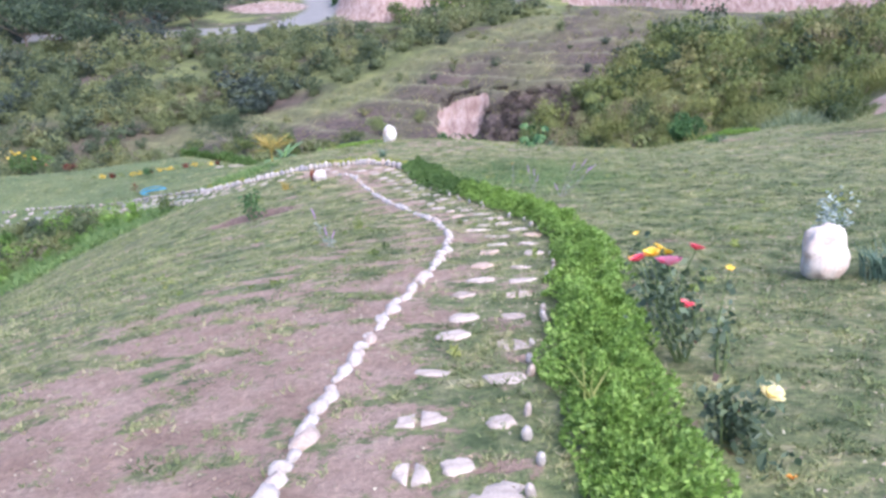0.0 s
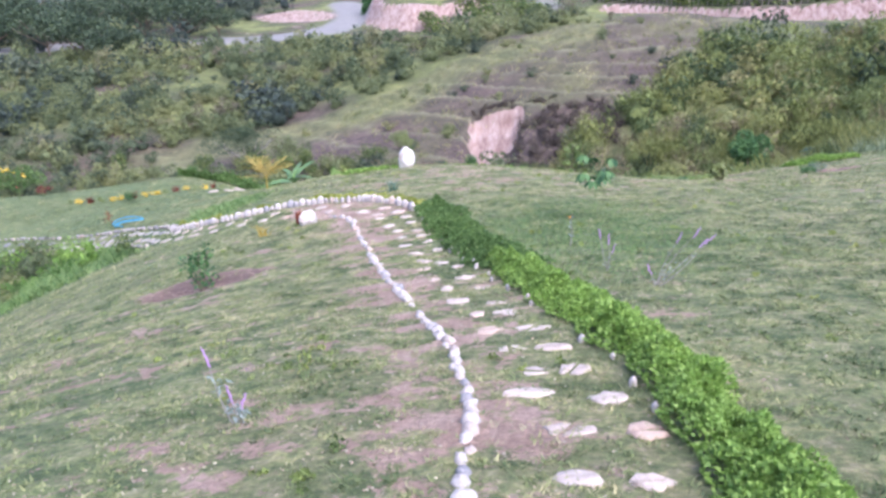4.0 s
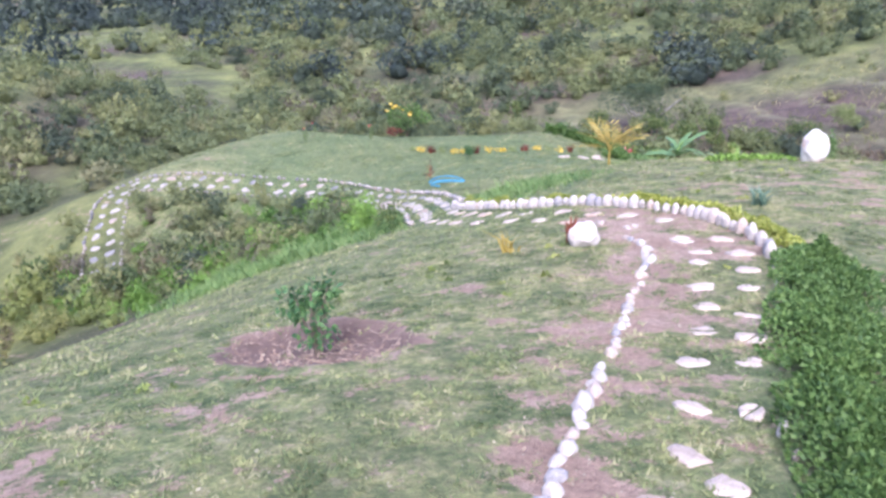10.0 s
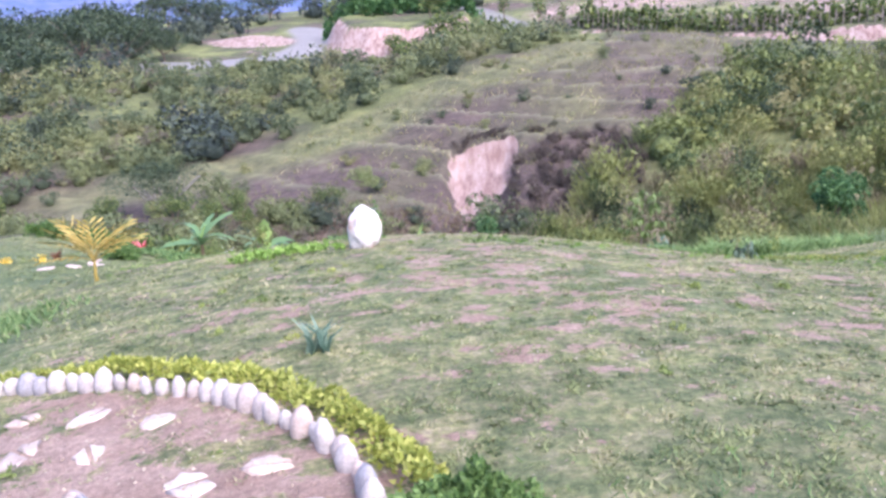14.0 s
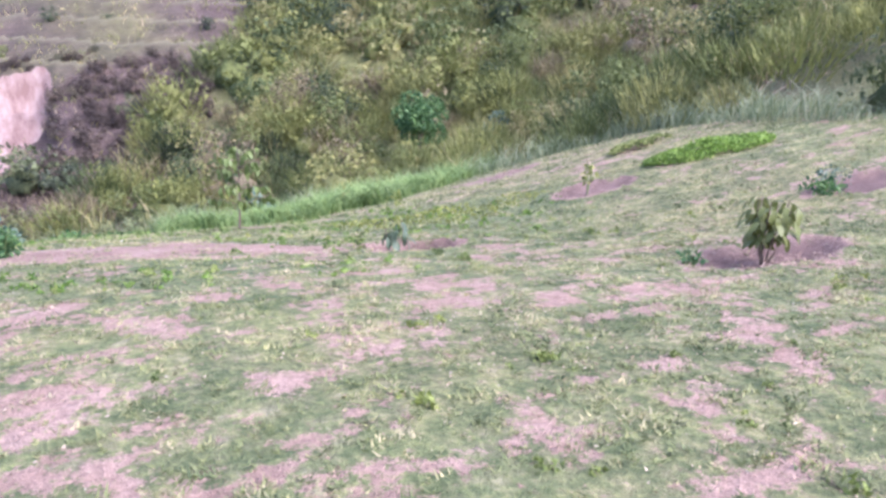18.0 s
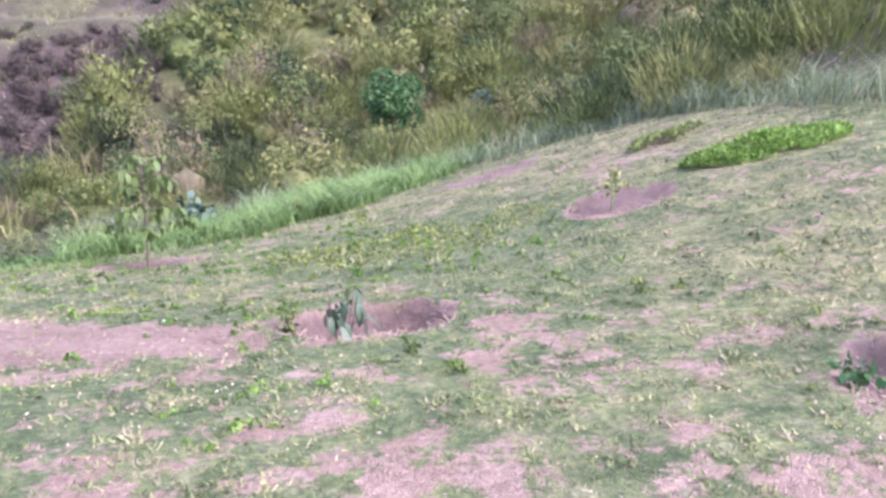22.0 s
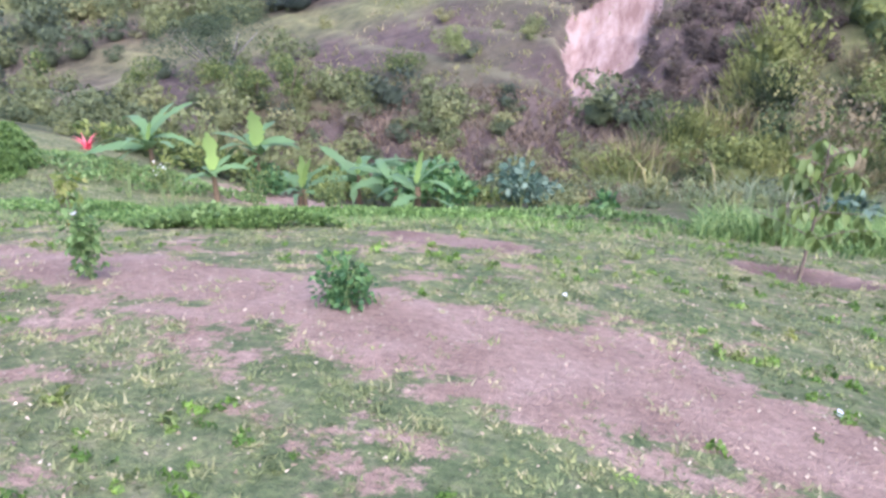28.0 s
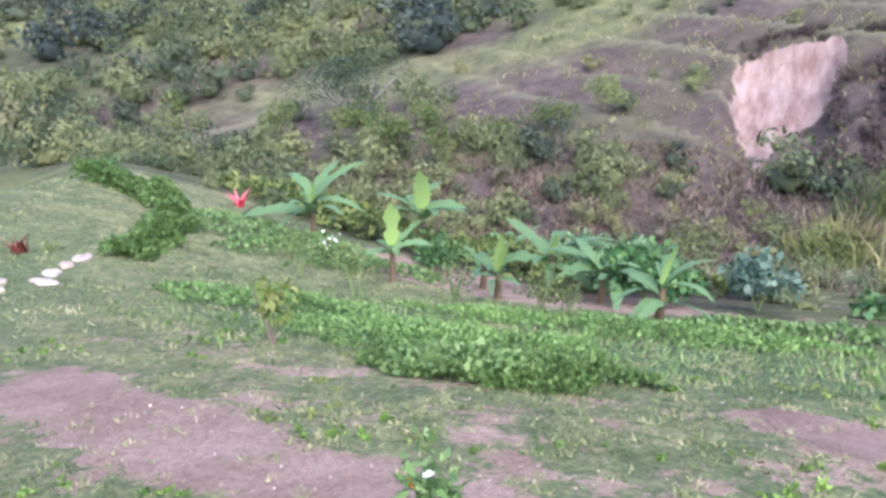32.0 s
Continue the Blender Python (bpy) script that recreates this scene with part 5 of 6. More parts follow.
def stem_mesh(name, rng, tips, thick, mat, foot=0.02):
    pieces = [tube(bent(rng, (rng.uniform(-foot, foot), rng.uniform(-foot, foot), -0.03), q), np.linspace(thick, thick * 0.45, 6), 5) for q in tips]
    return mesh_of(name, *join(*pieces), mat)


def bloom_mesh(name, rng, r, mat, rings=4, per=6):
    """A double flower: rings of cupped petals, the inner ones steeper."""
    vs, fs, m = [], [], 0
    for k in range(rings):
        lift = 0.55 + 0.8 * k / rings
        for i in range(per):
            a = 2 * math.pi * (i + 0.5 * (k % 2)) / per + rng.uniform(-0.2, 0.2)
            d = np.array([math.cos(a), math.sin(a), 0.0])
            s = np.array([-math.sin(a), math.cos(a), 0.0])
            u = np.array([0, 0, 1.0])
            q = r * (1.0 - 0.6 * k / rings)
            pts = [0 * d, q * 0.55 * d + 0.42 * q * s + lift * q * 0.5 * u, q * d + 0.22 * q * s + lift * q * u, q * d - 0.22 * q * s + lift * q * u, q * 0.55 * d - 0.42 * q * s + lift * q * 0.5 * u]
            vs += pts
            fs.append([m, m + 1, m + 2, m + 3])
            fs.append([m, m + 3, m + 4, m])
            m += 5
    quads = np.array([f for f in fs[::2]])
    tris = np.array([[f[0], f[1], f[2]] for f in fs[1::2]])
    v = np.array(vs)
    f3 = np.concatenate([quads[:, [0, 1, 2]], quads[:, [0, 2, 3]], tris])
    return mesh_of(name, v, f3, mat, False)


def broad_leaf(length, width, bend, n=7, ragged=None, fold=0.18):
    """A long leaf from the origin along +x, arched down by bend, folded along its midrib."""
    t = np.linspace(0, 1, n)
    w = width * 0.5 * np.sin(np.pi * np.clip(t * 0.93 + 0.07, 0, 1)) ** 0.7
    if ragged is not None:
        w = w * (1 - 0.5 * ragged.rand(n) * (t > 0.2))
    ang = bend * t
    x, z = np.cumsum(np.cos(ang)) * length / n, -np.cumsum(np.sin(ang)) * length / n
    v = np.concatenate([np.stack([x, w, z + fold * w], -1), np.stack([x, 0 * w, z], -1), np.stack([x, -w, z + fold * w], -1)])
    i = np.arange(n - 1)
    f = np.concatenate([np.stack([i, i + 1, n + i + 1, n + i], -1), np.stack([n + i, n + i + 1, 2 * n + i + 1, 2 * n + i], -1)])
    return v, f


def turned(vf, m):
    v, f = vf
    a = np.array(m)
    return v @ a[:3, :3].T + a[:3, 3], f


def shrub(name, x, y, tall, wide, leaf, count, mat, label, seed, stem=STEM, category="shrub", stems=4, low=0.25, group="", leafw=0.55, droop=0.3, clumps=8):
    rng = np.random.RandomState(seed)
    ob = thing(name, x, y, label, category, group)
    tips = [(rng.uniform(-1, 1) * wide * 0.3, rng.uniform(-1, 1) * wide * 0.3, tall * rng.uniform(0.6, 0.95)) for _ in range(stems)]
    part("stem", stem_mesh("stem", rng, tips, max(0.006, tall * 0.018), stem), ob)
    v, f = blob(rng, count, (wide / 2, wide / 2, tall * (1 - low) * 0.55), leaf, clumps, leafw, droop)
    part("foliage", mesh_of("foliage", v + (0, 0, tall * low), f, mat, False), ob)
    return ob, tips


def put_bloom(ob, me, at, label=""):
    b = part("bloom", me, ob, label)
    b.location = at
    b.rotation_euler = (random.uniform(-0.5, 0.5), random.uniform(-0.5, 0.5), random.uniform(0, 6))
    return b


def drooper(name, x, y, tall, wide, leaf, leafw, count, mat, label, seed, stems=3, category="sapling", low=0.45):
    """A young tree: thin stems with single large leaves hanging from them."""
    rng = np.random.RandomState(seed)
    ob = thing(name, x, y, label, category)
    tips = [(wide * 0.3 * math.cos(6.28 * k / stems + 0.5), wide * 0.3 * math.sin(6.28 * k / stems + 0.5), tall * rng.uniform(0.8, 1.0)) for k in range(stems)]
    for q in tips:
        part("stem", stem_mesh("stem", rng, [q], max(0.007, tall * 0.014), BARK, 0.01), ob)
    kinds = [mesh_of("leaf", *broad_leaf(leaf * s, leafw * s, b, 7), mat) for s, b in ((1.0, 0.7), (0.85, 1.0), (1.15, 0.5), (0.7, 0.9))]
    for k in range(count):
        q, t, a = tips[k % stems], low + (1 - low) * rng.rand() ** 0.7, rng.uniform(0, 360)
        r = wide * 0.22 * rng.rand()
        at = (q[0] * t + r * math.cos(radians(a)), q[1] * t + r * math.sin(radians(a)), q[2] * t + rng.uniform(-0.03, 0.03))
        part("leaf", kinds[rng.randint(4)], ob).matrix_basis = pose(*at, 0, rng.uniform(5, 65), a)
    return ob


def young_tree(x, y, tall, wide, label, seed):
    """One thin trunk with rising side branches and narrow leaves hanging along them."""
    rng = np.random.RandomState(seed)
    ob = thing("young_tree", x, y, label, "tree")
    trunk = bent(rng, (0, 0, -0.05), (0.05, 0.02, tall), 0.0, 9)
    part("trunk", mesh_of("trunk", *tube(trunk, np.linspace(0.018, 0.006, 9), 6), BARK), ob)
    kinds = [mesh_of("leaf", *broad_leaf(0.14 * q, 0.052 * q, b, 6), TREELEAF) for q, b in ((1.0, 0.7), (0.85, 1.0), (1.2, 0.5), (0.75, 0.9))]
    for k in range(15):
        t = 0.3 + 0.65 * k / 14
        root = np.array([np.interp(t, np.linspace(0, 1, 9), trunk[:, j]) for j in range(3)])
        a, out = 2.4 * k + rng.uniform(-0.4, 0.4), wide * 0.52 * (1.15 - 0.75 * t) * rng.uniform(0.7, 1.1)
        end = root + (math.cos(a) * out, math.sin(a) * out, rng.uniform(0.05, 0.22))
        twig = bent(rng, root, end, 0.05)
        part("branch", mesh_of("branch", *tube(twig, np.linspace(0.007, 0.003, 6), 4), BARK), ob)
        for j in range(19):
            u = rng.uniform(0.3, 1.0)
            at = [np.interp(u, np.linspace(0, 1, 6), twig[:, i]) + rng.normal(0, 0.018) for i in range(3)]
            part("leaf", kinds[rng.randint(4)], ob).matrix_basis = pose(*at, 0, rng.uniform(10, 75), rng.uniform(0, 360))
    return ob


rng = np.random.RandomState(61)
ROSE_P, ROSE_Y, ROSE_C, ROSE_R = [bloom_mesh("bloom", rng, r, m) for r, m in ((0.062, PINK), (0.042, YELLOW), (0.05, CREAM), (0.042, RED))]
BUD_Y, BUD_O, DAISY = bloom_mesh("bloom", rng, 0.022, YELLOW, 2, 5), bloom_mesh("bloom", rng, 0.022, ORANGE, 2, 5), bloom_mesh("bloom", rng, 0.02, WHITE, 2, 6)


def rose(x, y, tall, wide, count, label, seed, blooms):
    """A rose bush: leggy stems, sparse dark leaves, a flower at the end of each long stem."""
    rng = np.random.RandomState(seed)
    ob = thing("rose_bush", x, y, label, "rose bush", "rose bushes along the edging")
    tips = [b[1] for b in blooms] + [(rng.uniform(-wide, wide) * 0.4, rng.uniform(-wide, wide) * 0.4, tall * rng.uniform(0.5, 0.8)) for _ in range(3)]
    part("stem", stem_mesh("stem", rng, tips, 0.007, STEM), ob)
    pts = []
    for q in tips:
        t = rng.uniform(0.25, 0.97, count // len(tips))[:, None]
        pts.append(np.array(q) * t + rng.normal(0, wide * 0.11, (len(t), 3)))
    p = np.concatenate(pts)
    p[:, 2] = np.maximum(p[:, 2], 0.03)
    v, f = leaves(p, rng.normal(0, 1, (len(p), 3)), 0.05, rng, 0.62, 0.3)
    part("foliage", mesh_of("foliage", v, f, ROSELEAF, False), ob)
    for me, at in blooms:
        put_bloom(ob, me, at)
    return ob


rose(0.86, 3.7, 0.6, 0.4, 330, "leggy rose bush with pink, red and yellow blooms", 62, [(ROSE_P, (-0.15, -0.26, 0.61)), (ROSE_Y, (-0.2, -0.1, 0.6)), (ROSE_R, (0.0, -0.1, 0.63)), (ROSE_R, (-0.26, -0.12, 0.58)), (BUD_O, (-0.28, -0.05, 0.56))])
rose(0.9, 4.5, 0.5, 0.34, 230, "rose bush with yellow blooms and thin stems", 63, [(ROSE_Y, (-0.06, -0.1, 0.46)), (ROSE_Y, (-0.02, -0.12, 0.44)), (BUD_Y, (-0.17, 0.0, 0.52)), (ROSE_R, (0.02, -0.55, 0.3))])
rose(0.83, 2.72, 0.36, 0.34, 300, "low rose bush with one pale yellow bloom", 64, [(ROSE_C, (0.1, -0.1, 0.27)), (BUD_O, (0.14, -0.3, 0.06))])
rose(1.0, 3.5, 0.52, 0.16, 70, "single tall rose stem with a yellow bud", 65, [(BUD_Y, (-0.01, -0.02, 0.54))])


def spikes(x, y, stalks, label, seed, leafy_count=60, leaf=0.05, mat=SILVER, flower=PURPLE, spike=0.1):
    """A flowering herb: silvery stalks, each with a spike of small flowers."""
    rng = np.random.RandomState(seed)
    ob = thing("flowering_herb", x, y, label, "flowering herb", "flowering herbs on the lawn")
    part("stem", stem_mesh("stem", rng, stalks, 0.006, PALEBARK), ob)
    p = np.concatenate([np.array(q) * rng.uniform(0.1, 0.85, leafy_count // len(stalks))[:, None] for q in stalks]) + rng.normal(0, 0.02, (leafy_count // len(stalks) * len(stalks), 3))
    part("foliage", mesh_of("foliage", *leaves(p, rng.normal(0, 1, (len(p), 3)), leaf, rng, 0.3, 0.0), mat, False), ob)
    for q in stalks:
        d = np.array(q) / np.linalg.norm(q)
        c = np.array(q) + d * np.linspace(-0.2, 1, 9)[:, None] * spike + rng.normal(0, 0.004, (9, 3))
        part("flower_spike", mesh_of("flower_spike", *tube(c, [0.003, 0.008, 0.005, 0.009, 0.006, 0.008, 0.005, 0.006, 0.002], 7), flower, False), ob, "purple flower spike")
    return ob


spikes(0.34, 12.0, [(0.0, 0.0, 0.3), (-0.08, 0.02, 0.34), (0.04, 0.0, 0.2)], "silvery herb with a purple flower spike on the lawn", 66, 30, 0.035)
spikes(0.7, 11.2, [(0.16, 0.0, 0.42), (0.3, 0.02, 0.46), (0.42, 0.05, 0.4), (0.36, 0.05, 0.36), (-0.05, 0.0, 0.12)], "leaning silvery herb with several purple flower spikes", 67, 45, 0.035)
spikes(-2.0, 8.2, [(-0.16, 0.05, 0.34), (-0.03, 0.0, 0.14), (0.03, 0, 0.1)], "small herb with one purple flower stalk", 68, 60)
shrub("small_shrub", -1.83, 8.95, 0.3, 0.16, 0.03, 70, OLIVE, "thin yellowish seedling on the slope beside the path", 69, stems=3)
shrub("silver_shrub", 2.52, 6.3, 0.5, 0.45, 0.045, 260, SILVER, "silvery grey-leaved shrub behind the boulder", 70, stems=6)


def tuft(name, x, y, tall, wide, count, blade, mat, label, seed, lean=0.8, category="grass tuft"):
    rng = np.random.RandomState(seed)
    base = np.stack([rng.normal(0, wide * 0.2, count), rng.normal(0, wide * 0.2, count), np.full(count, -0.01)], -1)
    v, f = blades(base, tall, blade, rng, lean, 2)
    ob = thing(name, x, y, label, category)
    part("leaf_tuft", mesh_of("leaf_tuft", v, f, mat, False), ob)
    return ob


tuft("blue_tuft", 2.52, 5.3, 0.2, 0.3, 190, 0.012, BLUE, "tuft of blue-grey grass at the foot of the boulder", 71)
tuft("agave", -3.15, 18.95, 0.2, 0.18, 26, 0.03, BLUE, "small blue-green spiky plant on the lawn", 72, 0.7, "agave")
tuft("spiky_plant", -4.95, 16.65, 0.22, 0.2, 14, 0.03, OCHRE, "small yellow and brown spiky plant beside the boulder", 73, 0.9, "plant")
tuft("red_cordyline", -4.46, 17.08, 0.25, 0.08, 26, 0.03, MAROON, "dark red-leaved plant against the whitish boulder", 74, 0.25, "plant")
tuft("red_cordyline", -12.05, 34.6, 0.26, 0.14, 26, 0.045, RED, "bright red-leaved plant at the knoll's foot", 75, 1.0, "plant")
tuft("spiky_plant", 0.35, 2.95, 0.25, 0.14, 24, 0.014, OLIVE, "tuft of long grass in the edging plants", 76, 0.7, "plant")

shrub("bushy_shrub", -4.78, 13.82, 0.66, 0.46, 0.06, 420, DEEP, "bushy dark green shrub in a round mulched pit", 77, BARK, stems=6, low=0.2)
drooper("avocado_sapling", 3.5, 22.12, 0.62, 0.46, 0.15, 0.06, 130, AVOCADO, "young tree with large drooping olive-green leaves in a pit", 78, 6, "sapling", 0.35)
shrub("small_shrub", 2.8, 22.2, 0.16, 0.24, 0.06, 60, DEEP, "low dark weeds at the rim of the planting pit", 79)
drooper("mango_sapling", 1.12, 24.42, 0.5, 0.4, 0.17, 0.045, 36, MANGO, "young tree with drooping dark leaves in a mulched pit", 80, 4, "sapling", 0.6)
shrub("small_shrub", 0.88, 24.72, 0.26, 0.14, 0.045, 70, BRUSH, "thin weed beside the sapling in the pit", 81)
shrub("thin_sapling", 4.98, 26.55, 0.55, 0.2, 0.07, 40, OLIVE, "spindly yellowish sapling in a bare pit", 82, STEM, "sapling", 2, 0.35)
shrub("thin_sapling", 2.85, 28.35, 0.36, 0.2, 0.07, 36, OLIVE, "spindly seedling on the lower lawn", 83, STEM, "sapling", 2, 0.4)
shrub("grey_shrub", 6.0, 23.5, 0.36, 0.42, 0.04, 260, BLUE, "wispy grey-green shrub in a dark pit", 84, stems=7)
shrub("grey_shrub", 5.75, 23.42, 0.18, 0.5, 0.06, 200, DEEP, "low dark grey-green plant in the pit", 85)
shrub("rust_shrub", 3.25, 32.0, 0.42, 0.4, 0.09, 80, OCHRE, "small plant with rusty orange leaves by the long grass", 86, BARK)
young_tree(0.5, 28.6, 1.25, 1.1, "slim young tree with drooping yellow-green leaves in a reddish pit", 87)
shrub("castor_plant", -2.22, 25.25, 0.34, 0.36, 0.045, 620, DEEP, "leafy dark green plant on the bare soil band", 88, stems=6, low=0.02, clumps=12)
ob, tips = shrub("tall_weed", -3.87, 25.3, 0.52, 0.2, 0.05, 420, SAGE, "slender leafy weed with a white flower on the soil band", 89, stems=4, low=0.03, clumps=14)
put_bloom(ob, DAISY, (0.03, -0.05, 0.44), "white flower")
put_bloom(ob, BUD_O, (-0.05, -0.02, 0.36), "orange flower")
shrub("thin_sapling", -6.45, 27.9, 0.6, 0.34, 0.1, 70, OLIVE, "young tree with yellowing leaves beside the vegetable bed", 90, BARK, "sapling", 3, 0.45, droop=0.8)
for k, (x, y, h) in enumerate(((-7.3, 30.6, 0.75), (-6.3, 31.2, 0.7), (-4.9, 30.8, 0.6), (-8.6, 31.4, 0.75), (-5.4, 31.7, 0.65))):
    shrub("feathery_plant", x, y, h, 0.55, 0.04, 420, BRUSH, "feathery green plant with thin stems in the planting ground", 91 + k, stems=4, low=0.3, group="feathery plants")
ob, tips = shrub("white_flower_plant", -8.85, 32.4, 0.45, 0.5, 0.05, 160, BRUSH, "plant with clusters of small white flowers", 97)
for k in range(14):
    put_bloom(ob, DAISY, (random.uniform(-0.22, 0.22), random.uniform(-0.2, 0.2), random.uniform(0.36, 0.5)), "white flower")
shrub("blue_shrub", -3.15, 35.9, 0.85, 1.0, 0.18, 240, BLUE, "blue-green broad-leaved shrub by the gully", 98, leafw=0.8)
shrub("blue_shrub", 1.9, 33.4, 0.65, 0.6, 0.16, 120, BLUE, "blue-green broad-leaved shrub in the long grass", 99, leafw=0.8)
shrub("blue_shrub", -1.6, 34.2, 0.35, 0.5, 0.14, 80, DEEP, "low dark broad-leaved plant in the long grass", 100, leafw=0.8)
shrub("dark_bush", -4.5, 33.9, 0.9, 1.5, 0.13, 800, DEEP, "dark leafy bush behind the banana plants", 101, leafw=0.7)
shrub("dark_bush", -3.0, 33.9, 0.8, 1.0, 0.14, 300, BLUE, "blue-green leafy bush behind the banana plants", 102, leafw=0.7)
shrub("round_bush", 8.6, 40.0, 2.0, 2.0, 0.12, 4200, DEEP, "round fresh green bush at the foot of the bank", 103, BARK, clumps=12)
shrub("round_bush", 10.6, 38.6, 1.0, 1.2, 0.11, 800, BLUE, "pale blue-green bush at the foot of the bank", 104, BARK)
shrub("yellow_bush", -8.4, 48.6, 1.3, 1.5, 0.075, 1500, BRIGHT, "yellow-green bush on the bare hillside", 105, BARK, group="yellow-green bushes on the hill")
shrub("yellow_bush", -9.9, 47.2, 1.3, 2.2, 0.075, 1900, BRUSH, "yellow-green bush on the bare hillside", 106, BARK, group="yellow-green bushes on the hill")
shrub("yellow_bush", -11.4, 46.0, 1.2, 2.6, 0.075, 2100, BRUSH, "wide yellow-green bush above the gully", 107, BARK, group="yellow-green bushes on the hill")
shrub("dark_bush", -24.6, 47.0, 1.9, 1.0, 0.16, 420, BRUSH, "narrow dark bush on the slope", 108, BARK)
shrub("dark_bush", 7.6, 56.8, 0.8, 1.7, 0.2, 420, DARK, "low dark bush on the terraced hill", 109, BARK)
shrub("dark_bush", -14.0, 33.5, 0.45, 0.6, 0.07, 240, DEEP, "small dark shrub at the end of the curved hedge", 110)
ob, tips = shrub("flowering_bush", -24.3, 37.5, 1.7, 2.0, 0.11, 1700, HEDGE_DARK, "dark green bush with yellow flowers at the terrace edge", 111, BARK)
BIG_Y = bloom_mesh("bloom", rng, 0.1, YELLOW, 2, 6)
for k in range(9):
    put_bloom(ob, BIG_Y, (random.uniform(-0.8, 0.8), random.uniform(-0.8, 0.0), random.uniform(1.1, 1.65)), "yellow flower")
shrub("dark_bush", -13.1, 27.1, 0.35, 0.42, 0.06, 260, DEEP, "small round shrub at the flower border", 112)
shrub("dark_bush", -16.6, 28.0, 0.4, 0.5, 0.07, 200, MAROON, "small dark reddish shrub near the flower border", 113)
shrub("thin_sapling", -12.4, 24.5, 0.55, 0.25, 0.06, 70, MAROON, "spindly dark-leaved plant beside the hose", 114, STEM, "sapling", 3, 0.2)
shrub("dark_bush", -8.9, 19.2, 0.4, 0.6, 0.07, 260, BRUSH, "small shrub at the lawn's edge", 115)
for k, (x, y) in enumerate(((-19.0, 26.6), (-17.2, 27.6), (-21.0, 28.8))):
    ob, tips = shrub("red_flower", x, y, 0.4, 0.25, 0.05, 60, BRUSH, "small plant with a red flower on the terrace", 116 + k, group="red flowers on the terrace")
    put_bloom(ob, ROSE_R, (0, -0.05, 0.42), "red flower")


def papaya(x, y, tall, leaves_n, label, seed):
    """A bare stem with a head of star-shaped leaves on long stalks."""
    rng = np.random.RandomState(seed)
    ob = thing("papaya_sapling", x, y, label, "sapling")
    part("trunk", stem_mesh("trunk", rng, [(0, 0, tall * 0.72)], 0.012, STEM, 0.0), ob)
    for k in range(leaves_n):
        a, up = 2 * math.pi * k / leaves_n + rng.uniform(-0.3, 0.3), rng.uniform(-0.05, 0.3)
        reach = tall * rng.uniform(0.14, 0.26)
        root = Vector((0, 0, tall * rng.uniform(0.62, 0.72)))
        end = root + Vector((math.cos(a) * reach, math.sin(a) * reach, up * tall))
        pieces = [tube(bent(rng, root, end), np.linspace(0.004, 0.003, 6), 4)]
        for j in range(5):
            m = Matrix.Translation(end) @ pose(0, 0, 0, 0, 20, math.degrees(a) + (j - 2) * 42)
            pieces.append(turned(broad_leaf(tall * 0.19, tall * 0.08, 0.8, 5), m))
        part("leaf", mesh_of("leaf", *join(*pieces), DEEP), ob)
    return ob


papaya(0.43, 15.4, 0.92, 12, "papaya sapling with a bare stem and lobed leaves", 121)
ob, tips = shrub("poppy", 0.02, 13.5, 0.5, 0.04, 0.03, 14, SILVER, "single tall pale stem with a small orange flower", 122, PALEBARK, "flower", 1)
put_bloom(ob, BUD_O, tips[0], "orange flower")


def palm(x, y, tall, fronds, label, seed):
    rng = np.random.RandomState(seed)
    ob = thing("palm", x, y, label, "palm")
    part("trunk", stem_mesh("trunk", rng, [(0, 0, tall * 0.35)], 0.035, OCHRE, 0.0), ob)
    for k in range(fronds):
        a, lift = rng.uniform(0, 360), rng.uniform(40, 86)
        spine = bent(rng, (0, 0, 0), (tall * 0.6, 0, 0), tall * 0.42, 8)
        pieces = [tube(spine, np.linspace(0.008, 0.003, 8), 4)]
        for p in spine[2:]:
            for s in (-1, 1):
                pieces.append(turned(broad_leaf(tall * 0.28, 0.03, 0.7, 4), Matrix.Translation(p) @ pose(0, 0, 0, 0, 10, s * 48)))
        part("frond", mesh_of("frond", *join(*pieces), OCHRE), ob).matrix_basis = pose(0, 0, tall * 0.33, 0, -lift, a)
    return ob


palm(-7.55, 24.15, 0.86, 15, "small palm with yellow-orange fronds on the lawn", 123)


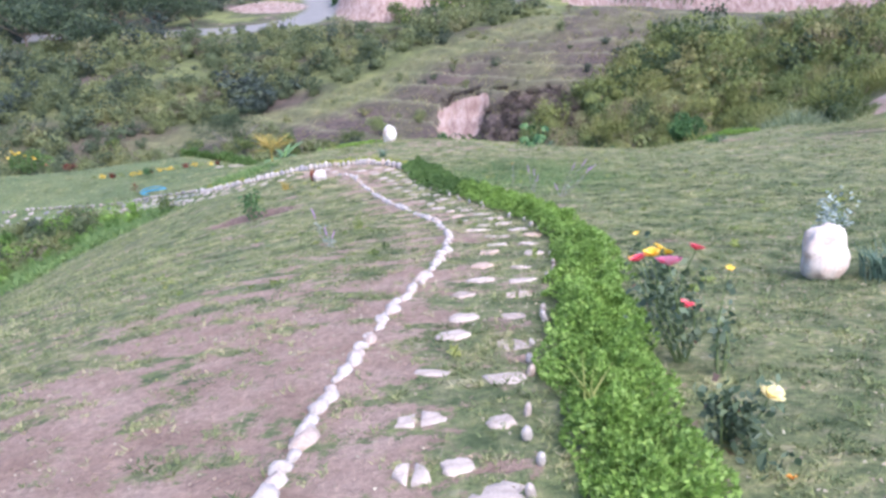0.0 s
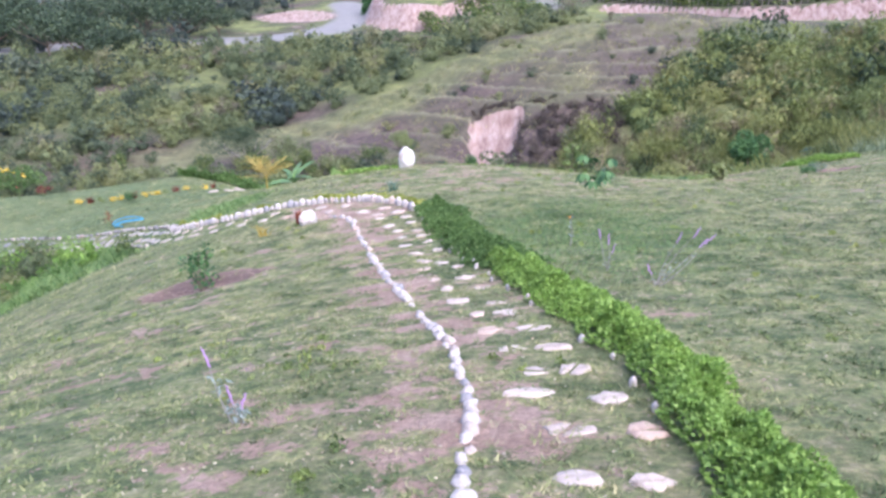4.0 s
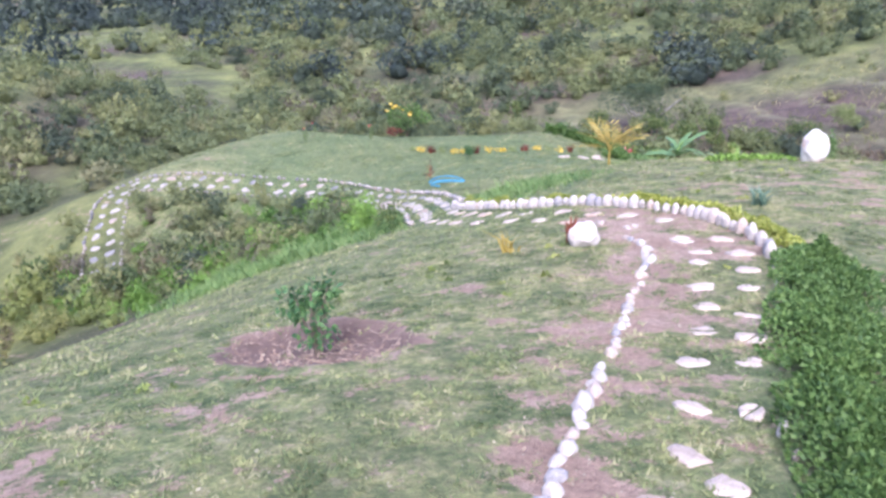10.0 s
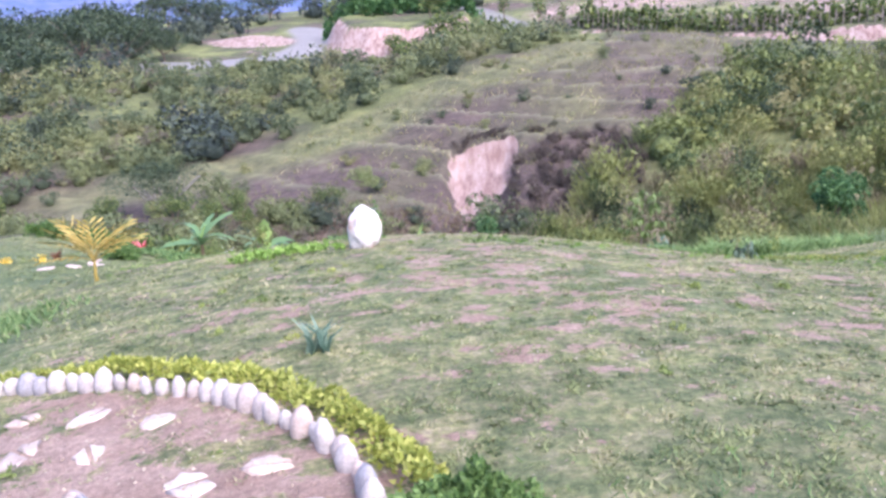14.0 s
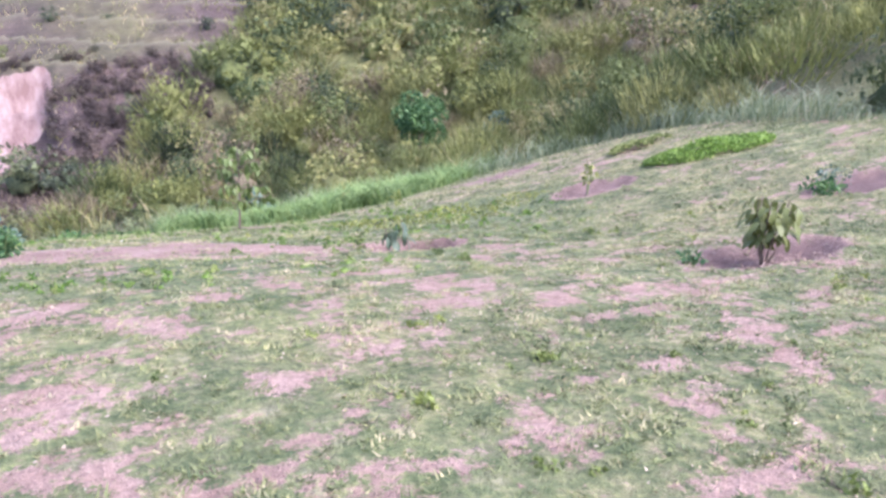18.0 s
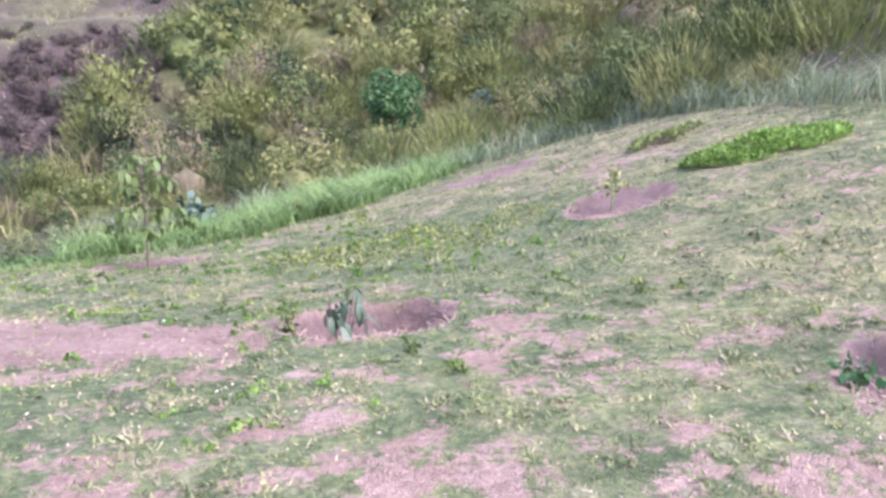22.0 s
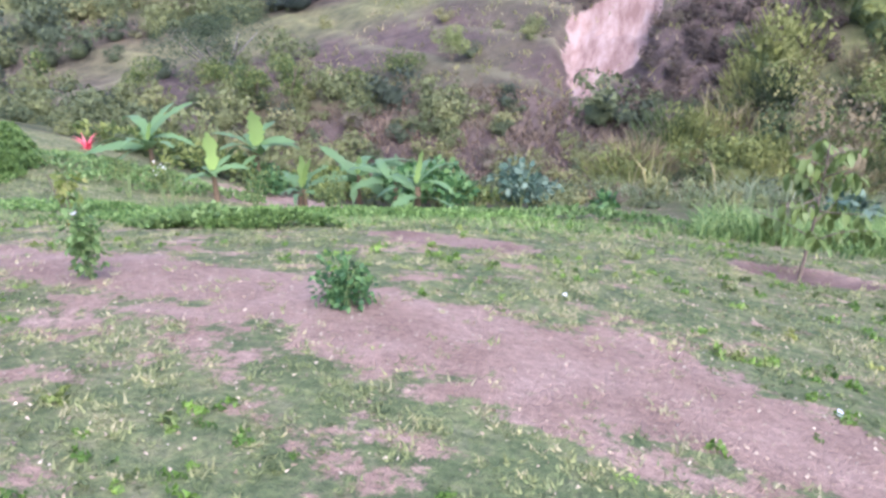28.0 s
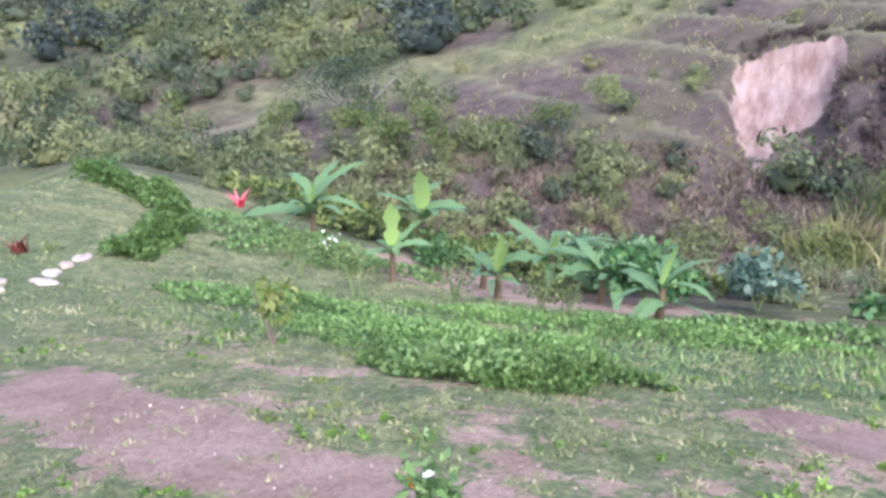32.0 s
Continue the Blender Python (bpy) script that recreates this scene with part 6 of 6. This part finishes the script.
def banana(x, y, tall, fan, label, seed, young=(), reach=0.6, first=0.0):
    """A young banana plant: sheathed stem, arching ragged leaves, upright new ones (length, width, lean, way it faces)."""
    rng = np.random.RandomState(seed)
    ob = thing("banana_plant", x, y, label, "banana plant", "banana plants below the lawn")
    tall, reach, fan = tall * 1.1, reach * 1.1, fan + 1
    head = tall * 0.45
    part("stem", mesh_of("stem", *tube(bent(rng, (0, 0, -0.04), (0.02, 0, head)), np.linspace(0.06, 0.035, 6), 8), PSEUDO), ob)
    for k in range(fan):
        a, lift = first + 360 * k / fan + rng.uniform(-22, 22), rng.uniform(20, 68)
        long = reach * rng.uniform(0.7, 1.15)
        v, f = broad_leaf(long, long * rng.uniform(0.2, 0.29), rng.uniform(0.7, 1.7), 20, rng, 0.2)
        v[:, 1] += 0.06 * long * np.sin(3 * v[:, 0] / long + rng.uniform(0, 6))
        part("leaf", mesh_of("leaf", v, f, BANANA), ob).matrix_basis = pose(0, 0, head - 0.02 * k, rng.uniform(-30, 30), -lift, a)
    for long, wide, lean, way in young:
        v, f = broad_leaf(long, wide * 0.85, 0.4, 16, rng, 0.25)
        v[:, 1] += 0.05 * long * np.sin(2.5 * v[:, 0] / long)
        part("young_leaf", mesh_of("young_leaf", v, f, YOUNG), ob, "pale upright new leaf").matrix_basis = pose(0, 0, head, 0, -lean, way)
    return ob


banana(-10.05, 33.92, 1.35, 9, "banana plant with long arching leaves in the planting ground", 131, ((0.5, 0.14, 72, -30),), 1.15)
banana(-7.85, 32.55, 1.05, 6, "banana plant with one broad pale upright leaf", 132, ((0.78, 0.33, 88, -62),), 0.55)
banana(-9.02, 36.0, 1.75, 9, "tall banana plant with a broad pale upright leaf", 133, ((0.95, 0.48, 84, -70),), 0.95)
banana(-6.3, 32.65, 0.8, 6, "small banana plant with two pale upright leaves", 134, ((0.66, 0.24, 86, -60), (0.62, 0.26, 78, -20)), 0.5)
banana(-6.0, 34.2, 1.35, 8, "banana plant with arching leaves by the dark bush", 135, ((0.55, 0.16, 70, -60),), 0.9)
banana(-4.0, 31.6, 0.95, 10, "bushy banana plant with a twisted pale leaf", 136, ((0.6, 0.17, 84, -40),), 0.7)
banana(-7.5, 36.8, 1.0, 7, "small banana plant behind the others", 137, (), 0.7)
banana(-5.1, 33.6, 1.1, 9, "banana plant with dark arching leaves", 138, (), 0.85)
banana(-6.9, 33.6, 0.8, 6, "low banana plant crowded between its neighbours", 139, (), 0.5)
shrub("dark_bush", -5.3, 35.0, 1.1, 1.9, 0.13, 1100, BANANA, "dark broad-leaved bush behind the banana plants", 156, leafw=0.5)
shrub("dark_bush", -8.2, 35.1, 0.6, 1.1, 0.11, 480, DEEP, "dark leafy bush among the banana plants", 157, leafw=0.6)


def leaf_bed(name, x, y, rx, ry, tall, leaf, count, mat, label, seed, category="plants", turn=0.0):
    """A low bed of leaves that hugs the ground."""
    rng = np.random.RandomState(seed)
    a, r = rng.uniform(0, 2 * np.pi, count), np.sqrt(rng.uniform(0, 1, count))
    c, s = math.cos(radians(turn)), math.sin(radians(turn))
    u, v = rx * r * np.cos(a), ry * r * np.sin(a)
    px, py = x + u * c - v * s, y + u * s + v * c
    ok = 1 - r + 0.9 * fuzz(px, py, 0.5, 3) > 0.1
    px, py, r = px[ok], py[ok], r[ok]
    top = tall * np.sqrt(np.maximum(0.05, 1 - r * r)) * (0.75 + 0.8 * fuzz(px, py, 0.35, 4))
    p = np.stack([px, py, lie(px, py) + np.maximum(0.02, top) * rng.uniform(0.3, 1, len(px)) ** 0.5], -1)
    o = np.stack([0.5 * np.cos(a[ok]), 0.5 * np.sin(a[ok]), np.full(len(px), 0.8)], -1)
    return tagged(new(name, mesh_of(name, *leaves(p, o, leaf, rng, 0.7, 0.0), mat, False)), label, category, kind="stuff")


leaf_bed("creeper_mat", 7.0, 26.4, 0.95, 0.45, 0.17, 0.05, 5200, HEDGE, "bright green mat of creeping plants on the mound", 141, turn=-25)
leaf_bed("creeper_mat", 7.2, 28.2, 0.7, 0.35, 0.16, 0.06, 1600, BRIGHT, "yellow-green creeping plants on top of the mound", 142)
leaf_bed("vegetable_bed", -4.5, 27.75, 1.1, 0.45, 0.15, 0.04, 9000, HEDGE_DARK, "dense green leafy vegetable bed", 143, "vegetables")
leaf_bed("vegetable_bed", -4.75, 27.6, 0.55, 0.35, 0.24, 0.07, 1200, SAGE, "grey-green leafy vegetables in the bed", 144, "vegetables")
leaf_bed("vegetable_bed", -5.4, 28.8, 2.0, 0.8, 0.1, 0.045, 7000, BED, "bright green low plants behind the vegetable bed", 145, "vegetables")
leaf_bed("weed_patch", -4.4, 30.5, 2.8, 0.9, 0.16, 0.05, 6500, BED, "low grey-green weeds at the edge of the planting ground", 146)
leaf_bed("vegetable_bed", -7.7, 29.6, 1.5, 0.8, 0.12, 0.055, 3200, BED, "bright green weeds near the planting ground", 147, "vegetables")
leaf_bed("weed_patch", -2.0, 31.8, 1.8, 0.6, 0.2, 0.08, 1500, SAGE, "green weeds along the planting ground", 148)
leaf_bed("weed_patch", 3.0, 27.2, 1.7, 0.9, 0.02, 0.035, 1700, CREEP, "yellow-green clover on the lower lawn", 151)
leaf_bed("weed_patch", -9.6, 33.0, 2.4, 1.3, 0.22, 0.08, 3800, SAGE, "green weeds among the banana plants", 152)
leaf_bed("weed_patch", -11.0, 36.5, 3.0, 1.2, 0.6, 0.14, 3200, BRUSH, "rank weeds at the gully's edge", 153)
leaf_bed("weed_patch", -6.5, 36.8, 3.2, 1.3, 0.7, 0.15, 3400, BRUSH, "rank weeds behind the banana plants", 154)
leaf_bed("weed_patch", -4.5, 22.9, 0.7, 0.25, 0.14, 0.06, 700, HEDGE, "green weeds beside the boulder", 155)

# flower border on the terrace: yellow mounds and maroon plants by turns
p, d = along(smooth_line([(-15.4, 27.2), (-14.2, 27.3), (-13.1, 27.7), (-12.1, 28.8), (-11.2, 29.95)]), 0.34)
for k, (x, y) in enumerate(p):
    if k % 4 == 2:
        tuft("maroon_plant", x, y, 0.2, 0.2, 40, 0.03, MAROON, "dark maroon plant in the flower border", 160 + k, 0.7, "plant")
    else:
        ob, tips = shrub("yellow_flowers", x, y, 0.15, 0.3, 0.05, 70, YELLOW if k % 3 else BRIGHT, "mound of yellow flowers in the border", 160 + k, category="flowers", group="yellow flowers in the border", low=0.1)

# straw mulch in the pits
for k, (cx, cy, rx, ry, count) in enumerate(((-4.78, 13.75, 0.8, 0.5, 520), (3.3, 22.0, 0.75, 0.4, 220), (1.35, 24.5, 0.58, 0.4, 620), (4.9, 26.25, 0.5, 0.2, 260))):
    rng = np.random.RandomState(180 + k)
    a, r = rng.uniform(0, 6.28, count), np.sqrt(rng.uniform(0, 1, count))
    x, y = cx + rx * r * np.cos(a), cy + ry * r * np.sin(a)
    base = np.stack([x, y, lie(x, y) + 0.008], -1)
    q = rng.uniform(0, 6.28, count)
    dirn = np.stack([np.cos(q), np.sin(q), rng.uniform(-0.05, 0.25, count)], -1) * rng.uniform(0.02, 0.09, count)[:, None]
    s = np.stack([-np.sin(q), np.cos(q), 0 * q], -1) * 0.004
    v = np.stack([base - s, base + s, base + dirn + s, base + dirn - s], 1).reshape(-1, 3)
    tagged(new("straw_mulch", mesh_of("straw_mulch", v, np.arange(4 * count).reshape(-1, 4), STRAW, False)), "loose dry straw mulch lying in the planting pit", "mulch", kind="stuff")

# fallen dry leaves and pebbles on the lawn
rng = np.random.RandomState(190)
x, y = scatter(rng, 110000, (-7, 7, 0.5, 30), lambda x, y: (0.18 + 0.6 * step01(fuzz(x, y, 1.6, 2), -0.1, 0.5)) * (1 - step01(off(x, y, STRIP), 3.5, 6)))
p = np.stack([x, y, lie(x, y) + 0.012], -1)
o = rng.normal(0, 1, (len(x), 3)) * (1, 1, 0.25)
tagged(new("leaf_litter", mesh_of("leaf_litter", *leaves(p, o * 1.5, 0.018, rng, 0.6, 0.0, True), CHAFF, False)), "scattered dry leaf bits on the lawn", "leaf litter", kind="stuff")

# blue garden hose and small loose things
hose = []
for k in range(3):
    a = np.linspace(0.1, np.pi - 0.1 + 0.5 * k, 22)
    hose.append(tube(np.stack([0.5 * np.cos(a) + 0.06 * k, 0.16 * np.sin(a) * (1 - 0.3 * k), 0.02 + 0.2 * np.sin(a) / (1 + k)], -1), np.full(22, 0.022), 8))
ob = tagged(new("garden_hose", mesh_of("garden_hose", *join(*hose), PLASTIC)), "loops of blue garden hose lying on the grass", "garden hose")
ob.matrix_world = pose(-11.55, 24.1, ground_at(-11.55, 24.1), 0, 0, 30) @ Matrix.Diagonal((0.85, 0.85, 0.8, 1))
rng = np.random.RandomState(195)
for x, y, s in ((0.18, 25.14, 0.034), (1.11, 6.6, 0.02), (-1.2, 26.2, 0.016)):
    ob = tagged(new("pale_scrap", flag_mesh("pale_scrap", rng, s, s * 0.6, 0.01, PAPER)), "small pale scrap lying on the ground", "scrap", "pale scraps on the lawn")
    ob.matrix_world = laid(x, y, 0.006, rng.uniform(0, 360))

# small stones in the bare soil
rng = np.random.RandomState(197)
x, y = scatter(rng, 60000, (-4, 4, 0.5, 28), lambda x, y: 0.35 * step01(bare(x, y), 0.45, 0.9) * (1 - step01(off(x, y, STRIP), 2.0, 3.5)))
octa = np.array([(1, 0, 0), (-1, 0, 0), (0, 1, 0), (0, -1, 0), (0, 0, 1), (0, 0, -1)], float)
corner = np.array([(0, 2, 4), (2, 1, 4), (1, 3, 4), (3, 0, 4)])
size = rng.uniform(0.003, 0.009, len(x))[:, None, None]
v = (octa * (1.2, 0.9, 0.7)) * size * rng.uniform(0.6, 1.3, (len(x), 6, 1)) + np.stack([x, y, lie(x, y)], -1)[:, None]
f = (corner[None] + 6 * np.arange(len(x))[:, None, None]).reshape(-1, 3)
tagged(new("pebbles", mesh_of("pebbles", v.reshape(-1, 3), f, CHAFF, False)), "small pale pebbles scattered in the bare soil", "pebbles", kind="stuff")
# ---- trees, fence and houses in the distance ----


def tree_meshes(seed, tall, wide, leaf, count, mat, flat=0.35, trunk=0.35):
    """Trunk with limbs, and a crown of leaves in uneven clumps."""
    rng = np.random.RandomState(seed)
    limbs = [tube(bent(rng, (0, 0, -0.3), (0.05 * tall, 0, tall * trunk)), np.linspace(tall * 0.03, tall * 0.02, 6), 7)]
    for k in range(7):
        a, r = 2 * math.pi * k / 7 + rng.uniform(-0.3, 0.3), wide * rng.uniform(0.2, 0.42)
        limbs.append(tube(bent(rng, (0.05 * tall, 0, tall * trunk * rng.uniform(0.7, 1)), (r * math.cos(a), r * math.sin(a), tall * rng.uniform(0.6, 0.85))), np.linspace(tall * 0.014, tall * 0.004, 6), 5))
    v, f = blob(rng, count, (wide / 2, wide / 2, tall * flat), leaf, 16, 0.6, 0.1)
    return mesh_of("trunk", *join(*limbs), BARK), mesh_of("crown", v + (0, 0, tall * (0.95 - 1.75 * flat)), f, mat, False)


WOODS = [tree_meshes(200 + k, 6.5, 10.0, 0.36, 2300, DARK, 0.27) for k in range(4)]
SMALL = [tree_meshes(210 + k, 4.0, 4.2, 0.35, 700, BRUSH, 0.36) for k in range(3)]
THIN = [tree_meshes(220 + k, 3.6, 1.6, 0.3, 260, BRUSH, 0.38, 0.4) for k in range(3)]


def tree(kinds, x, y, size, seed, label, group, sink=0.0):
    ob = thing("tree", x, y, label, "tree", group, z=ground_at(x, y) - sink * size, turn=seed * 47 % 360, size=size)
    trunk, crown = kinds[seed % len(kinds)]
    part("trunk", trunk, ob)
    part("crown", crown, ob)
    return ob


for k, (x, y, s) in enumerate(((-62, 108, 1.0), (-55, 111, 1.1), (-48, 107, 1.0), (-51, 116, 1.1), (-44, 111, 0.7), (-66, 116, 1.1), (-58, 122, 1.1), (-72, 110, 1.1), (-78, 118, 1.2), (-47, 89, 0.9), (-53, 92, 1.0), (-60, 97, 1.0), (-70, 101, 1.1), (-50, 140, 1.0), (-58, 146, 1.1), (-44, 156, 1.1), (-84, 100, 1.1), (-92, 88, 1.1), (-76, 88, 1.0))):
    tree(WOODS, x, y, s, k, "broad dark tree with a flat spreading crown", "broad dark trees by the road", 1.1)
for k, (x, y, s) in enumerate(((-15.5, 111.5, 0.8), (-9.5, 112, 1.3), (-6.5, 109, 1.2), (-12, 118, 1.2), (-3.5, 110, 1.1), (-1.0, 106, 1.0), (3, 103, 0.8), (-8, 103, 1.0), (-13, 100, 0.9))):
    tree(SMALL, x, y, s, k, "dense green tree beside the cut bank", "green trees by the cut bank")
for k, (x, y, s) in enumerate(((18, 60, 0.3), (22, 57, 0.45), (25, 55, 0.5), (29, 52, 0.5), (20, 53, 0.4), (33, 50, 0.5))):
    tree(SMALL, x, y, s, k, "small green tree on top of the overgrown bank", "small trees on the bank")
for k, (x, y, s) in enumerate(((2, 132, 1.3), (5, 130, 1.0), (9, 132, 1.2), (-3, 140, 1.0), (12, 142, 1.2), (20, 138, 1.0), (28, 136, 1.3), (34, 130, 1.1), (40, 128, 1.2), (16, 150, 1.2), (47, 124, 1.3), (30, 148, 1.2), (6, 150, 1.2))):
    tree(THIN, x, y, s, k, "slim young tree on the reddish slope", "slim trees on the far slope")

# pale-limbed tree above the gully
rng = np.random.RandomState(230)
ob = thing("pale_tree", -17.6, 48.6, "wide low tree with pale crooked limbs above the gully", "tree")
limbs = []
for k in range(9):
    a = 2 * math.pi * k / 9
    limbs.append(tube(bent(rng, (rng.uniform(-0.5, 0.5), 0, -0.1), (1.8 * math.cos(a), 1.2 * math.sin(a), rng.uniform(1.1, 1.7))), np.linspace(0.055, 0.018, 6), 6))
for q in limbs:
    part("limb", mesh_of("limb", *q, PALEBARK), ob, "pale crooked limb")
v, f = blob(rng, 5200, (2.4, 1.7, 0.95), 0.09, 18)
part("crown", mesh_of("crown", v + (0, 0, 0.7), f, DARK, False), ob)
for k, (x, y) in enumerate(((-15.8, 45.6), (-19.4, 46.4), (-14.0, 44.3), (-13.0, 45.0))):
    shrub("gully_bush", x, y, 1.6, 2.0, 0.085, 1900, BRUSH, "rank green bush in the gully", 231 + k, BARK, group="gully bushes")

# clipped hedgerows and stake fence along the upper road
FENCE_LINE = smooth_line([(7, 129), (14, 124), (24, 113.5), (34, 108), (46, 102.5), (60, 97)])
edging("hedgerow", FENCE_LINE + np.array([0, 1.2]), 1.3, 2.0, 5000, 0.55, BRUSH, "hedgerow of bushes along the stake fence", 240)
edging("hedgerow", smooth_line([(-33, 152), (-24, 158), (-14, 166), (-4, 172)]), 2.0, 2.6, 4000, 0.7, BRIGHT, "clipped light green hedgerow on the hillside", 241)
edging("hedgerow", smooth_line([(-28, 128), (-20, 129), (-12, 128.5), (-6, 127)]), 1.6, 2.2, 3000, 0.6, DEEP, "clipped green hedgerow above the cut bank", 242)
fence = tagged(new("stake_fence"), "rough wooden stake fence along the cut of the road", "fence")
STAKE = mesh_of("stake", *tube(np.array([(0, 0, -0.3), (0.02, 0, 0.7), (0.0, 0.02, 1.9)]), [0.07, 0.065, 0.05], 6), WOOD)
p, d = along(FENCE_LINE, 0.75)
for k, (x, y) in enumerate(p):
    ob = part("stake", STAKE, fence)
    ob.matrix_world = pose(x, y, ground_at(x, y), rng.uniform(-6, 6), rng.uniform(-6, 6), k * 50) @ Matrix.Diagonal((1, 1, rng.uniform(0.8, 1.2), 1))
for k, z in enumerate((0.7, 1.3)):
    q = np.stack([p[:, 0], p[:, 1], lie(p[:, 0], p[:, 1]) + z], -1)
    part("wire", mesh_of("wire", *tube(q, np.full(len(q), 0.015), 4), WOOD), fence)


def house(x, y, w, d, h, turn, label, z=None):
    ob = thing("house", x, y, label, "house", "far houses in the valley", turn=turn, z=z)
    v = np.array([(sx * w / 2, sy * d / 2, z) for z in (-2, h) for sx, sy in ((-1, -1), (1, -1), (1, 1), (-1, 1))], float)
    part("wall", mesh_of("wall", v, np.array([(0, 1, 5, 4), (1, 2, 6, 5), (2, 3, 7, 6), (3, 0, 4, 7)]), WALL, False), ob)
    e = 0.5
    r = np.array([(-w / 2 - e, -d / 2 - e, h), (w / 2 + e, -d / 2 - e, h), (w / 2 + e, d / 2 + e, h), (-w / 2 - e, d / 2 + e, h), (-w / 2 - e, 0, h + d * 0.28), (w / 2 + e, 0, h + d * 0.28)], float)
    rv = np.concatenate([r, r - (0, 0, 0.25)])
    part("roof", mesh_of("roof", rv, np.array([(0, 1, 5, 4), (2, 3, 4, 5), (6, 10, 11, 7), (8, 11, 10, 9), (0, 6, 7, 1), (2, 8, 9, 3)]), ROOF, False), ob, "red clay roof")
    for sx in (-0.25, 0.25):
        part("window", mesh_of("window", np.array([(sx * w + a, -d / 2 - 0.03, b) for a, b in ((-0.6, 0.9), (0.6, 0.9), (0.6, 2.0), (-0.6, 2.0))], float), np.array([(0, 1, 2, 3)]), BARK, False), ob)
    return ob


house(-168, 118, 14, 8, 3.2, 35, "far white house with a red roof among the trees")
